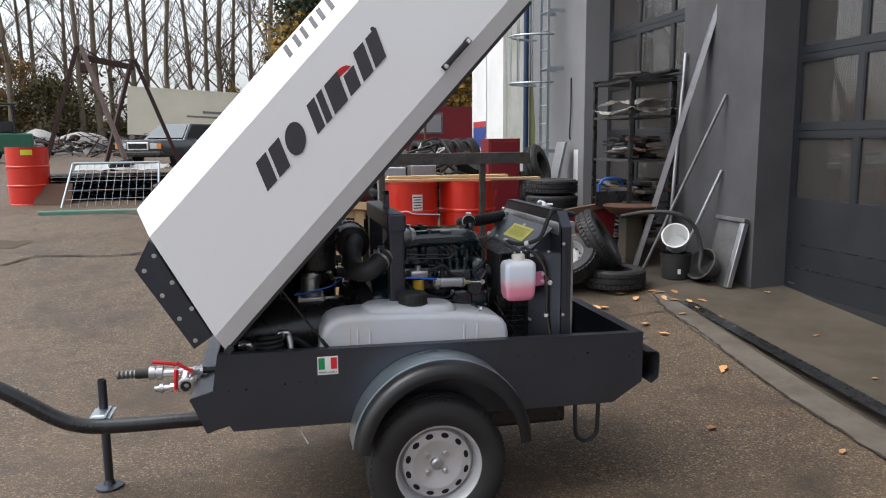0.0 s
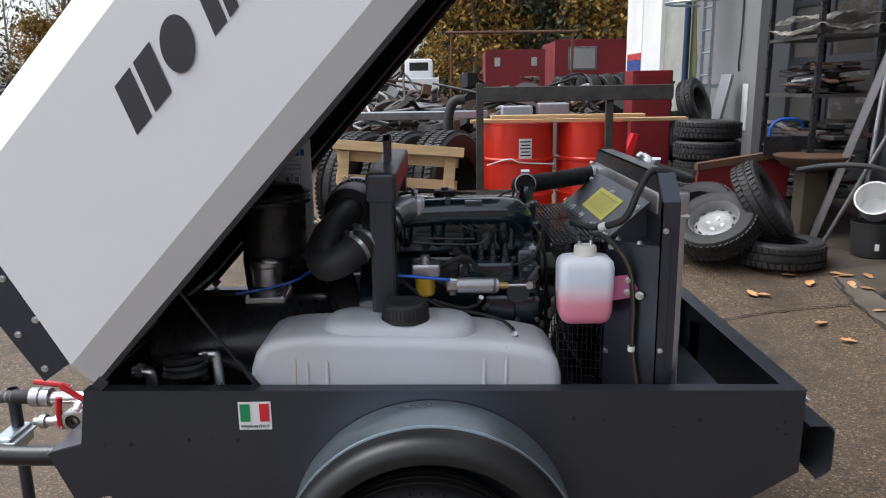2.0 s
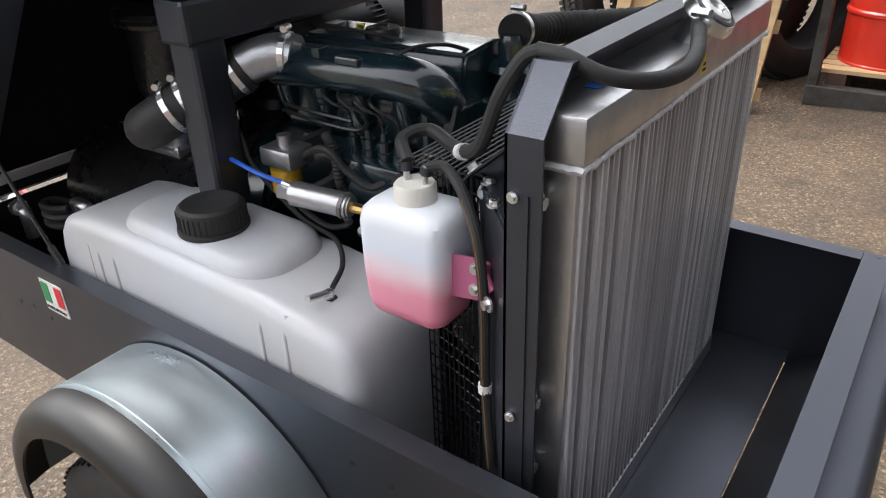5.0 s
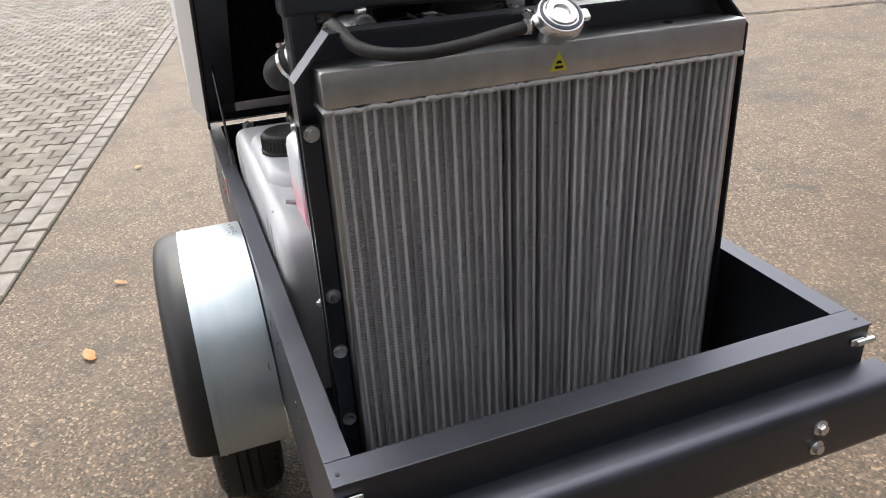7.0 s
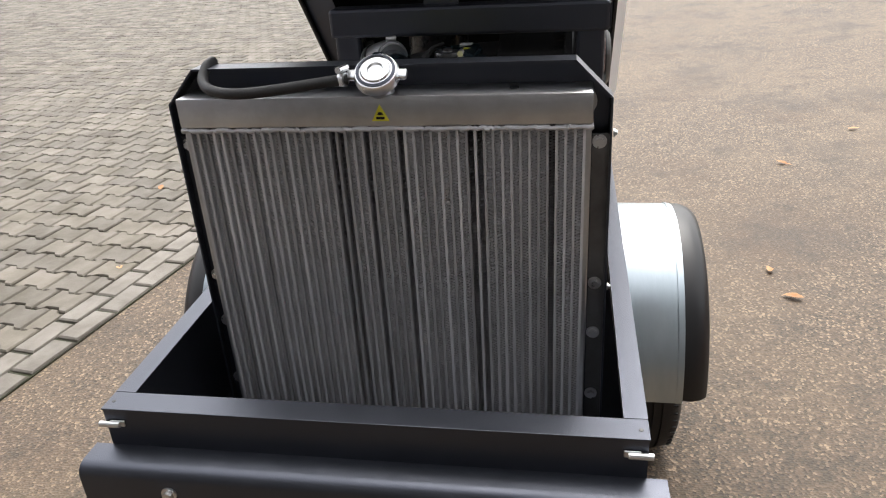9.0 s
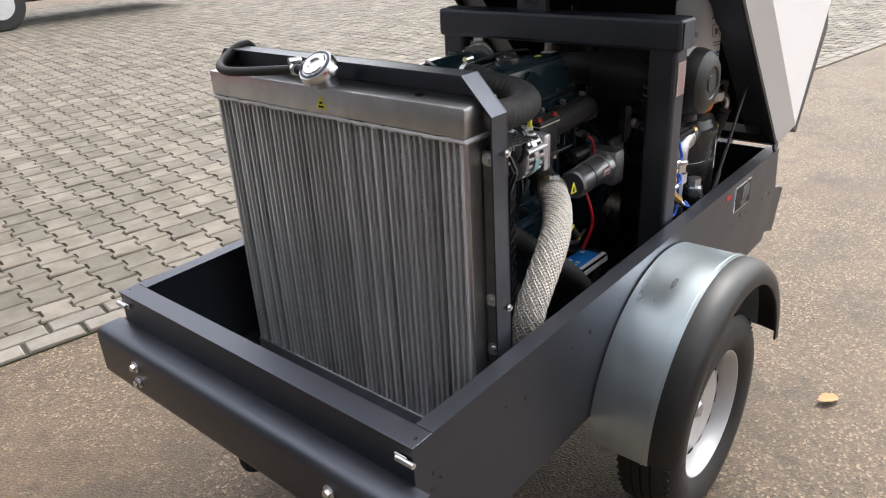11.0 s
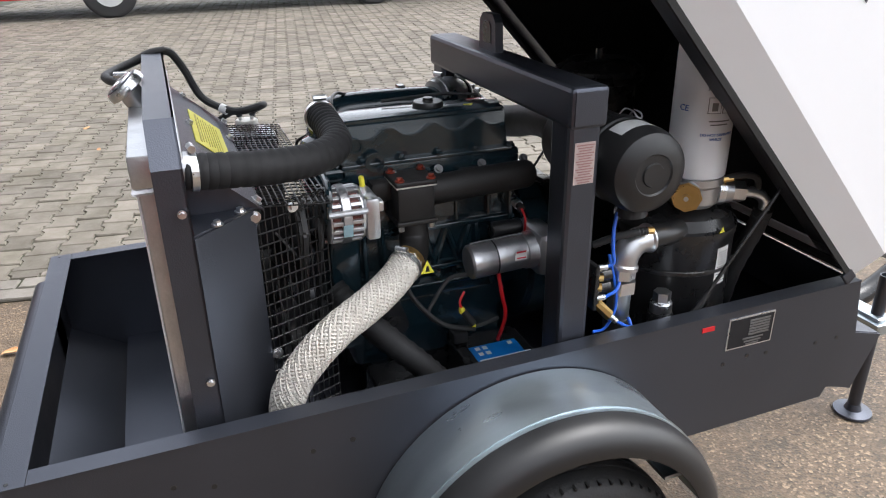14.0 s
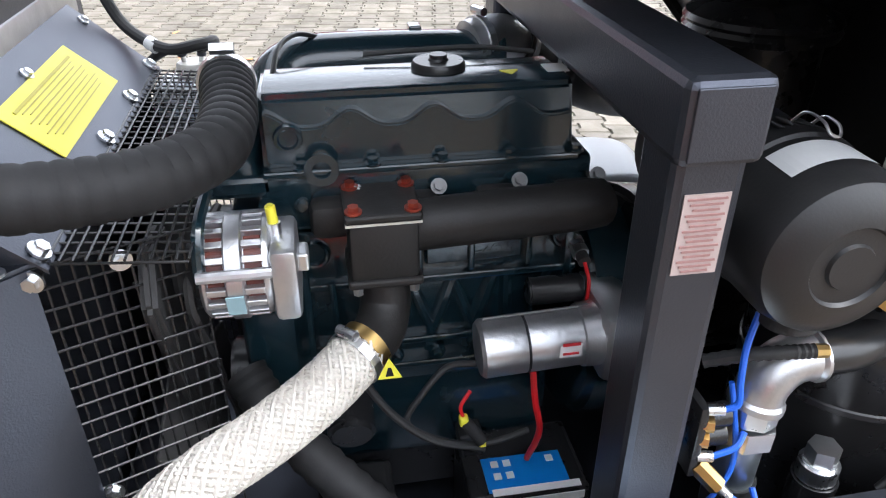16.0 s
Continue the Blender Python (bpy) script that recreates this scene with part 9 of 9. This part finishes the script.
for y in (-0.3, 0.18):
    part("fork", turned(box(-1.6, -0.76, y, y + 0.12, 0.06, 0.11), fm), BLACKPAINT, fk)
for x, r in ((-0.28, 0.34), (0.80, 0.26)):
    for y in (-0.55, 0.38):
        wh = part("wheel", turned(cyl((x, y, r), (x, y + 0.18, r), r, seg=28, bevel=0.04), fm), TYRE, fk, smooth=True)
        part("wheel_disc", turned(cyl((x, y - 0.01, r), (x, y + 0.0, r), r * 0.5, seg=20), fm), YELLOW, wh)
# lorry parked beyond the paving
lz = thing("red_lorry", (-1.0, -14.15, 0.0), "dark lorry with a red skirt parked beyond the paving", "lorry")
for x in (0.35, -4.8, 5.2):
    w_ = part("wheel", cyl((x, -13.95, 0.50), (x, -13.65, 0.50), 0.50, seg=36, bevel=0.05), TYRE, lz, smooth=True)
    part("wheel_disc", lathe([(0, 0.02), (0.1, 0.03), (0.2, 0.0), (0.27, 0.01), (0.28, -0.02), (0, -0.02)], along((x, -13.65, 0.50), (x, -14.9, 0.50)), 28), WHEEL, w_, smooth=True)
part("chassis", box(-9.0, 8.0, -15.95, -14.05, 0.45, 1.0, 0.03), BLACKPAINT, lz)
part("side_skirt", box(0.95, 8.0, -13.75, -13.67, 0.40, 1.0, 0.02), FLAGRED, lz)
part("tank_box", box(-4.2, -0.6, -13.95, -13.70, 0.35, 0.95, 0.05), BLACKPAINT, lz)
part("body", box(-9.0, 8.0, -16.05, -13.75, 1.0, 3.6, 0.04), REDPAINT, lz)


# ---- fallen leaves ----
def fallen_leaf(seed):
    random.seed(seed)
    bm = bmesh.new()
    n = 12
    L, wd = 0.052, 0.031
    top = []
    for side in (1, -1):
        row = []
        for i in range(n + 1):
            t = i / n
            w = wd * math.sin(math.pi * t) ** 0.7 * (1 - 0.25 * t) * random.uniform(0.88, 1.12)
            row.append((L * (t * 2 - 1), side * w, 0.012 * t * t + 0.010 * (w / wd) ** 2 + 0.003))
        top.append(row)
    mid = [bm.verts.new((L * (2 * i / n - 1), 0, 0.004 + 0.012 * (i / n) ** 2)) for i in range(n + 1)]
    for row in top:
        vs = [bm.verts.new(p) for p in row]
        for i in range(n):
            bm.faces.new((mid[i], mid[i + 1], vs[i + 1], vs[i]))
    bmesh.ops.remove_doubles(bm, verts=bm.verts, dist=0.0004)
    bmesh.ops.solidify(bm, geom=bm.faces[:], thickness=0.0008)
    me = bpy.data.meshes.new("fallen_leaf")
    bm.to_mesh(me)
    bm.free()
    me.materials.append(LEAF)
    return me


leaf_meshes = [fallen_leaf(k) for k in range(4)]
spots = [(-1.90, 1.84), (-2.15, 1.80), (-1.72, 1.36), (-0.39, -2.53), (-0.30, -3.96), (0.20, -4.09), (0.33, -4.85), (-2.04, -1.39), (-3.18, -1.77), (2.2, 0.9), (2.4, 1.7), (1.25, 0.1), (0.75, 0.55), (-2.4, 0.0), (-1.9, -0.6), (0.0, 1.9), (-0.6, -3.2), (-3.6, 2.2), (-4.2, 2.8), (0.4, -0.95), (-4.2, -0.4), (-2.5, -0.5)]
# those gathered along the drain and by the tyres
gathered = [(1.58, 3.23), (1.54, 3.0), (1.83, 3.09), (1.97, 3.07), (1.95, 2.78), (1.92, 2.58), (1.87, 2.42), (1.95, 2.33), (1.87, 1.81), (1.32, 2.1), (1.29, 2.35), (1.84, 2.84), (1.79, 3.14), (1.09, 2.88), (1.36, 1.35), (1.71, 2.48), (2.06, 2.75), (1.47, 3.17), (1.79, 2.94), (2.75, 2.77), (1.15, 2.84)]
spots = gathered + spots
for k, (x, y) in enumerate(spots):
    ob = new("fallen_leaf", leaf_meshes[k % 4])
    random.seed(k)
    ob.matrix_world = Matrix.Translation((x, y, rise(x, y) + (0.014 if y < -1.3 else 0.010))) @ Matrix.Rotation(random.uniform(0, 6.28), 4, "Z") @ Matrix.Diagonal((*[random.uniform(0.75, 1.1) if k < len(gathered) else random.uniform(0.5, 0.9)] * 3, 1))
    tagged(ob, "dry brown autumn leaf lying on the ground", "leaf", "fallen leaves")

# damp patches and oil stains with a shape of their own
STAIN = material("dark oil stain", (0.052, 0.036, 0.022), 0.95, 0.0, (0.085, 0.060, 0.037), 40, 0.9, 0.5, 110)


def stain(x, y, r, seed, nm):
    random.seed(seed)
    bm = bmesh.new()
    c = bm.verts.new((x, y, rise(x, y) + 0.0042))
    n = 40
    ring = []
    for i in range(n):
        a = 2 * math.pi * i / n
        rr = r * (1 + 0.45 * noise.noise(Vector((math.cos(a) * 1.6 + seed, math.sin(a) * 1.6, seed * 0.7))))
        px, py = x + rr * math.cos(a), y + rr * 0.75 * math.sin(a)
        ring.append(bm.verts.new((px, py, rise(px, py) + 0.0042)))
    for i in range(n):
        bm.faces.new((c, ring[i], ring[(i + 1) % n]))
    solid(nm, bm, STAIN, "small dark oil stain on the asphalt", "stain", "structure")


for k, (x, y, r) in enumerate(((0.55, -0.75, 0.10), (-3.4, 0.5, 0.08), (-4.9, 6.7, 0.25))):
    stain(x, y, r, k + 1, "trim_stain_%d" % k)


# ---- trees ----
BARK = material("grey-brown bark", (0.13, 0.105, 0.08), 0.9, 0.0, (0.20, 0.17, 0.11), 2.5, 0.7, 0.5, 14)
TWIG = material("thin twigs", (0.10, 0.075, 0.055), 0.9, 0.0, (0.15, 0.11, 0.075), 2, 0.5)


def leaf_material(name, base):
    m = bpy.data.materials.new(name)
    m.use_nodes = True
    nt = m.node_tree
    b = nt.nodes["Principled BSDF"]
    geo = nt.nodes.new("ShaderNodeNewGeometry")
    cr = nt.nodes.new("ShaderNodeValToRGB")
    for i, c in enumerate(base):
        e = cr.color_ramp.elements[i] if i < 2 else cr.color_ramp.elements.new(0.5)
        e.position, e.color = i / (len(base) - 1), (*c, 1)
    nt.links.new(geo.outputs["Random Per Island"], cr.inputs[0])
    nt.links.new(cr.outputs[0], b.inputs["Base Color"])
    b.inputs["Roughness"].default_value = 0.8
    return m


GOLD = leaf_material("golden autumn leaves", ((0.09, 0.065, 0.015), (0.22, 0.14, 0.02), (0.36, 0.23, 0.03), (0.27, 0.14, 0.02)))
OLIVE = leaf_material("olive-brown leaves", ((0.035, 0.033, 0.015), (0.09, 0.072, 0.03), (0.19, 0.13, 0.03), (0.07, 0.06, 0.02)))
PINEGREEN = leaf_material("dark conifer needles", ((0.015, 0.025, 0.012), (0.03, 0.045, 0.018), (0.045, 0.055, 0.02), (0.02, 0.03, 0.015)))


def leaves_into(vs, fs, centre, radius, n, size, squash=0.8):
    for _ in range(n):
        d = Vector((random.gauss(0, 1), random.gauss(0, 1), random.gauss(0, 1) * squash))
        p = Vector(centre) + d * radius * 0.5
        u = Vector((random.uniform(-1, 1), random.uniform(-1, 1), random.uniform(-1, 1))).normalized() * size * random.uniform(0.5, 1.2)
        w = u.cross(Vector((random.uniform(-1, 1), random.uniform(-1, 1), random.uniform(-1, 1)))).normalized() * size * random.uniform(0.3, 0.6)
        k = len(vs)
        vs += [tuple(p - u), tuple(p + w), tuple(p + u), tuple(p - w)]
        fs.append((k, k + 1, k + 2, k + 3))


def pydata(name, vs, fs, mat, parent=None, label="", kind=""):
    me = bpy.data.meshes.new(name)
    me.from_pydata(vs, [], fs)
    me.materials.append(mat)
    ob = new(name, me)
    if parent:
        ob.parent = parent
    return tagged(ob, label, kind=kind)


def bare_tree(seed, h):
    """A tall bare roadside tree: forked trunk, steep limbs, fine twigs, a few last leaves. Built at the origin."""
    random.seed(seed)
    t = thing("bare_tree", (0, 0, 0), "tall bare tree with a few last leaves", "tree", "bare trees")
    trunk = curve([(0, 0, -0.3), (random.uniform(-0.2, 0.2), 0, h * 0.3), (random.uniform(-0.5, 0.5), random.uniform(-0.3, 0.3), h * 0.65), (random.uniform(-0.9, 0.9), 0, h)], 6)
    part("trunk", sweep(trunk, lambda s: 0.185 * (1 - s) + 0.03, 8), BARK, t, smooth=True)
    bm, tips = bmesh.new(), []
    for k in range(26):
        s = random.uniform(0.18, 0.97)
        p = trunk[int(s * (len(trunk) - 1))]
        a = random.uniform(0, 6.28)
        L = h * random.uniform(0.10, 0.26) * (1.15 - s * 0.7)
        d = Vector((math.cos(a), math.sin(a), random.uniform(0.6, 1.7))).normalized()
        q = p + d * L * 0.5 + Vector((0, 0, L * 0.06))
        e = p + d * L + Vector((0, 0, L * 0.2))
        sweep(curve([p, q, e], 3), lambda u: 0.055 * (1 - u) * (1.1 - s) + 0.012, 5, bm)
        for j in range(6):
            o = p.lerp(e, random.uniform(0.25, 1))
            d2 = (d + Vector((random.uniform(-0.9, 0.9), random.uniform(-0.9, 0.9), random.uniform(-0.2, 0.7)))).normalized()
            l2 = L * random.uniform(0.25, 0.55)
            e2 = o + d2 * l2
            sweep([o, o.lerp(e2, 0.5) + Vector((0, 0, 0.05)), e2], lambda u: 0.017 * (1 - u) + 0.007, 3, bm, cap=False)
            tips.append(e2)
            for _ in range(3):
                o3 = o.lerp(e2, random.uniform(0.3, 1))
                e3 = o3 + (d2 + Vector((random.uniform(-1, 1), random.uniform(-1, 1), random.uniform(-0.3, 0.8)))).normalized() * l2 * 0.5
                sweep([o3, e3], 0.008, 3, bm, cap=False)
    tagged(part("branchwork", bm, TWIG, t), kind="stuff")
    vs, fs = [], []
    for p in random.sample(tips, 22):
        leaves_into(vs, fs, p, 0.5, 3, 0.09)
    pydata("crown", vs, fs, GOLD, t)
    return t


def leafy_tree(seed, h, mat, label, group, r=2.2, n=4200):
    random.seed(seed)
    t = thing("leafy_tree", (0, 0, 0), label, "tree", group)
    trunk = curve([(0, 0, -0.3), (random.uniform(-0.2, 0.2), 0, h * 0.4), (random.uniform(-0.4, 0.4), 0, h * 0.9)], 6)
    part("trunk", sweep(trunk, lambda s: 0.16 * (1 - s) + 0.03, 7), BARK, t, smooth=True)
    bm = bmesh.new()
    vs, fs = [], []
    for k in range(34):
        s = random.uniform(0.12, 1.0)
        p = trunk[int(s * (len(trunk) - 1))]
        a = random.uniform(0, 6.28)
        L = r * random.uniform(0.35, 1.1) * math.sin(math.pi * min(0.95, s * 0.8 + 0.16))
        e = p + Vector((math.cos(a) * L, math.sin(a) * L, L * random.uniform(0.1, 0.7)))
        sweep([p, p.lerp(e, 0.5) + Vector((0, 0, 0.1)), e], lambda u: 0.04 * (1 - u) + 0.01, 4, bm, cap=False)
        leaves_into(vs, fs, e, random.uniform(0.7, 1.3), n // 34, 0.16)
    tagged(part("branchwork", bm, TWIG, t), kind="stuff")
    pydata("crown", vs, fs, mat, t)
    return t


def along_view(px, dist):
    """A place in the distance, by its bearing (degrees to the left of north) and distance from the yard."""
    a = radians(px)
    return Vector((-1.7 - dist * math.sin(a), -3.0 + dist * math.cos(a), 0))


bases = [bare_tree(s, h) for s, h in ((1, 21), (2, 24), (3, 19))]
random.seed(77)
for b in bases:
    b.location = (-60, 90 + 12 * bases.index(b), 0.7)
for k in range(26):
    bearing = 24.5 - 29 * k / 25 + random.uniform(-0.4, 0.4)
    p = along_view(bearing, random.uniform(50, 66))
    s = random.uniform(0.85, 1.15)
    c = copy_thing(bases[k % 3], Matrix.Translation((p.x, p.y, 0.7)) @ Matrix.Rotation(random.uniform(0, 6.28), 4, "Z") @ Matrix.Scale(s, 4))
gold = [leafy_tree(41, 9.5, GOLD, "young tree in golden autumn leaf", "golden trees"), leafy_tree(42, 7.5, GOLD, "young tree in golden autumn leaf", "golden trees", 1.9)]
dark = [leafy_tree(43, 11, PINEGREEN, "dark green conifer among autumn trees", "conifers", 1.9, 4800), leafy_tree(44, 6.0, OLIVE, "olive-brown scrub tree at the yard edge", "scrub trees", 2.6)]
for k, b in enumerate(gold + dark):
    b.location = (-75, 80 + 9 * k, 0.7)
for k in range(26):
    p = along_view(-2 - 18 * k / 25 + random.uniform(-0.5, 0.5), random.uniform(34, 50))
    b = (gold + gold + dark[:1])[random.randrange(5)]
    copy_thing(b, Matrix.Translation((p.x, p.y, 0.7)) @ Matrix.Rotation(random.uniform(0, 6.28), 4, "Z") @ Matrix.Scale(random.uniform(0.8, 1.3), 4))
for k in range(30):
    p = along_view(26 - 26 * k / 29 + random.uniform(-0.4, 0.4), random.uniform(52, 62))
    b = (dark[1], dark[1], gold[1], dark[1], gold[0])[random.randrange(5)]
    copy_thing(b, Matrix.Translation((p.x, p.y, 0.7)) @ Matrix.Rotation(random.uniform(0, 6.28), 4, "Z") @ Matrix.Scale(random.uniform(0.4, 0.75) * (1.25 if k < 15 else 0.85), 4))
# brushwood belt that closes the view
random.seed(99)
vs, fs = [], []
for k in range(420):
    p = along_view(random.uniform(-24, 34), random.uniform(56, 76))
    leaves_into(vs, fs, (p.x, p.y, 0.9 + random.uniform(0, 3.2)), random.uniform(1.2, 2.4), 24, 0.24)
for k in range(170):
    p = along_view(random.uniform(11, 32), random.uniform(58, 72))
    leaves_into(vs, fs, (p.x, p.y, 1.0 + random.uniform(0, 6.5)), random.uniform(1.2, 2.2), 22, 0.20)
belt = pydata("brushwood", vs, fs, OLIVE, None, "brown autumn brushwood along the yard's edge", "stuff")
tagged(belt, category="bushes")
vs, fs = [], []
for k in range(260):
    p = along_view(random.uniform(-24, -3), random.uniform(52, 66))
    leaves_into(vs, fs, (p.x, p.y, 0.7 + random.uniform(0, 10.5)), random.uniform(1.4, 2.6), 36, 0.33)
wood = pydata("autumn_wood", vs, fs, GOLD, None, "golden autumn wood in the distance", "stuff")
tagged(wood, category="wood")
